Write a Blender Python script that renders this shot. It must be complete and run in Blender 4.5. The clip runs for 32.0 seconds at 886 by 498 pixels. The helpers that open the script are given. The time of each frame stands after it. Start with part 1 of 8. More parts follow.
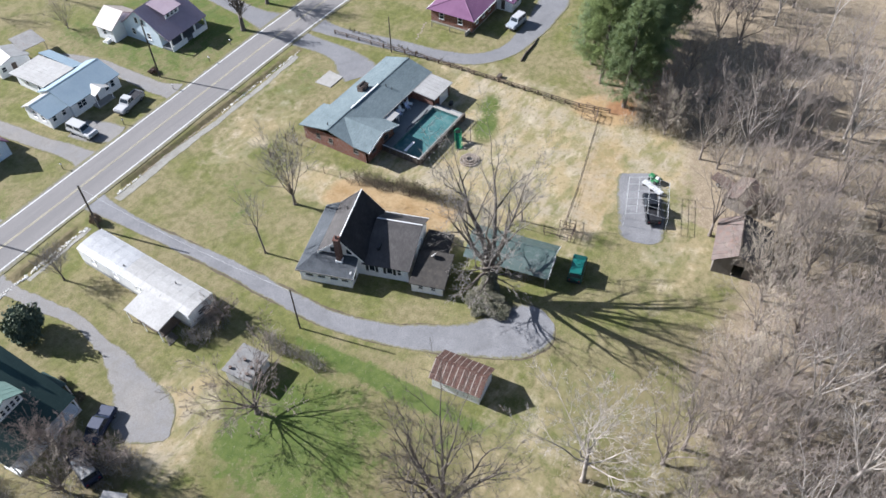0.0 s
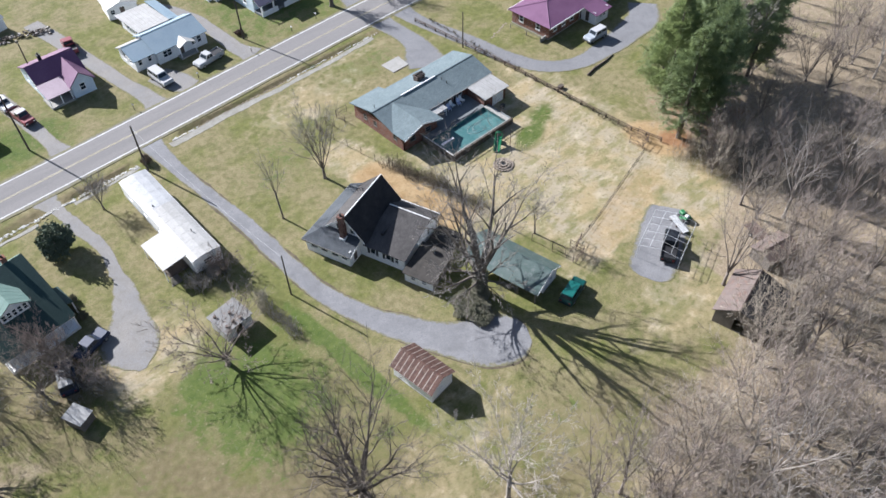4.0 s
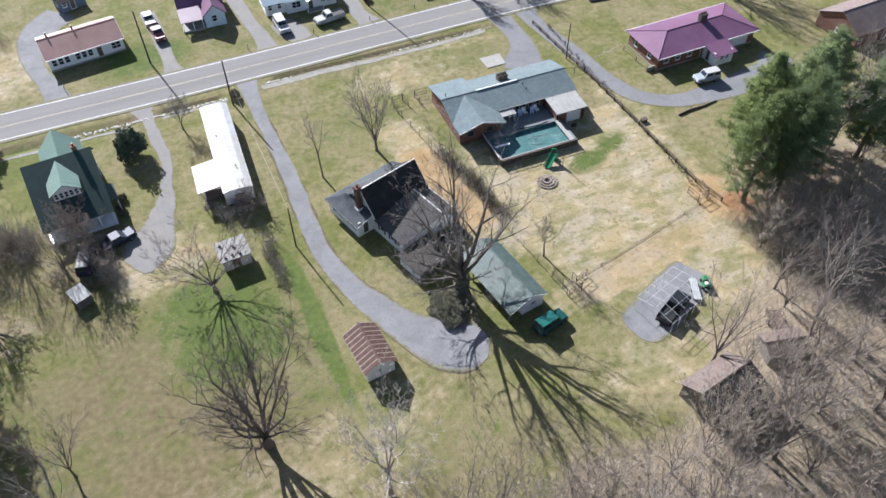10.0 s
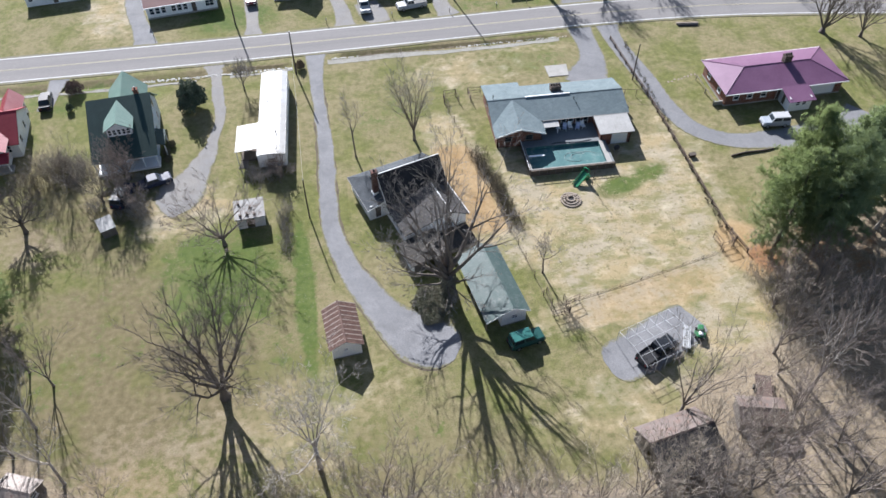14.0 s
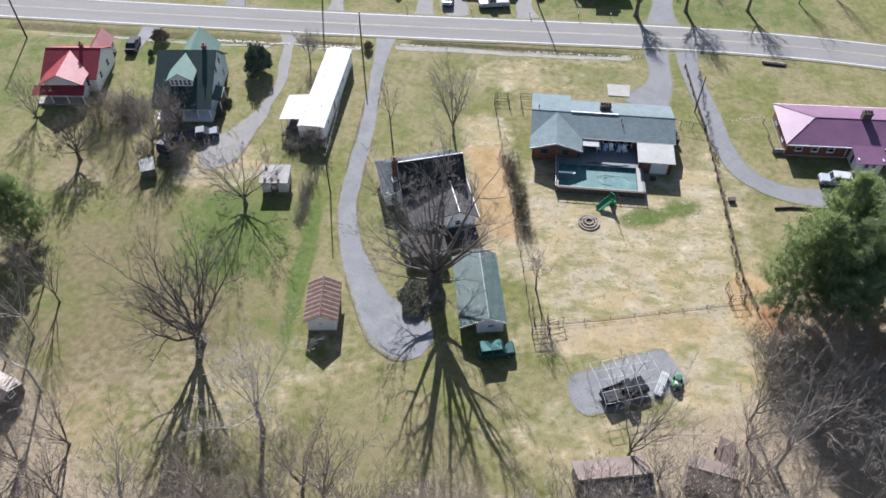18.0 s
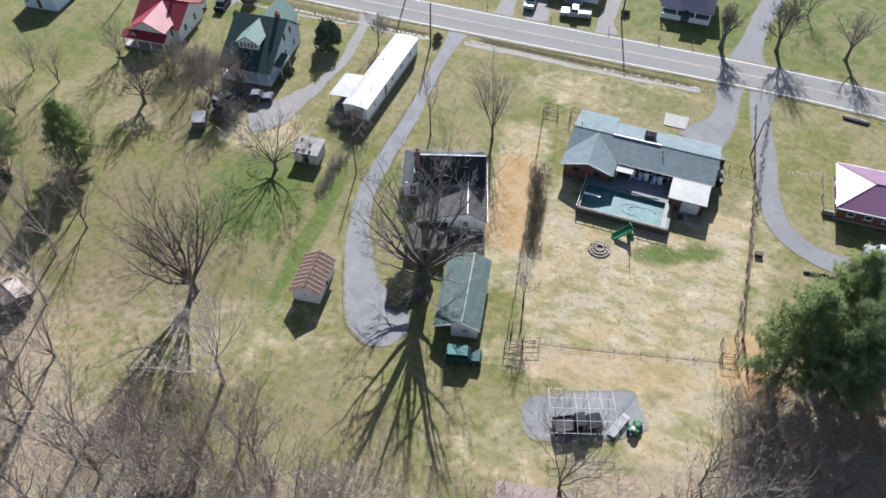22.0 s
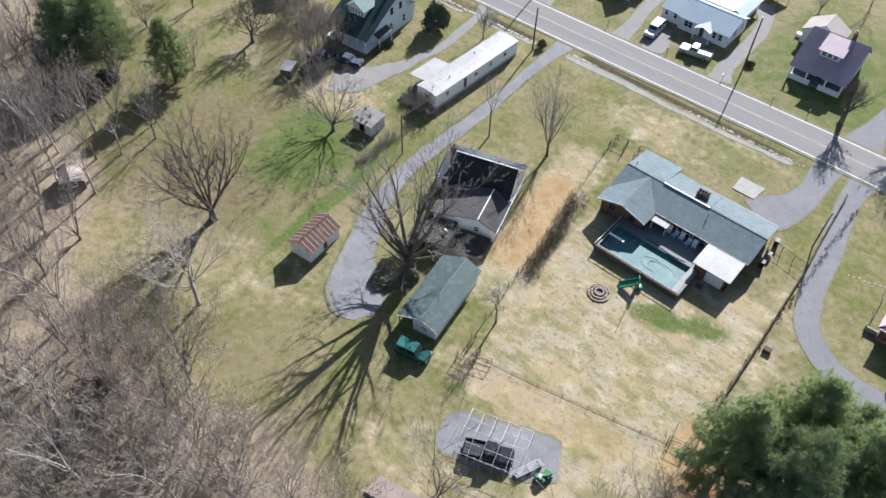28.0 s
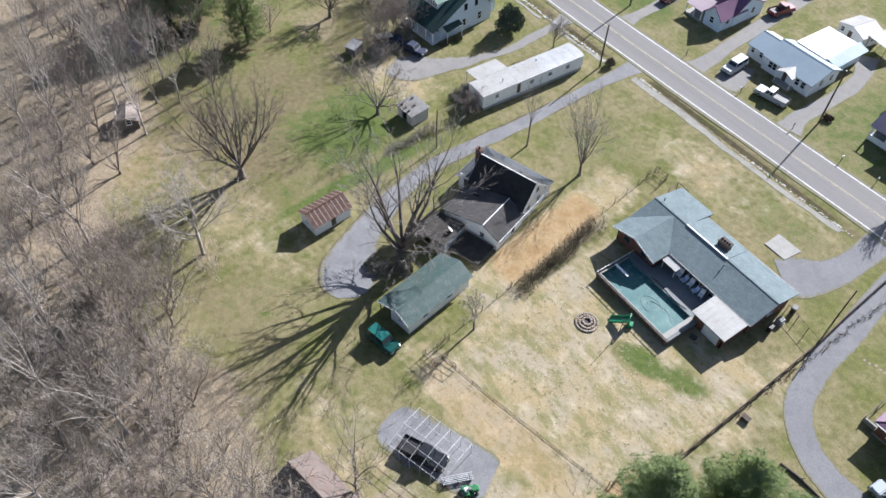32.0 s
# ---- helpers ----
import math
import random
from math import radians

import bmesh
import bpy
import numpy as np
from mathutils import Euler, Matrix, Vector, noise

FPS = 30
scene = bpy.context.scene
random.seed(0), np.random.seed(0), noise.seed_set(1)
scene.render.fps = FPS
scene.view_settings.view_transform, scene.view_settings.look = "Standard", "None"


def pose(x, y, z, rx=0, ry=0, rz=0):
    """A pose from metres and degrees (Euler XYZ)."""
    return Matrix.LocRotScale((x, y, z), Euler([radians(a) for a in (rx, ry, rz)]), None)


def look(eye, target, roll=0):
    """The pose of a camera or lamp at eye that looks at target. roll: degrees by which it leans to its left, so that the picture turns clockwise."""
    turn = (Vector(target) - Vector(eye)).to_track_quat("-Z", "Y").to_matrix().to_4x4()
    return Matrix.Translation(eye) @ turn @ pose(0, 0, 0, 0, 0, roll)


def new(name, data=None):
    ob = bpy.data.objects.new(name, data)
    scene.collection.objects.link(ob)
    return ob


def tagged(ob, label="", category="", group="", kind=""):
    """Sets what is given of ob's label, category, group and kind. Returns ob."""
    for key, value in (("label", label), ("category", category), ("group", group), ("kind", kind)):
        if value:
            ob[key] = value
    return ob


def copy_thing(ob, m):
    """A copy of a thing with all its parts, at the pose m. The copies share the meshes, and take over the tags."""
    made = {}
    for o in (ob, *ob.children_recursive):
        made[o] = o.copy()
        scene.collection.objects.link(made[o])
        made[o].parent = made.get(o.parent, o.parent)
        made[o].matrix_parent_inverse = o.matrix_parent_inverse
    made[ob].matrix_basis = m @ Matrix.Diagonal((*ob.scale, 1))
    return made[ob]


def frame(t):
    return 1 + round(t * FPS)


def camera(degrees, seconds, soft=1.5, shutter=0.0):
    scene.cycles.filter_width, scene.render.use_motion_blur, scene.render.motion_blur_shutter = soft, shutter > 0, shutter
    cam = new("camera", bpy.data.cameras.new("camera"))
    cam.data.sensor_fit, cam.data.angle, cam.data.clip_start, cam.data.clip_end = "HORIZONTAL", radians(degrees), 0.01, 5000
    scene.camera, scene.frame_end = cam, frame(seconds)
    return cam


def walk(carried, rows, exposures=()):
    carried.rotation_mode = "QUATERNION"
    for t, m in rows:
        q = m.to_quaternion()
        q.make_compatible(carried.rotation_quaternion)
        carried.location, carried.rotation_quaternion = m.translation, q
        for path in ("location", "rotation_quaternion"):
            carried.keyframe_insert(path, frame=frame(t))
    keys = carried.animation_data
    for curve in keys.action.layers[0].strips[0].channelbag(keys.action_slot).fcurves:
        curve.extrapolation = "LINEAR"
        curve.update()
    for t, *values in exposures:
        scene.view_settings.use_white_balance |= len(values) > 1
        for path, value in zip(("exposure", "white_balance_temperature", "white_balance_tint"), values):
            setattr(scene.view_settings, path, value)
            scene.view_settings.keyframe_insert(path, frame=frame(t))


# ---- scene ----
EXPOSURE = 1.36
cam = camera(60.61, 32.0, soft=1.6)
# seconds, eye x, y, z, turn rx, ry, rz
PATH = [
    (0.0, -51.04, -34.59, 70.41, 42.056, 1.384, -57.791),
    (1.0, -49.00, -37.81, 70.52, 42.052, 1.343, -54.165),
    (2.0, -46.78, -40.87, 70.62, 42.042, 1.297, -50.576),
    (3.0, -44.39, -43.76, 70.73, 42.027, 1.246, -47.014),
    (4.0, -41.82, -46.48, 70.84, 42.007, 1.191, -43.470),
    (5.0, -39.09, -49.03, 70.95, 41.982, 1.132, -39.940),
    (6.0, -36.21, -51.40, 71.06, 41.952, 1.069, -36.416),
    (7.0, -33.18, -53.57, 71.18, 41.917, 1.002, -32.896),
    (8.0, -30.02, -55.56, 71.30, 41.876, 0.932, -29.376),
    (9.0, -26.74, -57.34, 71.42, 41.830, 0.858, -25.853),
    (10.0, -23.34, -58.91, 71.54, 41.779, 0.781, -22.325),
    (11.0, -19.84, -60.27, 71.67, 41.722, 0.702, -18.793),
    (12.0, -16.26, -61.40, 71.80, 41.660, 0.620, -15.254),
    (13.0, -12.61, -62.31, 71.93, 41.592, 0.536, -11.710),
    (14.0, -8.90, -62.98, 72.07, 41.520, 0.450, -8.161),
    (15.0, -5.16, -63.42, 72.21, 41.441, 0.364, -4.608),
    (16.0, -1.39, -63.62, 72.35, 41.358, 0.276, -1.051),
    (17.0, 2.38, -63.58, 72.49, 41.269, 0.188, 2.507),
    (18.0, 6.14, -63.30, 72.63, 41.176, 0.099, 6.065),
    (19.0, 9.87, -62.78, 72.78, 41.078, 0.011, 9.623),
    (20.0, 13.55, -62.03, 72.93, 40.974, -0.077, 13.178),
    (21.0, 17.17, -61.06, 73.08, 40.867, -0.165, 16.730),
    (22.0, 20.72, -59.86, 73.23, 40.755, -0.251, 20.279),
    (23.0, 24.17, -58.44, 73.39, 40.640, -0.336, 23.822),
    (24.0, 27.51, -56.81, 73.54, 40.520, -0.419, 27.362),
    (25.0, 30.74, -54.99, 73.70, 40.397, -0.501, 30.897),
    (26.0, 33.84, -52.97, 73.85, 40.271, -0.581, 34.430),
    (27.0, 36.79, -50.76, 74.00, 40.142, -0.659, 37.962),
    (28.0, 39.60, -48.38, 74.16, 40.009, -0.735, 41.497),
    (29.0, 42.26, -45.83, 74.31, 39.875, -0.808, 45.037),
    (30.0, 44.75, -43.12, 74.46, 39.737, -0.879, 48.587),
    (31.0, 47.07, -40.26, 74.62, 39.598, -0.947, 52.154),
    (32.0, 49.22, -37.24, 74.77, 39.456, -1.012, 55.743),
]
walk(cam, [(t, pose(x, y, z, rx, ry, rz)) for t, x, y, z, rx, ry, rz in PATH], [(0.0, EXPOSURE, 6130, 13), (32.0, EXPOSURE, 6130, 13)])

# ---- light ----
SUN_EL, SUN_AZ = 30.5, (-0.225, 0.974)
world = bpy.data.worlds.new("sky")
scene.world = world
world.use_nodes = True
wn = world.node_tree
sky = wn.nodes.new("ShaderNodeTexSky")
sky.sky_type = "NISHITA"
sky.sun_disc = False
sky.sun_elevation = radians(SUN_EL)
sky.sun_rotation = math.atan2(SUN_AZ[0], SUN_AZ[1])
wn.links.new(sky.outputs[0], wn.nodes["Background"].inputs[0])
wn.nodes["Background"].inputs[1].default_value = 0.055
sun = new("sun", bpy.data.lights.new("sun", "SUN"))
sun.data.energy, sun.data.angle, sun.data.color = 5.0, radians(0.6), (1.0, 0.985, 0.965)
sd = Vector((SUN_AZ[0], SUN_AZ[1], math.tan(radians(SUN_EL)))).normalized()
sun.matrix_world = look(sd * 200, (0, 0, 0))


# ---- materials ----
class Graph:
    """A short way to write node graphs."""

    def __init__(self, name):
        self.m = bpy.data.materials.new(name)
        self.m.use_nodes = True
        self.t = self.m.node_tree
        self.b = self.t.nodes["Principled BSDF"]
        self.pos = None

    def node(self, kind, **values):
        n = self.t.nodes.new(kind)
        for k, v in values.items():
            n.inputs[k.replace("_", " ")].default_value = v
        return n

    def link(self, a, b):
        self.t.links.new(a, b)

    def coords(self, world=False):
        if self.pos is None:
            self.pos = self.node("ShaderNodeNewGeometry").outputs["Position"] if world else self.node("ShaderNodeTexCoord").outputs["Object"]
        return self.pos

    def noise(self, scale, detail=4.0, rough=0.6, world=False, stretch=None):
        n = self.node("ShaderNodeTexNoise", Scale=scale, Detail=detail, Roughness=rough)
        c = self.coords(world)
        if stretch:
            v = self.t.nodes.new("ShaderNodeVectorMath")
            v.operation = "MULTIPLY"
            v.inputs[1].default_value = stretch
            self.link(c, v.inputs[0])
            c = v.outputs[0]
        self.link(c, n.inputs["Vector"])
        return n.outputs["Fac"]

    def ramp(self, fac, lo, hi):
        n = self.node("ShaderNodeMapRange")
        n.inputs[1].default_value, n.inputs[2].default_value = lo, hi
        self.link(fac, n.inputs[0])
        return n.outputs[0]

    def math(self, op, a, b):
        n = self.t.nodes.new("ShaderNodeMath")
        n.operation = op
        for i, v in enumerate((a, b)):
            if isinstance(v, (int, float)):
                n.inputs[i].default_value = v
            else:
                self.link(v, n.inputs[i])
        return n.outputs[0]

    def mix(self, fac, a, b, blend="MIX"):
        n = self.t.nodes.new("ShaderNodeMix")
        n.data_type = "RGBA"
        n.blend_type = blend
        for sock, v in ((n.inputs[0], fac), (n.inputs[6], a), (n.inputs[7], b)):
            if isinstance(v, (int, float)):
                sock.default_value = v
            elif isinstance(v, tuple):
                sock.default_value = (*v, 1)
            else:
                self.link(v, sock)
        return n.outputs[2]

    def bump(self, height, strength, dist=0.05):
        n = self.node("ShaderNodeBump", Strength=strength, Distance=dist)
        self.link(height, n.inputs["Height"])
        self.link(n.outputs[0], self.b.inputs["Normal"])

    def done(self, color, rough=0.8, metal=0.0, spec=0.3):
        if isinstance(color, tuple):
            self.b.inputs["Base Color"].default_value = (*color, 1)
        else:
            self.link(color, self.b.inputs["Base Color"])
        if isinstance(rough, (int, float)):
            self.b.inputs["Roughness"].default_value = rough
        else:
            self.link(rough, self.b.inputs["Roughness"])
        self.b.inputs["Metallic"].default_value = metal
        self.b.inputs["Specular IOR Level"].default_value = spec
        return self.m


def surface(name, a, b, rough=0.8, big=0.5, small=6.0, bump=0.15, metal=0.0, spec=0.3, stain=None, amount=0.5, stretch=None):
    """A plain surface: two close colours at a large scale, a fine grain, an optional stain."""
    g = Graph(name)
    c = g.mix(g.ramp(g.noise(big, stretch=stretch), 0.35, 0.65), a, b)
    fine = g.noise(small, 6.0, 0.7)
    c = g.mix(0.35, c, g.mix(g.ramp(fine, 0.3, 0.7), tuple(x * 0.72 for x in a), tuple(min(1, x * 1.2) for x in b)))
    if stain:
        c = g.mix(g.math("MULTIPLY", g.ramp(g.noise(big * 2.3, 5.0, 0.7), 0.52, 0.7), amount), c, stain)
    if bump:
        g.bump(fine, bump)
    return g.done(c, rough, metal, spec)


def shingle_mat(name, a, b, course=0.14):
    """Asphalt shingles: courses and tabs in small relief, blotched by weather."""
    g = Graph(name)
    c = g.mix(g.ramp(g.noise(0.45, 5.0, 0.7), 0.35, 0.68), a, b)
    brick = g.t.nodes.new("ShaderNodeTexBrick")
    brick.inputs["Color1"].default_value = (1.12, 1.12, 1.12, 1)
    brick.inputs["Color2"].default_value = (0.8, 0.8, 0.8, 1)
    brick.inputs["Mortar"].default_value = (0.55, 0.55, 0.55, 1)
    brick.inputs["Scale"].default_value = 1.0
    brick.inputs["Mortar Size"].default_value = 0.012
    brick.inputs["Brick Width"].default_value = 0.32
    brick.inputs["Row Height"].default_value = course
    g.link(g.coords(), brick.inputs["Vector"])
    c = g.mix(0.8, c, brick.outputs["Color"], "MULTIPLY")
    g.bump(brick.outputs["Fac"], 0.3, 0.02)
    return g.done(c, 0.9, 0.0, 0.2)


def brick_mat(name, a, b):
    g = Graph(name)
    brick = g.t.nodes.new("ShaderNodeTexBrick")
    brick.inputs["Color1"].default_value = (*a, 1)
    brick.inputs["Color2"].default_value = (*b, 1)
    brick.inputs["Mortar"].default_value = (0.24, 0.21, 0.19, 1)
    for k, v in (("Scale", 1.0), ("Mortar Size", 0.006), ("Brick Width", 0.215), ("Row Height", 0.075)):
        brick.inputs[k].default_value = v
    geo, turn = g.coords(), g.t.nodes.new("ShaderNodeCombineXYZ")
    sep = g.t.nodes.new("ShaderNodeSeparateXYZ")
    g.link(geo, sep.inputs[0])
    g.link(g.math("ADD", sep.outputs[0], sep.outputs[1]), turn.inputs[0])
    g.link(sep.outputs[2], turn.inputs[1])
    g.link(turn.outputs[0], brick.inputs["Vector"])
    c = g.mix(g.math("MULTIPLY", g.ramp(g.noise(0.7, 5.0), 0.45, 0.75), 0.4), brick.outputs["Color"], (0.0747, 0.0402, 0.0316))
    g.bump(brick.outputs["Fac"], 0.4, 0.01)
    return g.done(c, 0.88, 0.0, 0.2)


def siding_mat(name, a, b, board=0.2):
    """Painted lap siding: the fine shadow line of each board is put into the colour."""
    g = Graph(name)
    sep = g.t.nodes.new("ShaderNodeSeparateXYZ")
    g.link(g.coords(), sep.inputs[0])
    saw = g.math("FRACT", g.math("DIVIDE", sep.outputs[2], board), 0)
    c = g.mix(g.ramp(g.noise(0.8, 5.0), 0.4, 0.7), a, b)
    c = g.mix(g.ramp(saw, 0.12, 0.0), c, tuple(x * 0.6 for x in b))
    g.bump(saw, 0.5, 0.015)
    return g.done(c, 0.6, 0.0, 0.3)


def gravel_mat(name, a, b, dark, wet=0.5, stretch=None):
    g = Graph(name)
    c = g.mix(g.ramp(g.noise(0.25, 5.0, 0.65, True, stretch), 0.35, 0.68), a, b)
    c = g.mix(g.ramp(g.noise(9.0, 6.0, 0.8, True), 0.35, 0.65), c, dark)
    c = g.mix(g.math("MULTIPLY", g.ramp(g.noise(0.6, 6.0, 0.7, True, stretch), 0.5, 0.72), wet), c, dark)
    att = g.t.nodes.new("ShaderNodeAttribute")
    att.attribute_name = "verge"
    ragged = g.math("ADD", att.outputs["Fac"], g.math("MULTIPLY", g.math("SUBTRACT", g.noise(1.6, 6.0, 0.75, True), 0.5), 1.5))
    turf = g.mix(g.ramp(g.noise(4.0, 5.0, 0.7, True), 0.3, 0.7), (0.0977, 0.0948, 0.0489), (0.195, 0.178, 0.115))
    c = g.mix(g.ramp(ragged, 0.62, 0.9), c, turf)
    g.bump(g.noise(14.0, 4.0, 0.8, True), 0.5, 0.04)
    return g.done(c, 0.92, 0.0, 0.2)


def ground_mat():
    g = Graph("turf_and_soil")
    W = True
    large, mid, fine = g.noise(0.05, 4.0, 0.55, W), g.noise(0.42, 6.0, 0.68, W), g.noise(4.5, 6.0, 0.75, W)
    att = g.t.nodes.new("ShaderNodeAttribute")
    att.attribute_name = "cover"
    sep = g.t.nodes.new("ShaderNodeSeparateColor")
    g.link(att.outputs["Color"], sep.inputs[0])
    clay = g.t.nodes.new("ShaderNodeAttribute")
    clay.attribute_name = "clay"
    patch, mott = g.noise(0.17, 5.0, 0.65, W), g.noise(1.3, 6.0, 0.74, W)
    straw = g.mix(g.ramp(mott, 0.3, 0.68), (0.115, 0.103, 0.045), (0.265, 0.226, 0.133))
    olive = g.mix(g.ramp(mott, 0.32, 0.68), (0.072, 0.09, 0.022), (0.178, 0.172, 0.064))
    lawn = g.mix(g.ramp(g.math("ADD", g.math("MULTIPLY", large, 0.45), g.math("MULTIPLY", patch, 0.55)), 0.45, 0.57), straw, olive)
    lawn = g.mix(g.math("MULTIPLY", g.ramp(mid, 0.53, 0.66), 0.6), lawn, (0.27, 0.222, 0.13))
    lawn = g.mix(g.math("MULTIPLY", g.ramp(mid, 0.46, 0.36), 0.5), lawn, (0.085, 0.1, 0.03))
    lawn = g.mix(g.math("MULTIPLY", g.ramp(fine, 0.45, 0.68), 0.65), lawn, (0.066, 0.064, 0.028))

    extra = []
    for key in ("thatch_and_haze", "needle"):
        n = g.t.nodes.new("ShaderNodeAttribute")
        n.attribute_name = key
        extra.append(n.outputs["Fac"])
    grit = g.noise(2.6, 5.0, 0.8, W)

    def edge(channel, spread=0.75):
        rough = g.math("ADD", g.math("MULTIPLY", mid, 0.6), g.math("MULTIPLY", mott, 0.4))
        return g.ramp(g.math("ADD", channel, g.math("MULTIPLY", g.math("SUBTRACT", rough, 0.5), spread * 2.8)), 0.3, 0.72)

    # brown of the ditch banks; on the lawns it darkens for twig haze
    brown = g.mix(g.ramp(mott, 0.34, 0.66), (0.085, 0.073, 0.036), (0.19, 0.155, 0.092))
    brown = g.mix(g.math("MULTIPLY", g.ramp(patch, 0.5, 0.6), 0.6), brown, g.mix(g.ramp(mott, 0.35, 0.65), (0.075, 0.085, 0.025), (0.14, 0.135, 0.05)))
    lawn = g.mix(edge(extra[0]), lawn, brown)
    green = g.mix(g.ramp(mott, 0.3, 0.7), (0.03, 0.066, 0.012), (0.095, 0.125, 0.031))
    c = g.mix(g.math("MULTIPLY", edge(sep.outputs[1], 1.5), 0.85), lawn, green)
    soil = g.mix(g.ramp(patch, 0.42, 0.58), (0.29, 0.232, 0.135), (0.285, 0.245, 0.175))
    soil = g.mix(g.math("MULTIPLY", g.ramp(mid, 0.52, 0.72), 0.55), soil, (0.5, 0.44, 0.33))
    weeds = g.noise(0.28, 6.0, 0.7, W, (0.7, 1.5, 1.0))
    soil = g.mix(g.math("MULTIPLY", g.ramp(weeds, 0.49, 0.59), 0.85), soil, g.mix(g.ramp(mott, 0.35, 0.65), (0.11, 0.115, 0.045), (0.24, 0.21, 0.105)))
    soil = g.mix(g.math("MULTIPLY", g.ramp(mott, 0.54, 0.64), 0.72), soil, (0.14, 0.125, 0.056))
    c = g.mix(edge(sep.outputs[0]), c, soil)
    bare = g.mix(g.ramp(mid, 0.36, 0.62), (0.25, 0.165, 0.08), (0.335, 0.245, 0.14))
    bare = g.mix(g.math("MULTIPLY", g.ramp(mott, 0.5, 0.68), 0.6), bare, (0.19, 0.138, 0.072))
    c = g.mix(edge(clay.outputs["Fac"], 0.45), c, bare)
    litter = g.mix(g.ramp(g.noise(1.1, 6.0, 0.75, W), 0.34, 0.68), (0.21, 0.166, 0.112), (0.35, 0.292, 0.206))
    litter = g.mix(g.ramp(fine, 0.42, 0.72), litter, (0.115, 0.0862, 0.0661))
    c = g.mix(edge(sep.outputs[2]), c, litter)
    c = g.mix(edge(extra[1]), c, g.mix(g.ramp(mott, 0.35, 0.65), (0.155, 0.08, 0.043), (0.29, 0.165, 0.085)))
    c = g.mix(g.math("MULTIPLY", g.ramp(grit, 0.56, 0.72), 0.36), c, (0.06, 0.054, 0.03))
    c = g.mix(g.math("MULTIPLY", g.ramp(grit, 0.44, 0.29), 0.5), c, (0.37, 0.325, 0.225))
    g.bump(fine, 0.6, 0.08)
    return g.done(c, 0.95, 0.0, 0.1)


def glass_mat():
    return Graph("window_glass").done((0.02, 0.027, 0.034), 0.2, 0.0, 0.35)


def paint(name, c, rough=0.3, metal=0.0):
    g = Graph(name)
    return g.done(g.mix(g.math("MULTIPLY", g.ramp(g.noise(2.5, 4.0), 0.45, 0.75), 0.3), c, tuple(x * 0.7 + 0.05 for x in c)), rough, metal, 0.5)


GROUND = ground_mat()
ASPHALT = gravel_mat("worn_asphalt", (0.18, 0.182, 0.19), (0.235, 0.236, 0.243), (0.125, 0.124, 0.127), 0.7)
ROAD_MAT = gravel_mat("worn_road_asphalt", (0.19, 0.182, 0.178), (0.245, 0.232, 0.224), (0.144, 0.138, 0.135), 0.6, (0.08, 1.6, 1.0))
MUD_GRAVEL = gravel_mat("muddy_gravel", (0.213, 0.216, 0.23), (0.27, 0.259, 0.247), (0.155, 0.144, 0.126), 0.7)
GRAVEL = gravel_mat("pale_gravel", (0.18, 0.182, 0.19), (0.29, 0.29, 0.298), (0.125, 0.124, 0.126), 0.6)
CONCRETE = surface("weathered_concrete", (0.25, 0.245, 0.225), (0.31, 0.3, 0.28), 0.9, 0.6, 8.0, 0.2, stain=(0.17, 0.16, 0.14))
CONCRETE_GRIT = gravel_mat("broken_concrete_grit", (0.27, 0.265, 0.245), (0.37, 0.36, 0.34), (0.16, 0.15, 0.12), 0.8)
LINE_WHITE = surface("worn_white_line", (0.42, 0.42, 0.41), (0.55, 0.55, 0.54), 0.8, 0.8, 8.0, 0.0, stain=(0.172, 0.172, 0.172))
LINE_YELLOW = surface("worn_yellow_line", (0.322, 0.287, 0.19), (0.379, 0.345, 0.259), 0.8, 0.8, 8.0, 0.0, stain=(0.172, 0.167, 0.155))
RED_BRICK = brick_mat("red_brick", (0.155, 0.0575, 0.0374), (0.195, 0.0805, 0.0517))
SLATE_SHINGLE = shingle_mat("grey_green_shingle", (0.12, 0.155, 0.166), (0.158, 0.196, 0.207))
TAN_SHINGLE = shingle_mat("faded_tan_shingle", (0.16, 0.125, 0.118), (0.215, 0.172, 0.162))
# charcoal roofs; on the white house it stands for the south slope's shade
BLACK_AND_SHADE_SHINGLE = shingle_mat("charcoal_and_shade_shingle", (0.024, 0.024, 0.026), (0.042, 0.041, 0.043))
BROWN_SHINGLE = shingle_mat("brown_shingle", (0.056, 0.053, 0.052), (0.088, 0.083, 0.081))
PORCH_SHINGLE = shingle_mat("blue_grey_shingle", (0.052, 0.06, 0.068), (0.085, 0.093, 0.102))
MOSSY_ROOF = surface("mossy_dark_roof", (0.028, 0.026, 0.024), (0.055, 0.05, 0.045), 0.95, 0.9, 3.0, 0.5, stain=(0.085, 0.072, 0.058), amount=0.6)
WHITE_SIDING = siding_mat("white_siding", (0.72, 0.73, 0.73), (0.8, 0.8, 0.79))
BLUE_SIDING = siding_mat("pale_blue_siding", (0.55, 0.64, 0.72), (0.64, 0.72, 0.78))
WHITE_PAINT = surface("white_paint", (0.74, 0.74, 0.73), (0.82, 0.82, 0.81), 0.5, 0.9, 7.0, 0.05)
WHITE_ROOF = surface("white_metal_roof", (0.265, 0.26, 0.248), (0.345, 0.34, 0.328), 0.5, 0.5, 5.0, 0.05, spec=0.3, stain=(0.22, 0.215, 0.2), amount=0.6)
GREY_TIN = surface("dull_grey_tin", (0.13, 0.13, 0.128), (0.23, 0.225, 0.215), 0.6, 0.7, 5.0, 0.1, stain=(0.12, 0.075, 0.05), amount=0.6)
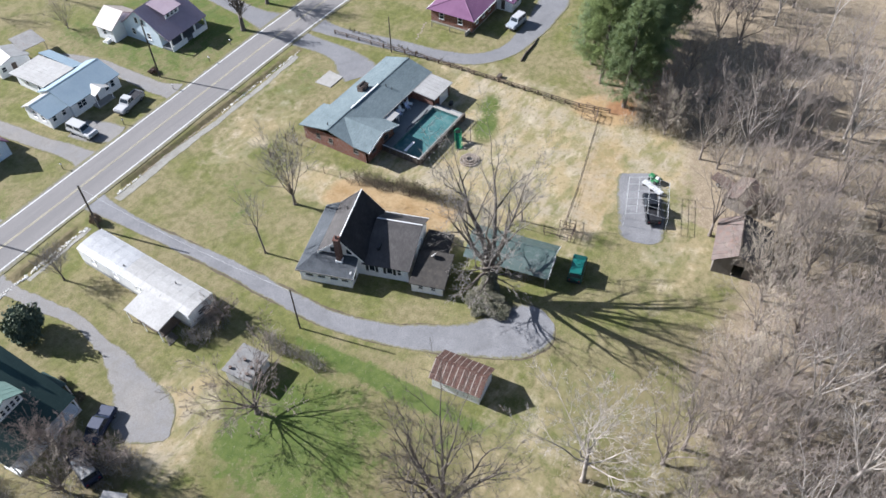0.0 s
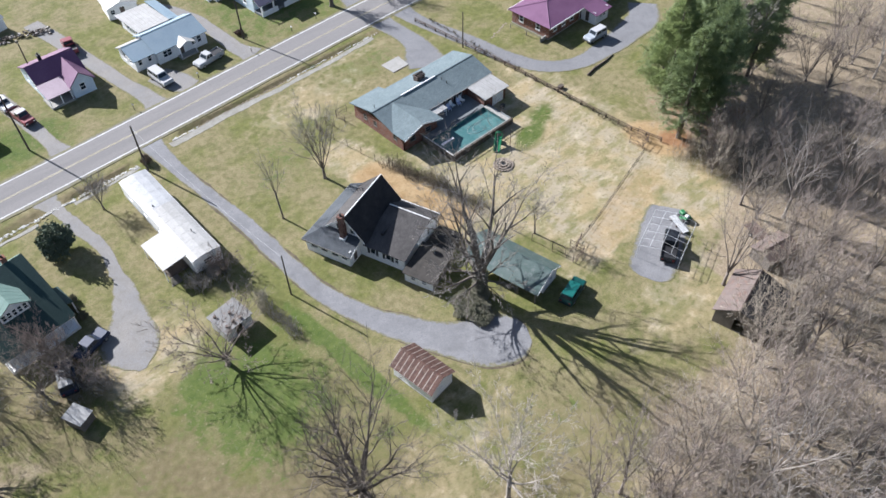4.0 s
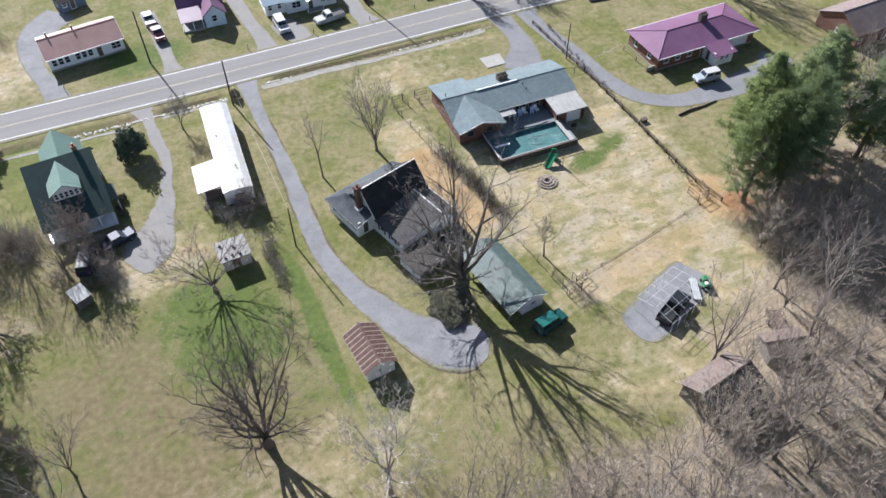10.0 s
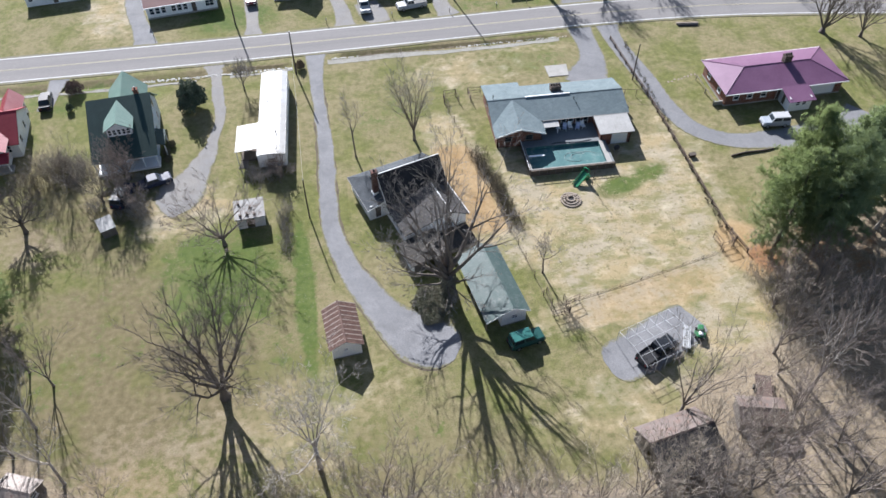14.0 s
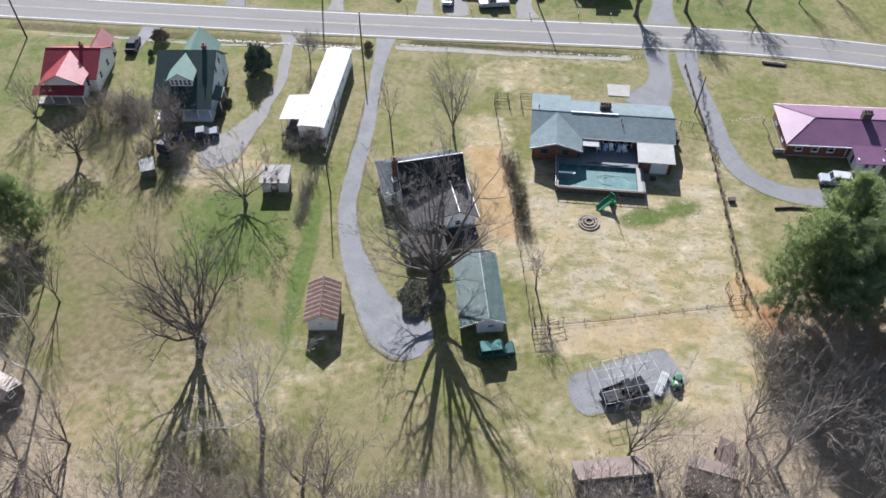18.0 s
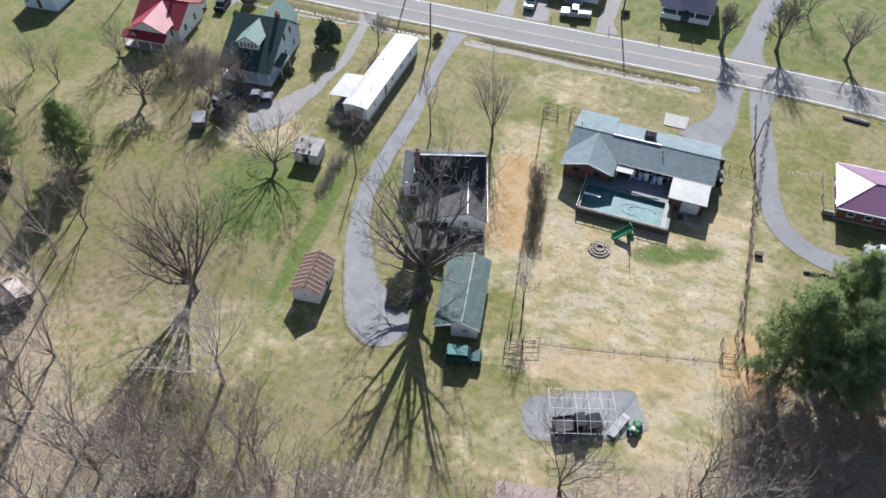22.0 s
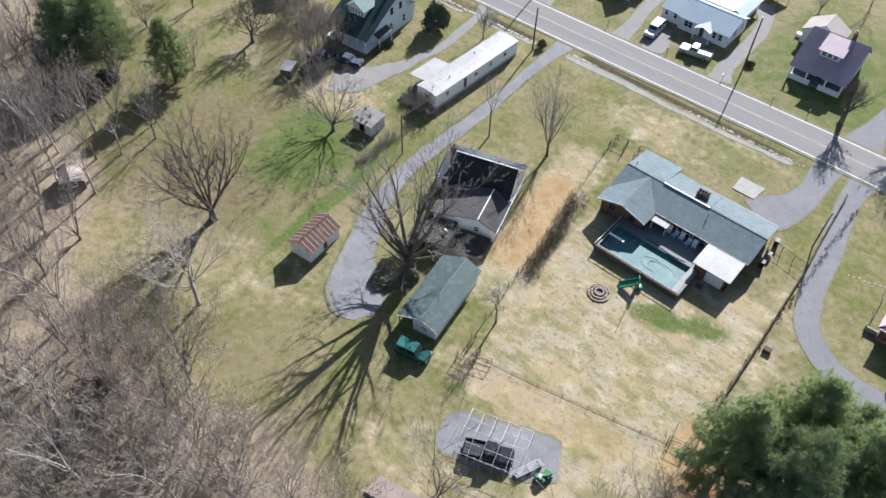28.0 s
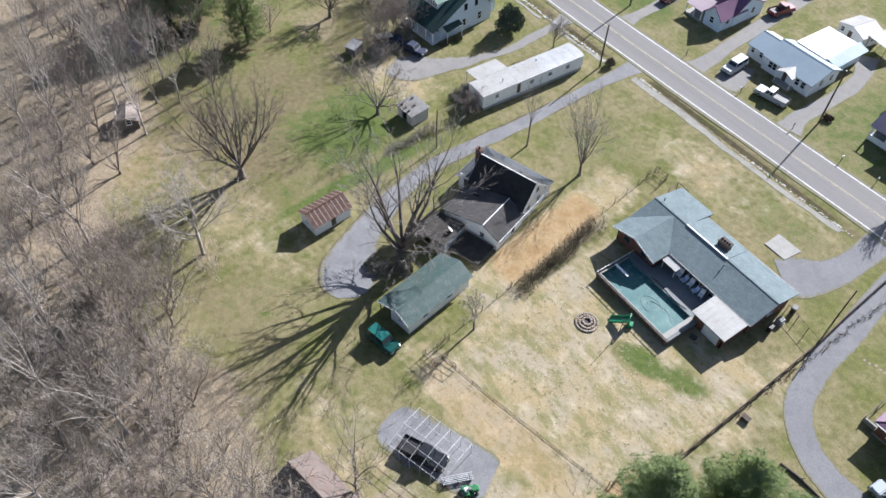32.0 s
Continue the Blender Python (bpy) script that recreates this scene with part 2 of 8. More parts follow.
GREY_ROOF = surface("aluminium_coated_roof", (0.27, 0.275, 0.28), (0.36, 0.365, 0.37), 0.5, 0.4, 5.0, 0.05, stain=(0.2, 0.2, 0.2))
BLUE_ROOF = surface("light_blue_metal_roof", (0.201, 0.27, 0.322), (0.241, 0.31, 0.356), 0.62, 0.4, 5.0, 0.04, spec=0.25)
GREEN_ROOF = surface("weathered_green_roof", (0.04, 0.076, 0.068), (0.09, 0.122, 0.114), 0.48, 0.55, 5.0, 0.06, spec=0.5, stain=(0.17, 0.185, 0.18), amount=0.6, stretch=(1, 0.35, 1))
# one green roof in two tones: its shade and sunlight put into the colours
SHADED_GREEN_ROOF = surface("shaded_green_metal_roof", (0.0172, 0.0414, 0.0379), (0.0287, 0.0575, 0.0517), 0.62, 0.4, 5.0, 0.05, spec=0.25)
LIT_GREEN_ROOF = surface("lit_green_metal_roof", (0.115, 0.19, 0.161), (0.155, 0.224, 0.195), 0.62, 0.4, 5.0, 0.05, spec=0.25)
PURPLE_ROOF = surface("plum_metal_roof", (0.125, 0.055, 0.108), (0.165, 0.08, 0.142), 0.5, 0.4, 5.0, 0.04, spec=0.4)
MAUVE_ROOF = surface("mauve_metal_roof", (0.31, 0.24, 0.275), (0.39, 0.31, 0.345), 0.62, 0.4, 5.0, 0.05, spec=0.25)
RED_ROOF = surface("red_metal_roof", (0.207, 0.0201, 0.0316), (0.253, 0.0345, 0.046), 0.62, 0.4, 5.0, 0.04, spec=0.25)
# paler, pinker red for the east slopes of the red house's cross gables
PINK_ROOF = surface("pinkish_red_metal_roof", (0.33, 0.13, 0.14), (0.4, 0.2, 0.2), 0.62, 0.4, 5.0, 0.04, spec=0.25)
BRICKRED_ROOF = surface("faded_red_roof", (0.27, 0.14, 0.12), (0.34, 0.2, 0.175), 0.6, 0.4, 5.0, 0.05)
CREAM_ROOF = surface("cream_metal_roof", (0.29, 0.25, 0.225), (0.36, 0.32, 0.29), 0.55, 0.4, 5.0, 0.05)
RUST_ROOF = surface("rusted_roof_sheet", (0.046, 0.026, 0.02), (0.098, 0.048, 0.036), 0.75, 1.1, 7.0, 0.1, stain=(0.19, 0.135, 0.11), amount=0.6, stretch=(1, 3, 1))
RUST_PALE = surface("pale_worn_sheet", (0.19, 0.145, 0.12), (0.32, 0.28, 0.25), 0.6, 1.5, 7.0, 0.1, stain=(0.1, 0.045, 0.028), amount=0.95)
BARN_ROOF = surface("rusty_brown_barn_roof", (0.09, 0.07, 0.062), (0.14, 0.112, 0.1), 0.8, 0.7, 6.0, 0.15, stain=(0.16, 0.08, 0.055), amount=0.7)
BLACK_ROOF = surface("black_barn_roof", (0.03, 0.029, 0.03), (0.055, 0.052, 0.052), 0.85, 0.7, 6.0, 0.2)
OLD_WOOD = surface("grey_weathered_wood", (0.115, 0.101, 0.0891), (0.172, 0.155, 0.138), 0.9, 1.5, 9.0, 0.3, stretch=(1, 1, 0.2))
FENCE_WOOD = surface("dark_brown_fence_rail", (0.06, 0.042, 0.033), (0.105, 0.075, 0.058), 0.9, 1.5, 9.0, 0.3)
POLE_WOOD = surface("dark_pole_wood", (0.0575, 0.046, 0.0374), (0.092, 0.0747, 0.0632), 0.9, 1.0, 9.0, 0.3, stretch=(3, 3, 0.2))
DECK_WOOD = surface("dark_deck_wood", (0.0805, 0.0632, 0.0517), (0.121, 0.0977, 0.0805), 0.85, 1.2, 9.0, 0.3)
PATIO = surface("grey_patio_paint", (0.115, 0.126, 0.132), (0.155, 0.167, 0.172), 0.7, 0.5, 6.0, 0.1)
RUST_STEEL = surface("rusty_fence_steel", (0.08, 0.055, 0.045), (0.13, 0.095, 0.08), 0.8, 2.0, 9.0, 0.2)
WHITE_PIPE = surface("white_painted_pipe", (0.36, 0.37, 0.38), (0.46, 0.47, 0.47), 0.5, 2.0, 8.0, 0.05)
DARK_METAL = surface("dark_metal", (0.0172, 0.0172, 0.019), (0.0287, 0.0287, 0.0305), 0.5, 1.0, 6.0, 0.1)
RUBBER = Graph("tyre_rubber").done((0.02, 0.02, 0.02), 0.85, 0.0, 0.2)
STEEL = paint("bare_steel", (0.45, 0.45, 0.46), 0.35, 0.9)
GLASS = glass_mat()
POOL = surface("teal_pool_cover", (0.03, 0.098, 0.102), (0.065, 0.155, 0.15), 0.55, 0.45, 2.5, 0.06, spec=0.25, stain=(0.17, 0.225, 0.22), amount=0.65)
POOL_PALE = surface("bleached_pool_cover", (0.17, 0.235, 0.23), (0.23, 0.28, 0.275), 0.6, 0.8, 4.0, 0.03)
BARK = surface("grey_brown_bark", (0.11, 0.09, 0.076), (0.175, 0.15, 0.13), 0.95, 0.8, 9.0, 0.5, stretch=(2, 2, 0.4))
OAK_BARK = surface("dark_furrowed_bark", (0.085, 0.07, 0.058), (0.16, 0.138, 0.12), 0.95, 0.8, 9.0, 0.5, stretch=(2, 2, 0.4))
OLD_BARK = surface("grey_woodland_bark", (0.12, 0.1, 0.085), (0.22, 0.19, 0.168), 0.95, 0.8, 9.0, 0.4, stretch=(2, 2, 0.4))
TWIG = surface("grey_twigs", (0.19, 0.17, 0.15), (0.31, 0.285, 0.257), 0.95, 0.5, 4.0, 0.0)
WOOD_TWIG = surface("brown_grey_twigs", (0.125, 0.105, 0.09), (0.215, 0.188, 0.165), 0.95, 0.5, 4.0, 0.0)
PINK_TWIG = surface("pinkish_brown_twigs", (0.2, 0.16, 0.135), (0.31, 0.26, 0.228), 0.95, 0.5, 4.0, 0.0)
DARK_TWIG = surface("dark_brown_twigs", (0.09, 0.075, 0.062), (0.15, 0.128, 0.11), 0.95, 0.5, 4.0, 0.0)
PALE_BARK = surface("pale_sycamore_bark", (0.28, 0.25, 0.22), (0.43, 0.39, 0.35), 0.9, 0.6, 5.0, 0.2, stain=(0.11, 0.09, 0.075), amount=0.8)
BRUSH_BROWN = surface("olive_brown_brush", (0.109, 0.0891, 0.0575), (0.172, 0.144, 0.0977), 0.95, 0.5, 4.0, 0.0)
BUD_TWIG = surface("budding_twigs", (0.25, 0.215, 0.165), (0.37, 0.325, 0.265), 0.95, 0.5, 4.0, 0.0)
NEEDLES = surface("pine_needles", (0.12, 0.172, 0.092), (0.21, 0.265, 0.145), 0.6, 0.35, 2.0, 0.0)
thin = NEEDLES.node_tree
glow_through = thin.nodes.new("ShaderNodeBsdfTranslucent")
glow_through.inputs[0].default_value = (0.26, 0.32, 0.13, 1)
blend_node = thin.nodes.new("ShaderNodeMixShader")
blend_node.inputs[0].default_value = 0.45
thin.links.new(thin.nodes["Principled BSDF"].outputs[0], blend_node.inputs[1])
thin.links.new(glow_through.outputs[0], blend_node.inputs[2])
thin.links.new(blend_node.outputs[0], thin.nodes["Material Output"].inputs[0])
LEAVES = surface("dark_evergreen_leaves", (0.055, 0.078, 0.046), (0.11, 0.132, 0.085), 0.6, 0.8, 4.0, 0.0, spec=0.3)
IVY = surface("grey_green_ivy", (0.1, 0.105, 0.066), (0.225, 0.21, 0.155), 0.8, 0.8, 4.0, 0.0)
STONE = surface("fieldstone", (0.19, 0.155, 0.125), (0.29, 0.245, 0.2), 0.9, 1.2, 8.0, 0.3)
GREEN_PLASTIC = paint("bright_green_plastic", (0.0115, 0.172, 0.0747), 0.35)


# ---- mesh helpers ----
class Shape:
    """Verts and faces of one mesh."""

    def __init__(self):
        self.v, self.f = [], []

    def add(self, verts, faces):
        k = len(self.v)
        self.v += [tuple(p) for p in verts]
        self.f += [tuple(i + k for i in f) for f in faces]
        return self

    def box(self, x0, y0, z0, x1, y1, z1, m=None, bevel=0.0):
        b = min(bevel, (x1 - x0) / 3, (y1 - y0) / 3, (z1 - z0) / 2.1)
        if b <= 0:
            p = [(x0, y0, z0), (x1, y0, z0), (x1, y1, z0), (x0, y1, z0), (x0, y0, z1), (x1, y0, z1), (x1, y1, z1), (x0, y1, z1)]
            f = [(0, 3, 2, 1), (4, 5, 6, 7), (0, 1, 5, 4), (1, 2, 6, 5), (2, 3, 7, 6), (3, 0, 4, 7)]
        else:
            rings = []
            for z, k in ((z0, b), (z0 + b, 0), (z1 - b, 0), (z1, b)):
                c = b if k == 0 else b * 1.7
                X0, X1, Y0, Y1 = x0 + k, x1 - k, y0 + k, y1 - k
                rings.append([(X0 + c, Y0, z), (X1 - c, Y0, z), (X1, Y0 + c, z), (X1, Y1 - c, z), (X1 - c, Y1, z), (X0 + c, Y1, z), (X0, Y1 - c, z), (X0, Y0 + c, z)])
            p = [q for r in rings for q in r]
            f = [tuple(range(7, -1, -1)), tuple(range(24, 32))]
            f += [(8 * r + i, 8 * r + (i + 1) % 8, 8 * r + 8 + (i + 1) % 8, 8 * r + 8 + i) for r in range(3) for i in range(8)]
        if m is not None:
            p = [m @ Vector(q) for q in p]
        return self.add(p, f)

    def plate(self, pts, thick):
        """A slab under the polygon pts (its top side), thick metres along its normal."""
        pts = [Vector(p) for p in pts]
        n = (pts[1] - pts[0]).cross(pts[2] - pts[0]).normalized()
        low = [p - n * thick for p in pts]
        k = len(pts)
        return self.add(pts + low, [tuple(range(k)), tuple(range(2 * k - 1, k - 1, -1))] + [(i, i + k, (i + 1) % k + k, (i + 1) % k) for i in range(k)])

    def prism(self, outline, z0, z1):
        k = len(outline)
        return self.add([(x, y, z0) for x, y in outline] + [(x, y, z1) for x, y in outline],
                        [tuple(range(k - 1, -1, -1)), tuple(range(k, 2 * k))] + [(i, (i + 1) % k, (i + 1) % k + k, i + k) for i in range(k)])

    def tube(self, pts, radii, n=6, cap=True):
        rings, k0 = [], len(self.v)
        up = Vector((0.3, 0.2, 0.93))
        for i, p in enumerate(pts):
            a, b = Vector(pts[max(i - 1, 0)]), Vector(pts[min(i + 1, len(pts) - 1)])
            d = (b - a).normalized() if (b - a).length > 1e-6 else Vector((0, 0, 1))
            s = d.cross(up if abs(d.dot(up)) < 0.95 else Vector((1, 0, 0))).normalized()
            t = d.cross(s)
            r = radii[i] if isinstance(radii, (list, tuple)) else radii
            for j in range(n):
                w = 2 * math.pi * j / n
                self.v.append(tuple(Vector(p) + (s * math.cos(w) + t * math.sin(w)) * r))
        for i in range(len(pts) - 1):
            for j in range(n):
                self.f.append((k0 + i * n + j, k0 + i * n + (j + 1) % n, k0 + (i + 1) * n + (j + 1) % n, k0 + (i + 1) * n + j))
        if cap:
            self.f.append(tuple(k0 + j for j in range(n - 1, -1, -1)))
            e = k0 + (len(pts) - 1) * n
            self.f.append(tuple(e + j for j in range(n)))
        return self

    def mesh(self, name, smooth=False):
        me = bpy.data.meshes.new(name)
        me.from_pydata(self.v, [], self.f)
        if smooth:
            me.polygons.foreach_set("use_smooth", [True] * len(me.polygons))
        me.update()
        return me


def part(name, shape, material, parent=None, label="", smooth=False):
    """Links a Shape as one mesh object, under a thing or a part."""
    me = shape if isinstance(shape, bpy.types.Mesh) else shape.mesh(name, smooth)
    if not me.materials:
        me.materials.append(material)
    ob = new(name, me)
    if parent is not None:
        ob.parent = parent
    return tagged(ob, label)


def thing(name, m, label, category, group="", kind=""):
    ob = new(name)
    ob.matrix_world = m
    ob.empty_display_size = 0.2
    return tagged(ob, label, category, group, kind)


def box(x0, y0, z0, x1, y1, z1, bevel=0.0):
    return Shape().box(x0, y0, z0, x1, y1, z1, None, bevel)


def catmull(pts, step=1.0):
    out = []
    P = [Vector(p) for p in pts]
    P = [2 * P[0] - P[1]] + P + [2 * P[-1] - P[-2]]
    for i in range(1, len(P) - 2):
        n = max(1, int((P[i + 1] - P[i]).length / step))
        for k in range(n):
            t = k / n
            out.append(0.5 * (2 * P[i] + (P[i + 1] - P[i - 1]) * t + (2 * P[i - 1] - 5 * P[i] + 4 * P[i + 1] - P[i + 2]) * t * t + (3 * P[i] - P[i - 1] - 3 * P[i + 1] + P[i + 2]) * t ** 3))
    return out + [P[-2]]


def strip(name, rows, z, material, step=1.0, jitter=0.0, parent=None, label="", cross=3, depth=0.12, kind="structure"):
    """A way laid on the ground. rows: x, y, half width along its middle line."""
    rng = random.Random(name)
    mid = catmull([(x, y, w) for x, y, w in rows], step)
    s, k = Shape(), cross + 1
    rough = []
    for _ in range(2):
        raw = np.array([rng.uniform(-jitter, jitter) for _ in range(len(mid) + 6)])
        rough.append(np.convolve(raw, np.ones(5) / 5, "valid") * 2.0)
    for i, p in enumerate(mid):
        d = mid[min(i + 1, len(mid) - 1)] - mid[max(i - 1, 0)]
        side = Vector((-d.y, d.x)).normalized()
        w0, w1 = p.z + rough[0][i], p.z + rough[1][i]
        c = Vector((p.x, p.y))
        a, b = c + side * w0, c - side * w1
        s.v.append((a.x, a.y, z - depth))
        for j in range(k):
            q = a.lerp(b, j / cross)
            s.v.append((q.x, q.y, z))
        s.v.append((b.x, b.y, z - depth))
    n = k + 2
    for i in range(len(mid) - 1):
        for j in range(n - 1):
            s.f.append((i * n + j, i * n + j + 1, (i + 1) * n + j + 1, (i + 1) * n + j))
    ob = part(name, s, material, parent, label)
    verge = ob.data.attributes.new("verge", "FLOAT", "POINT")
    one = ([1.0, 1.0, 0.4] + [0.0] * (k - 4) + [0.4, 1.0, 1.0] if cross > 5 else [1.0, 1.0] + [0.0] * (k - 2) + [1.0, 1.0]) if cross > 2 else [0.0] * n
    verge.data.foreach_set("value", np.array(one * len(mid), np.float32))
    return tagged(ob, kind=kind)


# ---- ground ----
def axis(lo, hi, step, far):
    out, d, w = list(np.arange(lo, hi + step / 2, step)), step, []
    while hi + sum(w) < far:
        d *= 1.5
        w.append(d)
    c = np.cumsum(w)
    return np.array([lo - v for v in c[::-1]] + out + [hi + v for v in c])


def soft(v, a, b):
    t = np.clip((v - a) / (b - a), 0, 1)
    return t * t * (3 - 2 * t)


def blob(X, Y, cx, cy, rx, ry, turn=0.0, edge=0.5):
    c, s = math.cos(radians(turn)), math.sin(radians(turn))
    u, v = ((X - cx) * c + (Y - cy) * s) / rx, (-(X - cx) * s + (Y - cy) * c) / ry
    return 1 - soft(np.sqrt(u * u + v * v), 1 - edge, 1 + edge)


def field(X, Y, x0, x1, y0, y1, e=2.0):
    return soft(X, x0 - e, x0 + e) * (1 - soft(X, x1 - e, x1 + e)) * soft(Y, y0 - e, y0 + e) * (1 - soft(Y, y1 - e, y1 + e))


def build_ground():
    xs, ys = axis(-105, 100, 0.8, 2500), axis(-85, 105, 0.8, 2500)
    X, Y = np.meshgrid(xs, ys)
    skew = X - 8.5 + 0.165 * (Y - 5)
    soil = 0.95 * field(X, Y, 9.5, 35.5, -8, 18, 1.5) * soft(skew, -1, 2)
    soil = np.maximum(soil, 0.8 * field(skew, Y, -6, 1.5, -4, 27, 2.0))
    soil = np.maximum(soil, 0.62 * blob(X, Y, 9, 37.5, 12, 4.5, 4))
    soil = np.maximum(soil, 1.0 * blob(X, Y, 24, -9.8, 15, 4, 12))
    soil = np.maximum(soil, 0.55 * blob(X, Y, 19, 42.2, 8, 1.3, 0))
    soil = np.maximum(soil, 0.6 * blob(X, Y, 36, 8, 3.5, 22, 0))
    soil = np.maximum(soil, 0.75 * blob(X, Y, -50, 64, 6, 9, 0))
    soil = np.maximum(soil, 0.45 * blob(X, Y, -20, -22, 14, 7, 20))
    soil = np.maximum(soil, 0.85 * blob(X, Y, -33, 12, 7, 5, 20))
    soil = np.maximum(soil, 0.75 * blob(X, Y, 32, -16, 9, 8, 0, 0.6))
    soil = np.maximum(soil, 0.55 * blob(X, Y, 18, -24, 12, 5, 10, 0.6))
    green = 1.4 * blob(X, Y, -28.0, -0.5, 7.0, 8.5, 0, 0.8)
    green = np.maximum(green, 1.7 * blob(X, Y, -17.9, -4, 1.2, 12, 3))
    green = np.maximum(green, 1.35 * blob(X, Y, 25.5, 8.2, 4.2, 1.8, 15))
    green = np.maximum(green, 1.2 * blob(X, Y, 30, 10.2, 3.2, 1.8, 20))
    green = np.maximum(green, 0.55 * blob(X, Y, 15, -1, 3, 2, 30))
    green = np.maximum(green, 0.5 * blob(X, Y, -22, -9, 3, 7, 15))
    green = np.maximum(green, 0.35 * blob(X, Y, -6.5, -24, 5, 4, 0))
    green = np.maximum(green, 0.6 * blob(X, Y, 18, 38.5, 9, 3, 0))
    green = np.maximum(green, 0.7 * blob(X, Y, -52, 40, 12, 5, 0))
    green = np.maximum(green, 0.7 * field(X, Y, -90, -66, 15, 42, 4))
    green = np.maximum(green, 1.15 * field(X, Y, -36, -22, 55, 64, 3))
    green = np.maximum(green, 0.85 * field(X, Y, 9, 60, 55, 85, 4))
    green = np.maximum(green, 0.4 * blob(X, Y, -44, -12, 9, 4, 30))
    green = np.maximum(green, 0.3 * blob(X, Y, 15, -36, 10, 5, 10))
    green = np.maximum(green, 0.2 * blob(X, Y, -38, 0, 12, 10, 0, 0.7))
    green = np.maximum(green, 0.6 * blob(X, Y, -5, 28, 7, 4, 30) * 0.8)
    green = np.maximum(green, 2.0 * blob(X, Y, -31.2, 4.6, 2.6, 2.4, 20))
    green = green * 0.66
    soil = soil * (1 - 0.9 * np.clip(green, 0, 1))
    wob = 4 * np.sin(X * 0.11) + 3 * np.sin(X * 0.27 + 1.3)
    line = np.where(X > 22, -27 + (X - 22) * 0.9, np.where(X < -30, -34 + (-30 - X) * 0.5, -33.0))
    line = np.clip(line, -40, -8) + wob * 0.6
    litter = (1 - soft(Y - line, -5, 4))
    litter = np.maximum(litter, 0.9 * blob(X, Y, 52, -8, 13, 11, 0))
    litter = np.maximum(litter, 0.4 * blob(X, Y, -64, -24, 14, 9, 0))
    green = np.maximum(green, 0.35 * blob(X, Y, -60, -10, 14, 9, 0))
    litter = np.maximum(litter, 0.7 * field(X, Y, 68, 110, -60, 8, 6))
    litter = np.maximum(litter, 0.4 * field(X, Y, -130, -76, -60, 5, 8))
    litter = np.maximum(litter, 0.4 * blob(X, Y, -33, -25, 12, 8, 15))
    litter = np.maximum(litter, 0.45 * blob(X, Y, -52, 8, 5, 4, 0))
    litter = np.maximum(litter, 0.4 * blob(X, Y, -38, 15, 8, 4, 0))
    clay = 1.15 * blob(X, Y, 38.0, -5.5, 3.5, 5, 20) + 0.6 * blob(X, Y, 30, -30, 8, 5, 30) + 0.9 * field(skew, Y, -5.5, 0, 2, 20, 1.5) + 0.5 * blob(X, Y, -48, -32, 6, 4, 40)
    clay = np.maximum(clay, 0.46 * blob(X, Y, 23, -10.8, 13.5, 3.4, 13))
    clay = np.maximum(clay, 0.42 * blob(X, Y, -39, -29, 11, 6, 15, 0.6))
    # twig haze of the trees put into the ground colour as darker brown
    thatch_and_haze = np.maximum(0.85 * blob(X, Y, -36, -10, 20, 17, 20, 0.6), 0.6 * blob(X, Y, -45, 10, 12, 9, 0, 0.6))
    thatch_and_haze = np.maximum(thatch_and_haze, 0.5 * blob(X, Y, -10, -27, 12, 6, 0, 0.6)) * (1 - 0.8 * np.clip(green, 0, 1))
    thatch_and_haze = np.maximum(thatch_and_haze, 0.8 * blob(X, Y, -62, -8, 16, 12, 0, 0.6))
    needle = 0.9 * blob(X, Y, 39.2, -7.2, 1.8, 2.2, 20, 0.6) + 0.4 * blob(X, Y, 48, -6, 8, 7, 0, 0.4)
    ditch = np.exp(-((Y - 44.55 - 0.01 * (X - 6)) / 0.55) ** 2) * field(X, Y, -11, 24, 30, 60, 0.8)
    ditch = np.maximum(ditch, np.exp(-((Y - 42.9) / 0.6) ** 2) * field(X, Y, -29, -20, 30, 60, 0.8))
    ditch = np.maximum(ditch, np.exp(-((Y - 42.3) / 0.8) ** 2) * field(X, Y, -80, -33, 30, 60, 1.0))
    Z = -0.3 * ditch
    green = np.maximum(green, 0.3 * ditch)
    # ditch banks use the same mask for their own brown
    thatch_and_haze = np.maximum(thatch_and_haze, 1.1 * np.exp(-((Y - 44.9) / 0.9) ** 4) * field(X, Y, -11, 28, 30, 60, 0.8))
    thatch_and_haze = np.maximum(thatch_and_haze, 1.0 * np.exp(-((Y - 43.4) / 1.0) ** 4) * field(X, Y, -80, -19, 30, 60, 0.8))
    r = np.hypot(X, Y)
    Z = Z + soft(r, 250, 1200) * 40 * (0.5 + 0.5 * np.sin(np.arctan2(Y, X) * 5))
    far = soft(r, 110, 170)
    litter = np.maximum(litter, far * 0.6)
    nx, ny = len(xs), len(ys)
    idx = np.arange(nx * ny).reshape(ny, nx)
    quads = np.stack([idx[:-1, :-1], idx[:-1, 1:], idx[1:, 1:], idx[1:, :-1]], -1).reshape(-1, 4)
    me = bpy.data.meshes.new("ground")
    me.from_pydata(np.stack([X, Y, Z], -1).reshape(-1, 3).tolist(), [], quads.tolist())
    col = me.attributes.new("cover", "FLOAT_COLOR", "POINT")
    col.data.foreach_set("color", np.stack([soil, green, litter, np.ones_like(soil)], -1).ravel().astype(np.float32))
    cl = me.attributes.new("clay", "FLOAT", "POINT")
    cl.data.foreach_set("value", clay.ravel().astype(np.float32))
    for key, values in (("thatch_and_haze", thatch_and_haze), ("needle", needle)):
        me.attributes.new(key, "FLOAT", "POINT").data.foreach_set("value", values.ravel().astype(np.float32))
    me.materials.append(GROUND)
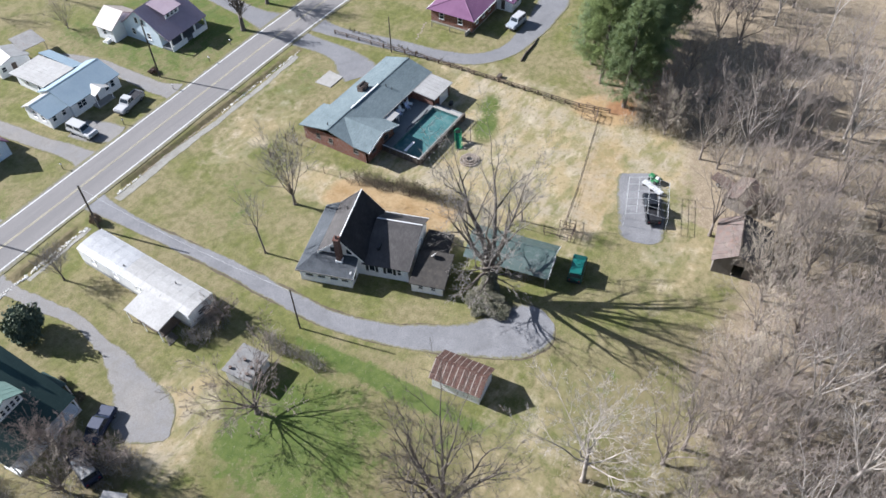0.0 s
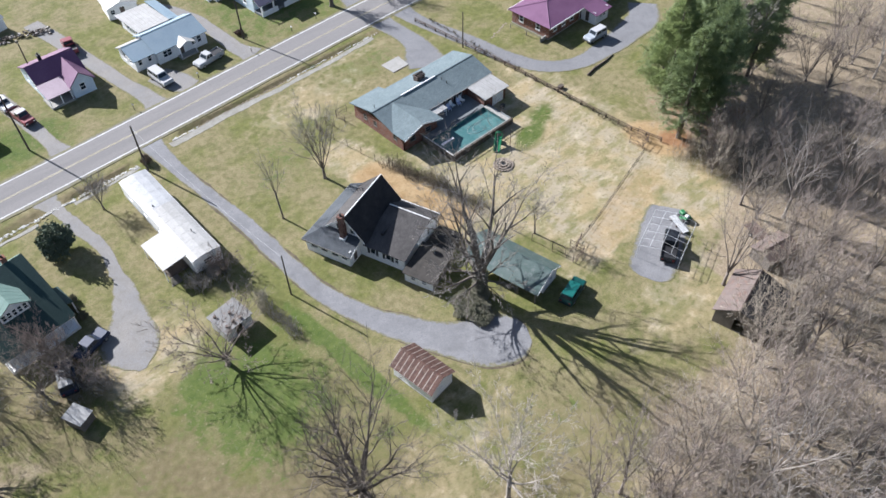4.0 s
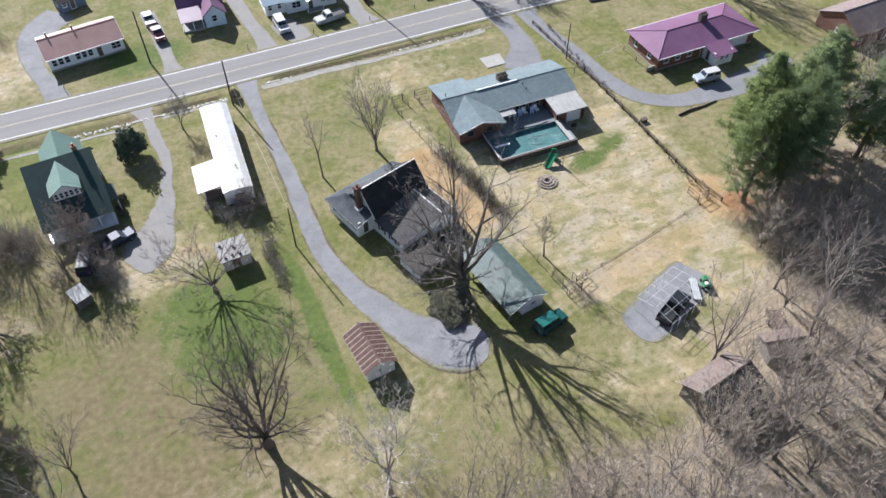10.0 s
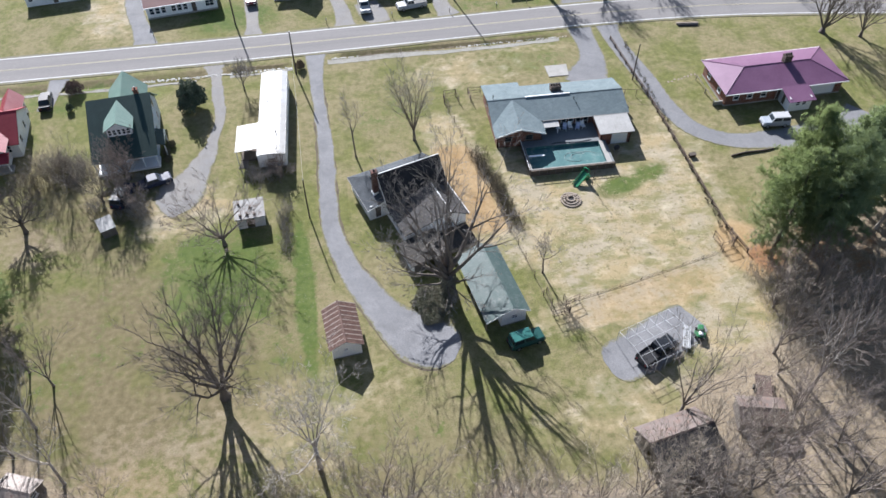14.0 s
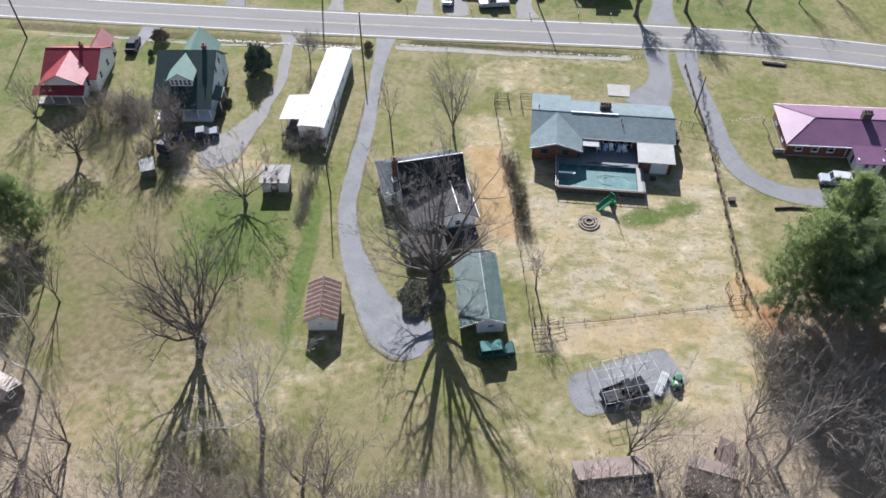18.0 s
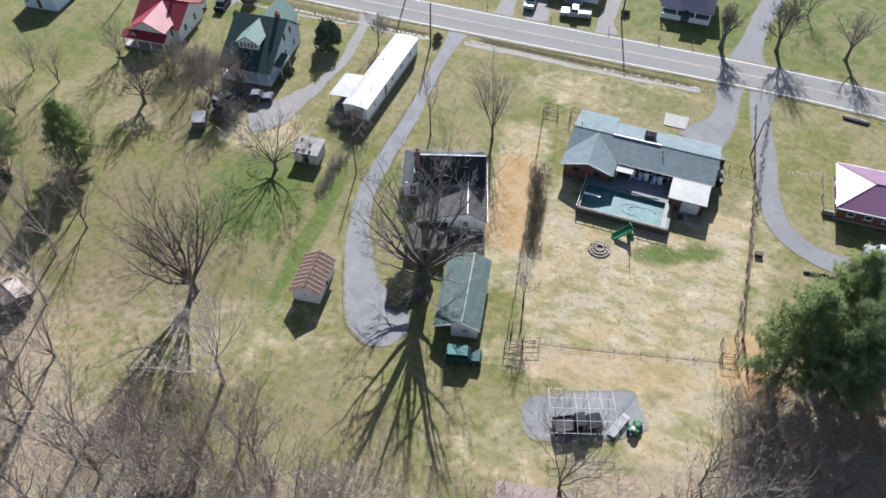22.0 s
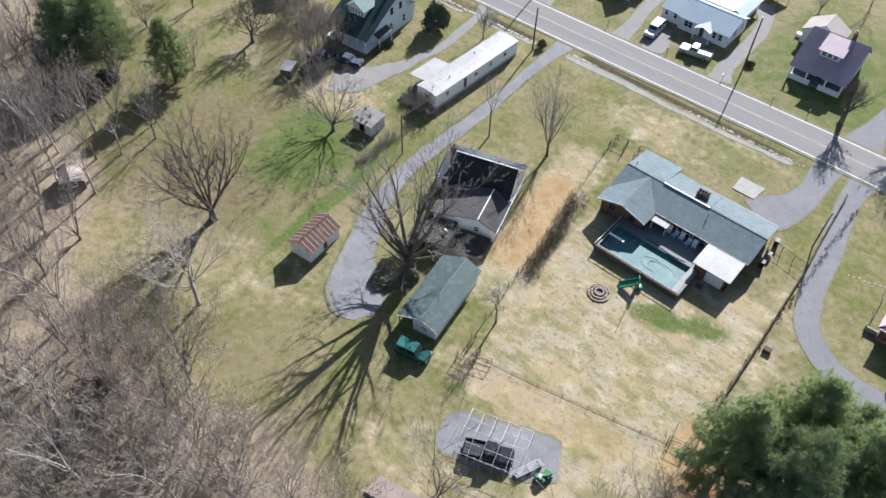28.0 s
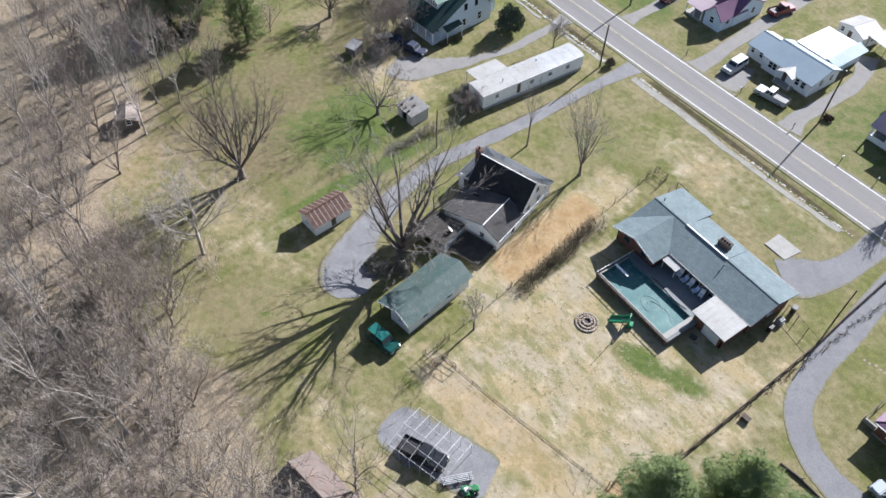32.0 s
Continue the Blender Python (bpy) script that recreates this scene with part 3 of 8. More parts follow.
    return tagged(new("ground", me), "dry late-winter lawn with bare soil and leaf litter", "ground", kind="structure")


build_ground()
BARN = (18.6, -30.6, 11.6)

ROAD_MID = [(-160, 47.5), (-95, 48.7), (-60, 48.9), (-38, 49.1), (-15, 49.5), (10, 50.2), (28, 50.7), (45, 50.6), (60, 49.6), (80, 47), (110, 42), (160, 31)]
road = strip("road", [(x, y, 3.95) for x, y in ROAD_MID], 0.06, ROAD_MAT, 2.0, 0.12, cross=4)
tagged(road, "two-lane grey asphalt road with worn lines", "road")


def offset_line(name, off, w, material, label):
    mid = catmull([(x, y, 0) for x, y in ROAD_MID], 4.0)
    rows = []
    for i, p in enumerate(mid):
        d = mid[min(i + 1, len(mid) - 1)] - mid[max(i - 1, 0)]
        s = Vector((-d.y, d.x)).normalized()
        rows.append((p.x + s.x * off, p.y + s.y * off, w))
    strip(name, rows[::2] + rows[-1:], 0.072, material, 2.0, 0.01, road, label, 1, 0.01)


offset_line("edge_line", 3.25, 0.1, LINE_WHITE, "white edge line")
offset_line("edge_line", -3.25, 0.1, LINE_WHITE, "white edge line")
offset_line("centre_line", 0.11, 0.05, LINE_YELLOW, "yellow centre line")
offset_line("centre_line", -0.11, 0.05, LINE_YELLOW, "yellow centre line")

DRIVE = [(-15.0, 46.2, 1.9), (-15.1, 42.5, 1.35), (-15.1, 36, 1.05), (-14.6, 26, 1.15), (-14.4, 16, 1.25), (-14.3, 7, 1.25), (-12.9, 0.5, 1.45), (-10.3, -5.5, 1.9), (-7.6, -10, 2.6), (-5.2, -12.6, 3.6), (-3.0, -14.2, 3.5), (-1.6, -15.0, 2.5), (-0.9, -15.4, 1.2)]
drive = strip("driveway", DRIVE, 0.03, GRAVEL, 0.5, 0.16, cross=8)
# thin dark brown rim that shows just outside the gravel
DARK_EDGE = surface("dark_brown_edge", (0.06, 0.05, 0.036), (0.12, 0.098, 0.066), 0.95, 1.0, 6.0, 0.3)
tagged(strip("verge", [(x, y, w + 0.08) for x, y, w in DRIVE[2:]], 0.014, DARK_EDGE, 0.4, 0.17), "dark brown edge beside the gravel", "verge")
tagged(drive, "pale gravel driveway curving to a parking bay", "driveway")
tagged(strip("driveway", [(29.6, 47.5, 2.3), (29.8, 42, 1.9), (29.3, 37, 2.3), (27.6, 33.4, 3.3), (26.3, 31.2, 3.0)], 0.035, ASPHALT, 0.8, 0.1, cross=8), "grey asphalt driveway beside the brick house", "driveway")
tagged(strip("driveway", [(34.6, 47.3, 2.2), (34.6, 42, 1.6), (36.2, 32, 1.7), (37.3, 24, 1.7), (39.4, 18.3, 1.7), (44, 14.9, 1.6), (50, 14.2, 2.0), (57, 14.6, 2.6), (62, 15.5, 2.8), (66, 18.5, 2.6)], 0.035, ASPHALT, 0.8, 0.1, cross=8), "grey asphalt driveway curving past the purple-roofed house", "driveway")
tagged(strip("driveway", [(-31.2, 46, 1.9), (-31.0, 41, 1.2), (-29.9, 33, 0.95), (-30.6, 25, 1.1), (-32.4, 19.5, 2.3), (-34.2, 16.2, 3.3), (-35.0, 13.4, 2.6), (-35.4, 11.2, 0.5)], 0.03, MUD_GRAVEL, 0.7, 0.4, cross=8), "muddy gravel driveway between mobile home and green house", "driveway")
tagged(strip("gravel_pad", [(15.3, -19.9, 1.2), (15.9, -19.7, 2.5), (18.0, -18.9, 3.05), (22.3, -17.1, 3.1), (26.0, -15.5, 3.0), (27.0, -15.2, 2.4), (27.4, -15.0, 1.4)], 0.03, GRAVEL, 0.5, 0.28, cross=8), "rectangular pale gravel parking pad", "gravel pad")
tagged(strip("driveway", [(-9.8, 52.5, 2.2), (-10.0, 57, 1.5), (-11.2, 66, 1.4), (-12.3, 76, 1.5), (-14, 90, 1.6)], 0.035, MUD_GRAVEL, 0.8, 0.15, cross=8), "gravel driveway between two houses", "driveway")
tagged(strip("driveway", [(-25.4, 52.6, 1.9), (-25.6, 57, 1.2), (-26.3, 66, 1.3), (-27.0, 73, 1.4)], 0.035, MUD_GRAVEL, 0.8, 0.15, cross=8), "short gravel driveway with parked cars", "driveway")
tagged(strip("driveway", [(-43.2, 52.4, 2.2), (-44.6, 58, 1.6), (-46.6, 66, 1.8), (-45.4, 74, 3.2), (-41, 79, 3.6)], 0.035, GRAVEL, 0.8, 0.2, cross=8), "pale gravel driveway beside the red-roofed house", "driveway")
tagged(strip("driveway", [(8.4, 54.0, 2.2), (7.4, 58, 1.5), (7.5, 66, 1.3), (6.6, 74, 1.5), (3.5, 79.5, 2.2)], 0.035, MUD_GRAVEL, 0.8, 0.2, cross=8), "dirt and gravel driveway round the blue-roofed house", "driveway")
tagged(strip("driveway", [(-3.5, 53.6, 2.0), (-4.8, 57, 2.6), (-5.8, 60.5, 2.2)], 0.035, MUD_GRAVEL, 0.8, 0.2, cross=8), "small gravel parking apron", "driveway")
tagged(strip("side_road", [(31.4, 54.2, 3.2), (31.7, 60, 1.9), (33.5, 72, 1.9), (38, 90, 1.9), (48, 120, 1.9)], 0.035, ASPHALT, 1.5, 0.12, cross=8), "narrow grey lane leaving the road", "lane")
tagged(strip("driveway", [(-55.6, 45.4, 1.8), (-56.0, 41.5, 1.2), (-56.6, 37, 1.3)], 0.03, GRAVEL, 0.8, 0.15, cross=8), "short gravel driveway with parked car", "driveway")
tagged(strip("gutter", [(-13.2, 43.2, 0.65), (-5, 43.5, 0.75), (5, 43.35, 0.6), (15, 43.45, 0.55), (25.5, 43.9, 0.5)], 0.02, CONCRETE_GRIT, 0.6, 0.2, cross=4), "pale concrete gutter strip along the lawn", "gutter")
tagged(strip("gutter", [(-28.8, 41.6, 0.35), (-24, 41.7, 0.4), (-18.8, 42.2, 0.4)], 0.02, CONCRETE_GRIT, 0.6, 0.2, cross=4), "pale concrete gutter strip along the lawn", "gutter")
tagged(strip("gutter", [(-72, 41.0, 0.25), (-58, 41.2, 0.3), (-48, 41.0, 0.4), (-40, 41.2, 0.35), (-34, 41.2, 0.3)], 0.02, CONCRETE_GRIT, 0.6, 0.2, cross=4), "broken pale stones along the ditch", "gutter")
slab = Shape().prism([(21.4, 33.8), (24.6, 33.8), (24.9, 36.7), (21.3, 36.7)], -0.05, 0.1)
tagged(part("concrete_pad", slab, CONCRETE), "bare concrete pad in the front lawn", "concrete pad", kind="structure")

tagged(strip("garden_path", [(15.8, 30.3, 0.45), (20, 30.2, 0.45), (24.6, 30.2, 0.5)], 0.02, CONCRETE_GRIT, 0.7, 0.06, cross=3), "narrow pale concrete path behind the brick house", "path")


# ---- building helpers ----
def wall_frame(a, b):
    a, b = Vector((*a, 0)), Vector((*b, 0))
    d = (b - a).normalized()
    m = Matrix(((d.x, -d.y, 0, a.x), (d.y, d.x, 0, a.y), (0, 0, 1, 0), (0, 0, 0, 1)))
    return m, (b - a).length


def wall(house, a, b, h, material, openings=(), gable=None, thick=0.18, z0=0.0, name="wall", trim=None, label=""):
    """A wall from a to b (outside to the right of the way), with real openings: start, sill, width, height, kind."""
    m, length = wall_frame(a, b)
    s = Shape()
    us = sorted({0.0, length, *[round(o[0], 4) for o in openings], *[round(o[0] + o[2], 4) for o in openings]})
    zs = sorted({z0, h, *[round(o[1], 4) for o in openings], *[round(o[1] + o[3], 4) for o in openings]})
    nu, nz = len(us), len(zs)
    for y in (0.0, thick):
        s.v += [tuple(m @ Vector((u, y, z))) for z in zs for u in us]
    back = nu * nz

    def solid(i, j):
        if not (0 <= i < nu - 1 and 0 <= j < nz - 1):
            return False
        cu, cz = (us[i] + us[i + 1]) / 2, (zs[j] + zs[j + 1]) / 2
        return not any(o[0] < cu < o[0] + o[2] and o[1] < cz < o[1] + o[3] for o in openings)

    for j in range(nz - 1):
        for i in range(nu - 1):
            if not solid(i, j):
                continue
            a_, b_, c_, d_ = j * nu + i, j * nu + i + 1, (j + 1) * nu + i + 1, (j + 1) * nu + i
            s.f += [(a_, b_, c_, d_), (d_ + back, c_ + back, b_ + back, a_ + back)]
            for ok, p, q in ((solid(i, j - 1), a_, b_), (solid(i + 1, j), b_, c_), (solid(i, j + 1), c_, d_), (solid(i - 1, j), d_, a_)):
                if not ok and not (gable and j == nz - 2 and p == c_):
                    s.f.append((q, p, p + back, q + back))
    if gable:
        u, z = gable
        k = len(s.v)
        s.v += [tuple(m @ Vector((u, y, z))) for y in (0.0, thick)]
        row = [(nz - 1) * nu + i for i in range(nu)]
        s.f += [tuple(row) + (k,), tuple(x + back for x in row[::-1]) + (k + 1,), (row[0] + back, row[0], k, k + 1), (row[-1], row[-1] + back, k + 1, k)]
    part(name, s, material, house, label)
    for u, z, w, hh, kind in openings:
        f = Shape()
        b = 0.07
        for y in (-0.03, 0.08):
            for i in (0, b):
                f.v += [tuple(m @ Vector(p)) for p in ((u + i, y, z + i), (u + w - i, y, z + i), (u + w - i, y, z + hh - i), (u + i, y, z + hh - i))]
        for i in range(4):
            j = (i + 1) % 4
            f.f += [(i, j, 4 + j, 4 + i), (8 + i, 12 + i, 12 + j, 8 + j), (i, 8 + i, 8 + j, j), (4 + i, 4 + j, 12 + j, 12 + i)]
        if kind == "window":
            win = part("window", f, trim or WHITE_PAINT, house)
            part("meeting_rail", Shape().box(u + b, -0.01, z + hh / 2 - 0.025, u + w - b, 0.044, z + hh / 2 + 0.025, m), trim or WHITE_PAINT, win)
            if w > 1.3:
                part("mullion", Shape().box(u + w / 2 - 0.04, -0.014, z + b, u + w / 2 + 0.04, 0.042, z + hh - b, m), trim or WHITE_PAINT, win)
            part("pane", Shape().box(u + b, 0.045, z + b, u + w - b, 0.06, z + hh - b, m), GLASS, win)
            part("sill", Shape().box(u - 0.05, -0.09, z - 0.07, u + w + 0.05, -0.031, z - 0.01, m), trim or WHITE_PAINT, win)
        elif kind == "shutter":
            win = part("window", f, trim or WHITE_PAINT, house)
            part("pane", Shape().box(u + b, 0.045, z + b, u + w - b, 0.06, z + hh - b, m), GLASS, win)
            for x in (u - 0.38, u + w + 0.03):
                part("shutter", Shape().box(x, -0.05, z, x + 0.35, -0.004, z + hh, m), DARK_METAL, win)
        elif kind == "door":
            door = part("door", f, trim or WHITE_PAINT, house)
            part("leaf", Shape().box(u + b, 0.03, z + b, u + w - b, 0.075, z + hh - b, m), DECK_WOOD, door)
        elif kind == "garage":
            door = part("garage_door", f, trim or WHITE_PAINT, house)
            for k in range(4):
                z0_, z1_ = z + b + k * (hh - 2 * b) / 4, z + b + (k + 1) * (hh - 2 * b) / 4 - 0.02
                part("panel", Shape().box(u + b, 0.03, z0_, u + w - b, 0.07, z1_, m), WHITE_PAINT, door)
        elif kind == "open":
            part("opening_frame", f, trim or OLD_WOOD, house)


def slope(house, pts, material, thick=0.12, rib=0.0, rib_mat=None, name="roof_slope", label="", rib_h=0.014, rib_w=0.04):
    """A roof slope. pts: eave start, eave end, top end, top start, counter-clockwise from above. Ribs run up the slope."""
    ob = part(name, Shape().plate(pts, thick), material, house, label)
    if rib:
        e0, e1, t1, t0 = [Vector(p) for p in pts[:4]]
        n = (e1 - e0).cross(t0 - e0).normalized()
        count = max(2, int((e1 - e0).length / rib))
        for i in range(count + 1):
            k = min(max(i / count, 0.005), 0.995)
            a = e0.lerp(e1, k)
            b = t0.lerp(t1, k)
            across = (e1 - e0).normalized() * rib_w / 2
            up = n * rib_h
            p = [a - across, a + across, b + across, b - across]
            s = Shape().add(p + [q + up for q in p], [(4, 5, 6, 7), (0, 1, 5, 4), (1, 2, 6, 5), (2, 3, 7, 6), (3, 0, 4, 7)])
            part("rib", s, rib_mat or material, ob)
    return ob


def gable_roof(house, x0, x1, y0, y1, eave, top, material, axis_="x", ridge=None, over=0.35, rake=0.3, thick=0.12, rib=0.0, rib_mat=None, cap=None, north=None, fascia=None):
    """Two slopes over the walls x0..x1, y0..y1; the ridge runs along axis_ at ridge (default: the middle)."""
    def P(u, v, z):
        return (u, v, z) if axis_ == "x" else (-v, u, z)
    if axis_ == "y":
        x0, x1, y0, y1 = y0, y1, -x1, -x0
        ridge = -ridge if ridge is not None else None
    r = (y0 + y1) / 2 if ridge is None else ridge
    ks, kn = (top - eave) / (r - y0), (top - eave) / (y1 - r)
    a, b = x0 - rake, x1 + rake
    ys, yn = y0 - over, y1 + over
    zs, zn = eave - ks * over + thick, eave - kn * over + thick
    t = top + thick
    slope(house, [P(a, ys, zs), P(b, ys, zs), P(b, r, t), P(a, r, t)], material, thick, rib, rib_mat)
    slope(house, [P(b, yn, zn), P(a, yn, zn), P(a, r, t), P(b, r, t)], north or material, thick, rib, rib_mat)
    c = Shape()
    c.plate([P(a, r - 0.16, t - ks * 0.16 + 0.03), P(b, r - 0.16, t - ks * 0.16 + 0.03), P(b, r, t + 0.045), P(a, r, t + 0.045)], 0.028)
    c.plate([P(b, r + 0.16, t - kn * 0.16 + 0.03), P(a, r + 0.16, t - kn * 0.16 + 0.03), P(a, r, t + 0.045), P(b, r, t + 0.045)], 0.028)
    part("ridge_cap", c, cap or material, house)
    if fascia:
        for y, z, e in ((ys, zs, -1), (yn, zn, 1)):
            f = Shape()
            q0, q1 = sorted((y, y + e * 0.09))
            A, B = P(a, q0, z - thick - 0.06), P(b, q1, z - 0.02)
            f.box(min(A[0], B[0]), min(A[1], B[1]), A[2], max(A[0], B[0]), max(A[1], B[1]), B[2])
            part("gutter", f, fascia, house)
        for x in (a, b):
            for yy, zz in ((ys, zs), (yn, zn)):
                f = Shape()
                p = [P(x - 0.025, yy, zz - thick - 0.03), P(x + 0.025, yy, zz - thick - 0.03), P(x + 0.025, r, t - thick - 0.03), P(x - 0.025, r, t - thick - 0.03)]
                f.add(p + [(q[0], q[1], q[2] + thick + 0.045) for q in p], [(0, 1, 2, 3), (4, 7, 6, 5), (0, 4, 5, 1), (1, 5, 6, 2), (2, 6, 7, 3), (3, 7, 4, 0)])
                part("barge_board", f, fascia, house)


def shell(house, x0, x1, y0, y1, h, material, axis_="x", top=None, ridge=None, s=(), e=(), n=(), w=(), foundation=0.0, trim=None):
    """Four walls; gables on the ends of the ridge."""
    if top and axis_ == "x":
        r = (y0 + y1) / 2 if ridge is None else ridge
        ge, gw, gs, gn = (r - y0, top), (y1 - r, top), None, None
    elif top:
        r = (x0 + x1) / 2 if ridge is None else ridge
        ge, gw, gs, gn = None, None, (r - x0, top), (x1 - r, top)
    else:
        ge = gw = gs = gn = None
    t = 0.18
    wall(house, (x0, y0), (x1, y0), h, material, s, gs, trim=trim)
    wall(house, (x1, y0 + t), (x1, y1 - t), h, material, e, (ge[0] - t, ge[1]) if ge else None, trim=trim)
    wall(house, (x1, y1), (x0, y1), h, material, n, gn, trim=trim)
    wall(house, (x0, y1 - t), (x0, y0 + t), h, material, w, (gw[0] - t, gw[1]) if gw else None, trim=trim)
    if foundation:
        f = Shape()
        for q in ((x0 - 0.04, y0 - 0.04, x1 + 0.04, y0), (x0 - 0.04, y1, x1 + 0.04, y1 + 0.04), (x0 - 0.04, y0, x0, y1), (x1, y0, x1 + 0.04, y1)):
            f.box(q[0], q[1], 0, q[2], q[3], foundation)
        part("foundation", f, CONCRETE, house)


def chimney(house, x, y, sx, sy, z0, z1, material, pots=1):
    c = part("chimney", Shape().box(x - sx / 2, y - sy / 2, z0, x + sx / 2, y + sy / 2, z1).box(x - sx / 2 - 0.06, y - sy / 2 - 0.06, z1, x + sx / 2 + 0.06, y + sy / 2 + 0.06, z1 + 0.14), material, house)
    for i in range(pots):
        px = x + (i - (pots - 1) / 2) * sx / max(pots, 1)
        part("chimney_pot", Shape().tube([(px, y, z1 + 0.14), (px, y, z1 + 0.5)], [0.14, 0.11], 8), DARK_METAL, c)


def posts(house, spots, z0, z1, r, material, name="post"):
    for x, y in spots:
        part(name, box(x - r, y - r, z0, x + r, y + r, z1), material, house)


def vent(house, x, y, z, r=0.06, h=0.35):
    part("vent_pipe", Shape().tube([(x, y, z - 0.3), (x, y, z + h)], r, 8), DARK_METAL, house)




def win(u, z=0.95, w=0.95, h=1.2):
    return (u, z, w, h, "window")


SOOT_BRICK = brick_mat("soot_dark_brick", (0.05, 0.04, 0.035), (0.08, 0.06, 0.05))


# ---- brick ranch house with raised pool terrace ----
def brick_house():
    H = thing("brick_house", pose(0, 0, 0), "low red brick ranch house with grey-green shingle roof", "house")
    e, t = 2.5, 3.55
    wall(H, (17.0, 20.9), (29.4, 20.9), e, RED_BRICK, [(1.2, 0.3, 1.0, 1.9, "door"), win(2.9, 0.6, 0.8, 1.5), win(4.0, 0.6, 0.8, 1.5), win(5.1, 0.6, 0.8, 1.5), win(6.2, 0.6, 0.8, 1.5)])
    wall(H, (29.4, 21.08), (29.4, 28.0), e, RED_BRICK, [win(3.2, 1.0)], (3.5, t))
    wall(H, (29.4, 28.2), (15.2, 28.2), e, RED_BRICK, [win(1.5, 0.9, 1.6), win(4.8, 0.9, 1.6), (7.6, 0.1, 1.0, 2.05, "door"), win(10.6, 0.9, 1.8)])
    wall(H, (15.2, 29.4), (10.0, 29.4), e, RED_BRICK, [win(1.0, 0.9, 1.4), win(3.3, 0.9, 1.2)])
    wall(H, (10.0, 29.22), (10.0, 18.3), e, RED_BRICK, [win(2.0, 1.0, 0.8, 0.9), win(4.2, 1.0, 0.8, 0.9), win(8.6, 1.0, 0.9, 0.9)], trim=OLD_WOOD)
    wall(H, (10.0, 18.3), (16.4, 18.3), e, RED_BRICK, [win(1.1, 1.0, 1.1, 0.9), win(4.1, 1.0, 1.1, 0.9)], (3.2, t - 0.2), trim=OLD_WOOD)
    wall(H, (16.4, 18.48), (16.4, 20.9), e, RED_BRICK)
    k = (t - e) / 4.0
    over, th = 0.4, 0.14
    # main roof: three runs along one ridge, the middle one with a raised white board along its top
    ridge = 24.6
    for x0, x1, yn, lift in ((9.6, 15.25, 29.9, 0.0), (15.25, 21.9, 28.75, 0.07), (21.9, 29.85, 28.75, 0.0)):
        zt = t + th + lift
        slope(H, [(x1, yn, e - 0.1 + th + lift), (x0, yn, e - 0.1 + th + lift), (x0, ridge, zt), (x1, ridge, zt)], SLATE_SHINGLE, th)
    slope(H, [(9.6, 20.3, e - 0.05 + th), (29.85, 20.3, e - 0.05 + th), (29.85, ridge, t + th), (9.6, ridge, t + th)], SLATE_SHINGLE, th)
    part("ridge_board", box(15.2, ridge - 0.12, t + th - 0.02, 21.9, ridge + 0.04, t + th + 0.13), WHITE_PAINT, H, "white ridge board")
    part("ridge_cap", box(21.9, ridge - 0.12, t + th - 0.03, 29.85, ridge + 0.12, t + th + 0.035, 0.02), SLATE_SHINGLE, H)
    part("ridge_cap", box(9.6, ridge - 0.12, t + th - 0.03, 15.2, ridge + 0.12, t + th + 0.035, 0.02), SLATE_SHINGLE, H)
    part("gutter", box(16.9, 20.18, e - 0.05, 29.8, 20.3, e + 0.08), GREY_TIN, H, "grey gutter")
    part("gutter", box(15.3, 28.75, e - 0.1, 29.8, 28.87, e + 0.03), GREY_TIN, H, "grey gutter")
    # wing gable towards the pool
    zt = t - 0.02 + th
    a, b, ye, yr = 9.55, 16.85, 17.55, 24.3
    lo = e - 0.12 + th
    slope(H, [(a, yr - 3.9, lo), (a, ye, lo), ((a + b) / 2, ye, zt), ((a + b) / 2, yr, zt)], SLATE_SHINGLE, th)
    slope(H, [(b, ye, lo), (b, yr - 3.9, lo), ((a + b) / 2, yr, zt), ((a + b) / 2, ye, zt)], SLATE_SHINGLE, th)
    part("barge_board", Shape().plate([(a, ye - 0.04, lo + 0.02), ((a + b) / 2, ye - 0.04, zt + 0.02), ((a + b) / 2, ye - 0.04, zt - 0.2), (a, ye - 0.04, lo - 0.18)], 0.035), WHITE_PAINT, H)
    part("barge_board", Shape().plate([((a + b) / 2, ye - 0.04, zt + 0.02), (b, ye - 0.04, lo + 0.02), (b, ye - 0.04, lo - 0.18), ((a + b) / 2, ye - 0.04, zt - 0.2)], 0.035), WHITE_PAINT, H)
    # white awning by the wing
    part("awning", Shape().plate([(16.95, 19.0, 2.3), (19.2, 19.0, 2.3), (19.2, 20.5, 2.45), (16.95, 20.5, 2.45)], 0.06), WHITE_ROOF, H, "white metal awning")
    posts(H, [(17.1, 19.15), (19.05, 19.15)], 0.91, 2.26, 0.04, WHITE_PAINT)
    chimney(H, 20.1, 26.1, 1.5, 0.95, 2.9, 4.05, SOOT_BRICK, 4)
    vent(H, 22.5, 22.6, 3.2)
    vent(H, 22.3, 23.5, 3.5)
    vent(H, 10.6, 25.2, 3.8)
    # flat-roofed garage room
    g = [(24.75, 20.85), (24.75, 16.75), (29.15, 16.75), (29.15, 20.85)]
    wall(H, g[0], g[1], 2.2, RED_BRICK)
    wall(H, g[1], g[2], 2.2, RED_BRICK, [(1.6, 0.05, 2.3, 1.9, "garage")])
    wall(H, g[2], g[3], 2.2, RED_BRICK)
    part("flat_roof", Shape().plate([(24.45, 16.35, 2.32), (29.5, 16.35, 2.32), (29.5, 21.2, 2.62), (24.45, 21.2, 2.62)], 0.14), WHITE_ROOF, H, "white flat metal roof")
    for i in range(7):
        x = 24.6 + i * 0.8
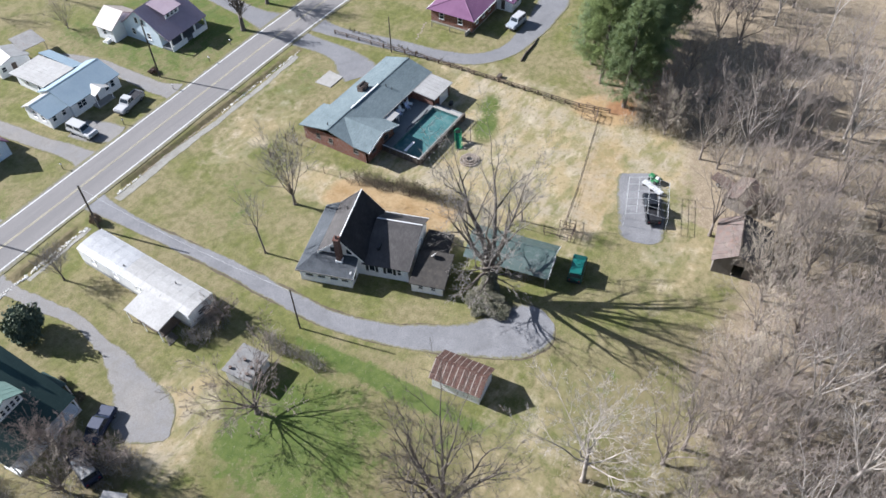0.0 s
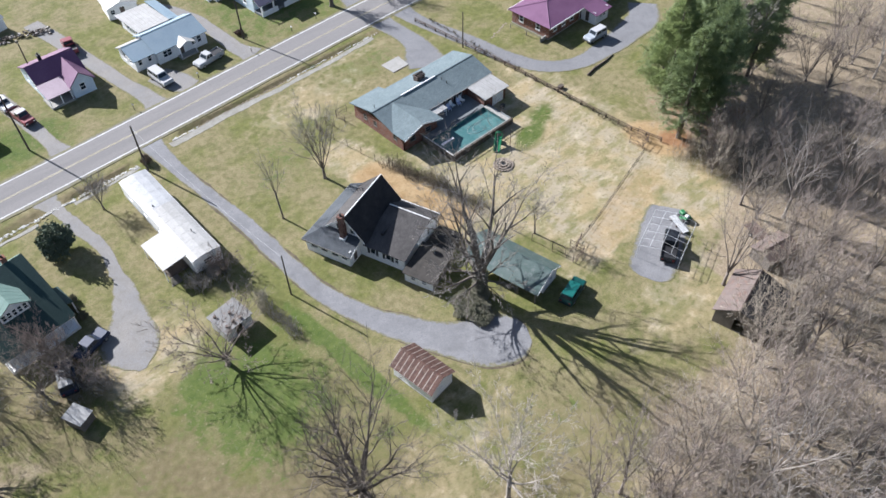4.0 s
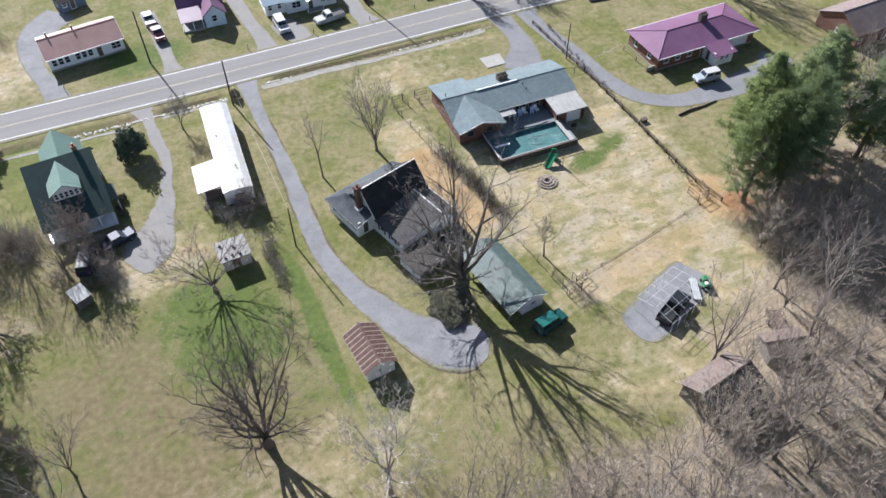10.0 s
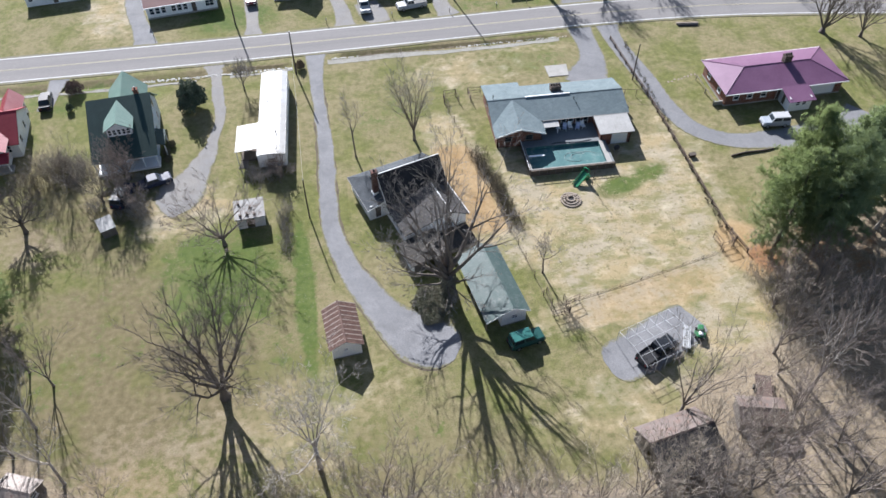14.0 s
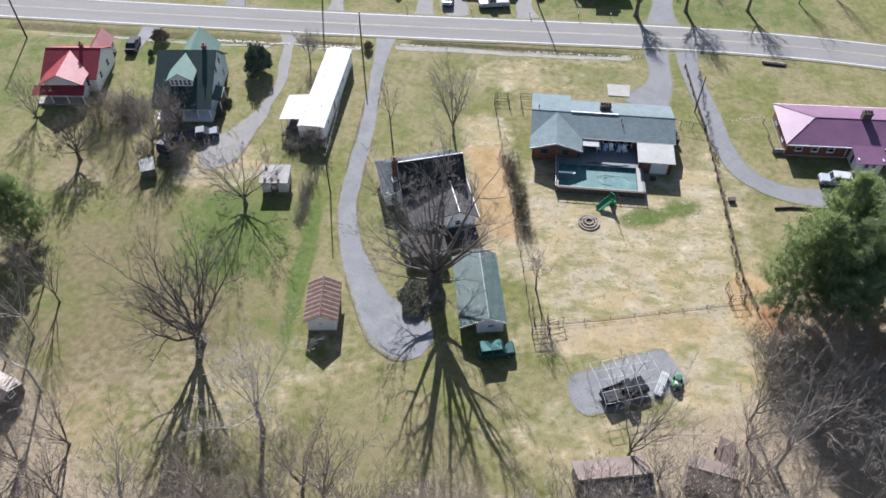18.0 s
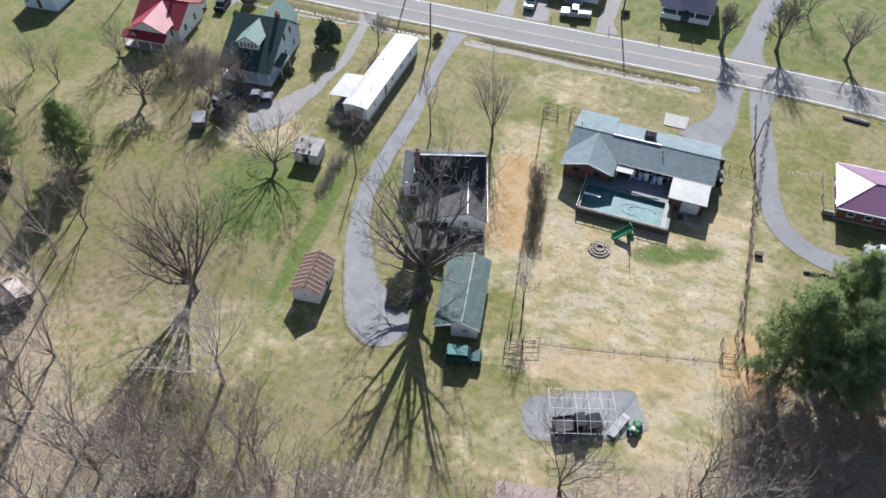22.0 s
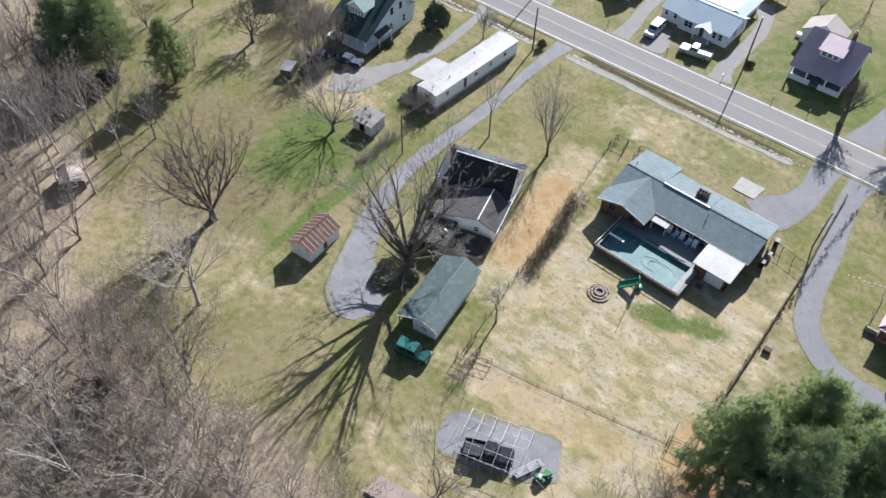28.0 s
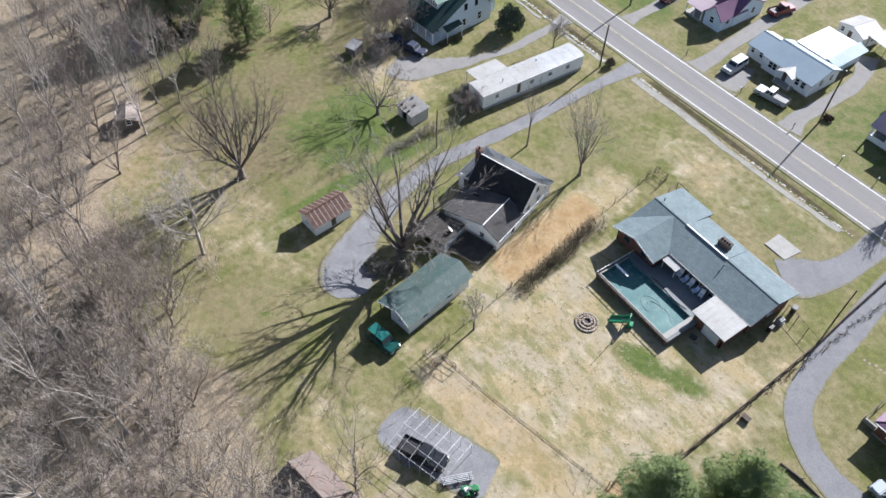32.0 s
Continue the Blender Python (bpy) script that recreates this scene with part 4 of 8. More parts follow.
        part("roof_seam", Shape().plate([(x, 16.36, 2.345), (x + 0.05, 16.36, 2.345), (x + 0.05, 21.18, 2.645), (x, 21.18, 2.645)], 0.03), WHITE_ROOF, H)
    # raised terrace and pool
    T = thing("pool_terrace", pose(0, 0, 0), "raised terrace with timber sides and teal covered pool", "pool terrace")
    z = 0.85
    part("deck_side", box(13.4, 11.75, 0, 25.45, 11.9, z), DECK_WOOD, T)
    part("deck_side", box(13.4, 11.9, 0, 13.55, 18.2, z), DECK_WOOD, T)
    part("deck_side", box(25.3, 11.9, 0, 25.45, 16.7, z), OLD_WOOD, T)
    pool = (13.75, 12.15, 24.4, 16.7)
    for q in ((13.4, 11.75, 25.45, pool[1]), (13.4, pool[3], 24.7, 18.1), (16.6, 18.1, 24.7, 20.85), (13.4, pool[1], pool[0], pool[3]), (pool[2], pool[1], 25.45, pool[3])):
        part("deck", box(q[0], q[1], z, q[2], q[3], z + 0.06), DECK_WOOD if q[1] < 11.8 or q[2] < pool[0] + 0.01 else PATIO, T)
    for q in ((pool[0] - 0.14, pool[1] - 0.14, pool[2] + 0.7, pool[1]), (pool[0] - 0.14, pool[1], pool[0], pool[3]), (pool[2], pool[1], pool[2] + 0.7, pool[3])):
        part("coping", box(q[0], q[1], z + 0.05, q[2], q[3], z + 0.1), CONCRETE, T, "pale concrete coping")
    part("pool_cover", Shape().prism([(pool[0], pool[1]), (pool[2], pool[1]), (pool[2], pool[3]), (pool[0], pool[3])], z - 0.6, z - 0.38), POOL, T, "teal pool cover")
    for q in ((pool[0] - 0.12, pool[1] - 0.12, pool[2] + 0.12, pool[1]), (pool[0] - 0.12, pool[3], pool[2] + 0.12, pool[3] + 0.12), (pool[0] - 0.12, pool[1], pool[0], pool[3]), (pool[2], pool[1], pool[2] + 0.12, pool[3])):
        part("pool_wall", box(q[0], q[1], z - 0.7, q[2], q[3], z - 0.004), POOL, T)
    for k, (cx, cy, rr) in enumerate(((20.6, 14.3, 1.25), (20.9, 14.4, 0.75), (21.8, 14.0, 1.5))):
        ringp = [(cx + rr * 1.35 * math.cos(0.5 + 0.35 * j), cy + rr * 0.8 * math.sin(0.5 + 0.35 * j), z - 0.372) for j in range(14 - 3 * k)]
        part("cover_crease", Shape().tube(catmull(ringp, 0.3), 0.035, 5), POOL_PALE, T, "pale crease in the cover")
    board = part("diving_board", box(13.75, 14.3, z + 0.35, 16.0, 14.65, z + 0.41, 0.02), WHITE_PAINT, T, "white diving board")
    part("board_stand", box(14.0, 14.35, z + 0.06, 14.2, 14.6, z + 0.35), STEEL, board)
    part("cover_hose", Shape().tube(catmull([(17.6, 16.9, z + 0.11), (18.6, 17.1, z + 0.13), (20.2, 16.95, z + 0.1), (21.8, 16.85, z + 0.1), (23.4, 17.05, z + 0.1)], 0.3), 0.05, 6), DARK_METAL, T, "rolled dark cover edge")
    for i in range(11):
        x = 13.5 + i * 1.18
        part("rail_post", box(x - 0.04, 11.66, 0.15, x + 0.04, 11.749, z + 0.35), OLD_WOOD, T)
    part("rail", box(13.45, 11.69, z + 0.27, 25.4, 11.745, z + 0.33), OLD_WOOD, T)
    for i in range(6):
        part("rail_post", box(13.31, 12.2 + i * 1.15, 0.15, 13.39, 12.28 + i * 1.15, z + 0.4), OLD_WOOD, T)
    part("rail", box(13.32, 11.8, z + 0.3, 13.38, 18.1, z + 0.36), WHITE_PAINT, T)
    for i in range(22):
        x = 13.6 + i * 0.545
        part("plank", box(x, 11.755 - 0.02, 0.05, x + 0.5, 11.749, z - 0.03), DECK_WOOD, T)
    return H


brick_house()


def lounge(x, y, turn, label, m_):
    L = thing("lounge_chair", pose(x, y, 0.91, 0, 0, turn), label, "chair", "poolside chairs")
    part("seat", box(-0.3, -0.3, 0.36, 0.3, 0.32, 0.42, 0.02), m_, L)
    part("backrest", Shape().plate([(-0.3, 0.3, 0.42), (0.3, 0.3, 0.42), (0.3, 0.52, 0.95), (-0.3, 0.52, 0.95)], 0.04), m_, L)
    for px in (-0.26, 0.22):
        for py in (-0.26, 0.26):
            part("leg", box(px, py, 0, px + 0.04, py + 0.04, 0.36), WHITE_PAINT, L)


BLUE_CLOTH = paint("pale_blue_cloth", (0.4, 0.45, 0.6), 0.8)
for i, (x, y, a) in enumerate(((19.3, 19.9, 10), (20.2, 19.7, -15), (21.1, 19.9, 5), (22.1, 19.6, -20), (23.0, 19.8, 15))):
    lounge(x, y, a, "white patio chair with pale blue cloth" if i % 2 else "white plastic patio chair", BLUE_CLOTH if i % 2 else WHITE_PAINT)


# ---- white one-and-a-half storey house ----
def white_house():
    H = thing("white_house", pose(-3.7, 10.3, 0, 0, 0, 18.3), "white timber house with dark shingle roof and brick chimney", "house")
    x0, x1, ys = -3.9, 4.3, -2.4
    top, en, es = 5.75, 3.0, 3.0
    yn, t, th = 3.0, 0.18, 0.14
    # main block with its two gables
    wall(H, (x0, ys), (x1, ys), es, WHITE_SIDING)
    wall(H, (x1, yn), (x0, yn), en, WHITE_SIDING, [win(1.2, 0.9, 1.5), win(4.0, 0.9, 1.5), (6.4, 0.3, 1.0, 2.0, "door")])
    for x, flip in ((x1, 1), (x0, -1)):
        a, b = ((x, ys + t), (x, yn - t)) if flip > 0 else ((x, yn - t), (x, ys + t))
        wall(H, a, b, en, WHITE_SIDING, [win(1.0, 0.9), win(3.4, 0.9)] if flip > 0 else [])
        s = Shape()
        p = [(x, ys, en), (x, yn, en), (x, 0.0, top)]
        q = [(x - flip * t, y, z) for _, y, z in p]
        s.add(p + q, [(0, 1, 2) if flip > 0 else (2, 1, 0), (5, 4, 3) if flip > 0 else (3, 4, 5), (0, 3, 4, 1), (1, 4, 5, 2), (2, 5, 3, 0)])
        part("gable_wall", s, WHITE_SIDING, H)
        for y in (-1.35, 0.65):
            f = Shape()
            xa, xb = (x, x + 0.05 * flip)
            xa, xb = min(xa, xb), max(xa, xb)
            f.box(xa, y, 3.25, xb, y + 0.8, 4.2)
            w = part("window", f, WHITE_PAINT, H)
            part("pane", box(xb if flip > 0 else xa - 0.012, y + 0.08, 3.33, xb + 0.012 if flip > 0 else xa, y + 0.72, 4.12), GLASS, w)
    # shade of the south slope put into its blacker shingle; north slope brown
    slope(H, [(x0 - 0.3, ys - 0.4, es - 0.32), (x1 + 0.3, ys - 0.4, es - 0.32), (x1 + 0.3, 0, top + th), (x0 - 0.3, 0, top + th)], BLACK_AND_SHADE_SHINGLE, th)
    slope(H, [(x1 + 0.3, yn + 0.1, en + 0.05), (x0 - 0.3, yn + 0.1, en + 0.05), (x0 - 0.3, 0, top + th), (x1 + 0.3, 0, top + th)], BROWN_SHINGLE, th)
    part("ridge_flashing", box(x0 - 0.3, -0.07, top + th - 0.02, x1 + 0.31, 0.06, top + th + 0.05, 0.02), WHITE_PAINT, H, "white metal ridge flashing")
    for x in (x0 - 0.3, x1 + 0.3):
        part("barge_board", Shape().plate([(x - 0.03, ys - 0.4, es - 0.33), (x + 0.03, ys - 0.4, es - 0.33), (x + 0.03, 0, top + th - 0.02), (x - 0.03, 0, top + th - 0.02)], 0.2), WHITE_PAINT, H)
        part("barge_board", Shape().plate([(x + 0.03, yn + 0.1, en + 0.04), (x - 0.03, yn + 0.1, en + 0.04), (x - 0.03, 0, top + th - 0.02), (x + 0.03, 0, top + th - 0.02)], 0.2), WHITE_PAINT, H)
    # low enclosed porch wrapping the front and the west end
    px, py, lo, hi = -6.3, 4.75, 2.1, 3.06
    wall(H, (px, py - t), (px, -1.75), 1.98, WHITE_SIDING, [win(0.5, 0.9, 1.1, 0.95), win(2.0, 0.9, 1.1, 0.95), win(3.6, 0.9, 1.1, 0.95), win(5.0, 0.9, 1.0, 0.95)])
    wall(H, (px + t, -1.75), (x0 - 0.02, -1.75), 2.4, WHITE_SIDING, [(0.6, 0.1, 0.9, 1.9, "door")])
    wall(H, (x1, py), (px, py), 1.98, WHITE_SIDING, [win(0.6 + 2.0 * k, 0.9, 1.4, 0.95) for k in range(5)])
    wall(H, (x1, yn + 0.02), (x1, py - t), 2.2, WHITE_SIDING)
    A, B_ = (px - 0.3, py + 0.35, lo), (px - 0.3, -2.1, lo)
    slope(H, [A, B_, (x0 - 0.02, -2.1, hi), (x0 - 0.02, yn + 0.12, hi)], PORCH_SHINGLE, 0.1)
    slope(H, [(x1 + 0.3, py + 0.35, lo), A, (x0 - 0.02, yn + 0.12, hi), (x1 + 0.3, yn + 0.12, hi)], PORCH_SHINGLE, 0.1)
    part("fascia", box(px - 0.36, -2.1, lo - 0.2, px - 0.305, py + 0.35, lo - 0.02), GREY_TIN, H)
    part("fascia", box(px - 0.3, py + 0.355, lo - 0.2, x1 + 0.3, py + 0.41, lo - 0.02), GREY_TIN, H)
    part("verge_board", Shape().plate([(px - 0.3, -2.13, lo + 0.01), (x0 - 0.02, -2.13, hi + 0.01), (x0 - 0.02, -2.13, hi - 0.17), (px - 0.3, -2.13, lo - 0.17)], 0.03), WHITE_PAINT, H)
    chimney(H, -4.5, 0.1, 0.75, 0.6, 0.0, 6.35, brick_mat("dark_red_brick", (0.085, 0.04, 0.032), (0.12, 0.06, 0.045)), 1)
    part("chimney_flashing", box(-5.0, -0.35, 2.55, -3.92, 0.5, 2.95, 0.03), WHITE_PAINT, H, "white flashing at the chimney's foot")
    vent(H, 1.6, 0.9, 5.2)
    # rear extension
    a, b, y0, ex = -3.9, 4.5, -8.1, 2.35
    wall(H, (a, y0), (b, y0), ex, WHITE_SIDING, [win(5.6, 0.95, 0.8, 1.0)], (6.2, 3.55))
    wall(H, (b, y0 + t), (b, ys), ex, WHITE_SIDING, [win(1.0), (3.0, 0.1, 0.9, 2.0, "door")])
    wall(H, (a, ys), (a, y0 + t), ex, WHITE_SIDING, [(0.8, 0.9, 0.8, 1.15, "shutter"), (3.0, 0.9, 0.8, 1.15, "shutter"), (4.3, 0.9, 0.6, 1.15, "window")])
    slope(H, [(a - 0.35, ys - 0.05, ex), (a - 0.35, y0 - 0.3, ex), (2.3, y0 - 0.3, 3.68), (2.3, ys - 0.05, 3.68)], BROWN_SHINGLE, 0.12)
    slope(H, [(b + 0.35, y0 - 0.3, ex - 0.1), (b + 0.35, ys - 0.05, ex - 0.1), (2.3, ys - 0.05, 3.68), (2.3, y0 - 0.3, 3.68)], BROWN_SHINGLE, 0.12)
    part("ridge_flashing", box(2.24, y0 - 0.3, 3.66, 2.36, ys - 0.1, 3.72, 0.02), WHITE_PAINT, H, "white metal ridge flashing")
    part("chimney_vent", box(-2.1, -4.1, 2.6, -1.2, -3.8, 3.15), DARK_METAL, H)
    # low lean-to behind
    slope(H, [(-5.4, -8.55, 1.7), (-5.4, -12.9, 1.7), (-0.2, -12.9, 2.15), (-0.2, -8.55, 2.15)], MOSSY_ROOF, 0.1)
    slope(H, [(-0.15, -11.9, 0.85), (4.3, -11.9, 0.75), (4.3, -8.45, 0.95), (-0.15, -8.45, 1.05)], MOSSY_ROOF, 0.1)
    wall(H, (-5.1, -8.8), (-5.1, -12.6), 1.6, WHITE_SIDING, [win(0.8, 0.6, 0.7, 0.8), win(2.3, 0.6, 0.7, 0.8)])
    wall(H, (-4.9, -12.6), (-0.5, -12.6), 1.62, OLD_WOOD, [(1.2, 0.05, 1.6, 1.5, "open")])
    wall(H, (-0.5, -12.6), (-0.5, -8.4), 1.9, WHITE_SIDING)
    wall(H, (4.1, -11.6), (4.1, -8.3), 0.62, OLD_WOOD)
    wall(H, (-0.3, -11.7), (3.9, -11.7), 0.62, OLD_WOOD)
    for x in (-4.0, -2.2, -0.6):
        part("roof_batten", box(x, -12.93, 1.5, x + 0.06, -12.905, 1.95), OLD_WOOD, H)
    part("east_gutter", box(4.86, -8.35, 2.2, 4.94, 2.6, 2.28), WHITE_PAINT, H, "white gutter along the east eave")
    d = Shape()
    for i in range(4):
        r0, r1 = 0.1 * i, 0.1 * (i + 1)
        for j in range(14):
            w0, w1 = 2 * math.pi * j / 14, 2 * math.pi * (j + 1) / 14
            d.add([(r * math.cos(w), r * math.sin(w), 0.35 * r * r + o) for o in (0, 0.015) for r, w in ((r0, w0), (r1, w0), (r1, w1), (r0, w1))], [(0, 1, 2, 3), (7, 6, 5, 4)])
    D = thing("satellite_dish", pose(-3.7, 10.3, 0, 0, 0, 18.3) @ pose(-1.1, -10.6, 2.45, 55, 0, 150), "small white satellite dish on the low roof", "satellite dish")
    part("dish", d, WHITE_PAINT, D)
    part("arm", Shape().tube([(0, -0.05, 0.02), (0, -0.25, -0.55)], 0.025, 6), STEEL, D)


white_house()


# ---- mobile home ----
def mobile_home():
    H = thing("mobile_home", pose(-21.5, 28.2, 0, 0, 0, -1.2), "long white single-wide mobile home with metal awning", "mobile home")
    a, L = 1.9, 9.6
    z0, z1 = 0.55, 2.75
    t = 0.18
    wall(H, (-a, -L), (a, -L), z1, WHITE_SIDING, [(1.3, 1.2, 1.2, 0.9, "window")], z0=z0)
    wall(H, (a, -L + t), (a, L - t), z1, WHITE_SIDING, [win(2.0, 1.4, 0.8, 0.8), (6.0, 0.6, 0.85, 1.95, "door"), win(8.5, 1.4, 0.9, 0.8), win(12.0, 1.4, 0.9, 0.8), win(15.5, 1.4, 0.9, 0.8)], z0=z0)
    wall(H, (a, L), (-a, L), z1, WHITE_SIDING, [(1.2, 1.2, 1.4, 0.9, "window")], z0=z0)
    wall(H, (-a, L - t), (-a, -L + t), z1, WHITE_SIDING, [win(2.0, 1.4, 0.9, 0.8), win(6.0, 1.4, 0.9, 0.8), win(10.0, 1.4, 0.9, 0.8)], z0=z0)
    prof = [(-a - 0.08, z1 - 0.02), (-a * 0.6, z1 + 0.17), (0, z1 + 0.24), (a * 0.6, z1 + 0.17), (a + 0.08, z1 - 0.02)]
    for i in range(12):
        y0, y1 = -L - 0.1 + i * (2 * L + 0.2) / 12, -L - 0.1 + (i + 1) * (2 * L + 0.2) / 12 - 0.02
        s = Shape()
        for (xa, za), (xb, zb) in zip(prof, prof[1:]):
            s.plate([(xa, y0, za), (xb, y0, zb), (xb, y1, zb), (xa, y1, za)], 0.05)
        part("roof_panel", s, WHITE_ROOF if i < 7 else GREY_ROOF, H)
    for k in range(6):
        y0 = -9.5 + k * 3.17
        part("skirting", box(a - 0.06, y0, 0, a - 0.02, y0 + 3.13, z0), GREY_ROOF, H)
        part("skirting", box(-a + 0.02, y0, 0, -a + 0.06, y0 + 3.13, z0), GREY_ROOF, H)
    vent(H, 0.6, -5.2, 3.0)
    vent(H, -0.8, 2.2, 3.0, 0.09, 0.12)
    part("awning", Shape().plate([(-5.1, -8.1, 2.35), (-1.85, -8.1, 2.78), (-1.85, -2.4, 2.78), (-5.1, -2.4, 2.35)], 0.07), WHITE_ROOF, H, "white metal awning roof")
    posts(H, [(-4.95, -7.9), (-4.95, -5.2), (-4.95, -2.6)], 0, 2.3, 0.05, WHITE_PAINT, "awning_post")
    part("porch_floor", box(-4.6, -7.6, 0.2, -1.95, -3.2, 0.4), DECK_WOOD, H)
    for i in range(5):
        part("step_board", box(-5.0 + 0.1 * i, -8.9 + 0.22 * i, 0.02 + 0.08 * i, -3.6, -8.72 + 0.22 * i, 0.1 + 0.08 * i), OLD_WOOD, H)


mobile_home()


# ---- green-roofed garage ----
def garage():
    H = thing("garage", pose(4.35, -7.6, 0, 0, 0, 10.6), "white garage with weathered green ribbed metal roof", "garage")
    x0, x1, y0, y1 = -0.7, 2.35, -5.0, 5.0
    shell(H, x0, x1, y0, y1, 2.1, WHITE_SIDING, "y", None, s=[(1.2, 0.9, 0.8, 0.7, "window")], e=[win(2.0, 0.9), win(6.0, 0.9)], foundation=0.12)
    top = 3.1
    for y, f in ((y0, 1), (y1, -1)):
        s = Shape()
        p = [(x0, y, 2.1), (x1, y, 2.1), (0.55, y, top)]
        q = [(x, yy + f * 0.18, z) for x, yy, z in p]
        s.add(p + q, [(0, 1, 2), (5, 4, 3), (0, 2, 5, 3), (1, 4, 5, 2), (0, 3, 4, 1)])
        part("gable_wall", s, WHITE_SIDING, H)
    r = 0.55
    slope(H, [(-2.75, y1 + 0.3, 1.85), (-2.75, y0 - 0.3, 1.85), (r, y0 - 0.3, top + 0.12), (r, y1 + 0.3, top + 0.12)], GREEN_ROOF, 0.05, 0.3, GREEN_ROOF, rib_h=0.014, rib_w=0.06)
    slope(H, [(x1 + 0.35, y0 - 0.3, 2.05), (x1 + 0.35, y1 + 0.3, 2.05), (r, y1 + 0.3, top + 0.12), (r, y0 - 0.3, top + 0.12)], GREEN_ROOF, 0.05, 0.3, GREEN_ROOF, rib_h=0.014, rib_w=0.06)
    part("ridge_cap", box(r - 0.09, y0 - 0.3, top + 0.09, r + 0.09, y1 + 0.3, top + 0.145, 0.02), GREEN_ROOF, H)
    posts(H, [(-2.55, y0 + k * 2.45) for k in range(5)], 0, 1.84, 0.06, OLD_WOOD, "lean_to_post")
    part("lean_to_beam", box(-2.62, y0, 1.68, -2.48, y1, 1.8), OLD_WOOD, H)
    part("barge_board", Shape().plate([(-2.75, y0 - 0.33, 1.86), (r, y0 - 0.33, top + 0.13), (r, y0 - 0.33, top - 0.06), (-2.75, y0 - 0.33, 1.68)], 0.03), WHITE_PAINT, H)
    part("barge_board", Shape().plate([(r, y0 - 0.33, top + 0.13), (x1 + 0.35, y0 - 0.33, 2.06), (x1 + 0.35, y0 - 0.33, 1.88), (r, y0 - 0.33, top - 0.06)], 0.03), WHITE_PAINT, H)


garage()


# ---- small shed with rusted roof ----
def rust_shed():
    H = thing("shed", pose(-13.6, -11.4, 0, 0, 0, 6.5), "small white shed with striped rusty metal roof", "shed")
    shell(H, -1.65, 1.65, -2.75, 2.75, 2.0, WHITE_SIDING, "y", 2.95, s=[(1.3, 1.1, 0.5, 0.5, "window")], e=[(2.2, 0.05, 0.9, 1.8, "door")], foundation=0.1)
    n = 9
    y0, y1 = -3.0, 3.0
    for i in range(n):
        a, b = y0 + i * (y1 - y0) / n, y0 + (i + 1) * (y1 - y0) / n
        m_ = RUST_ROOF
        slope(H, [(-2.0, b - 0.1, 1.9), (-2.0, a, 1.9), (0, a, 3.07), (0, b - 0.1, 3.07)], m_, 0.03, name="roof_sheet")
        slope(H, [(2.0, a, 1.9), (2.0, b - 0.1, 1.9), (0, b - 0.1, 3.07), (0, a, 3.07)], m_, 0.03, name="roof_sheet")
        slope(H, [(-2.0, b, 1.912), (-2.0, b - 0.11, 1.912), (0, b - 0.11, 3.085), (0, b, 3.085)], RUST_PALE, 0.045, name="lap_strip", label="pale worn lap strip")
        slope(H, [(2.0, b - 0.11, 1.912), (2.0, b, 1.912), (0, b, 3.085), (0, b - 0.11, 3.085)], RUST_PALE, 0.045, name="lap_strip", label="pale worn lap strip")
    part("ridge_cap", box(-0.12, y0, 3.05, 0.12, y1, 3.11, 0.02), RUST_ROOF, H)


rust_shed()


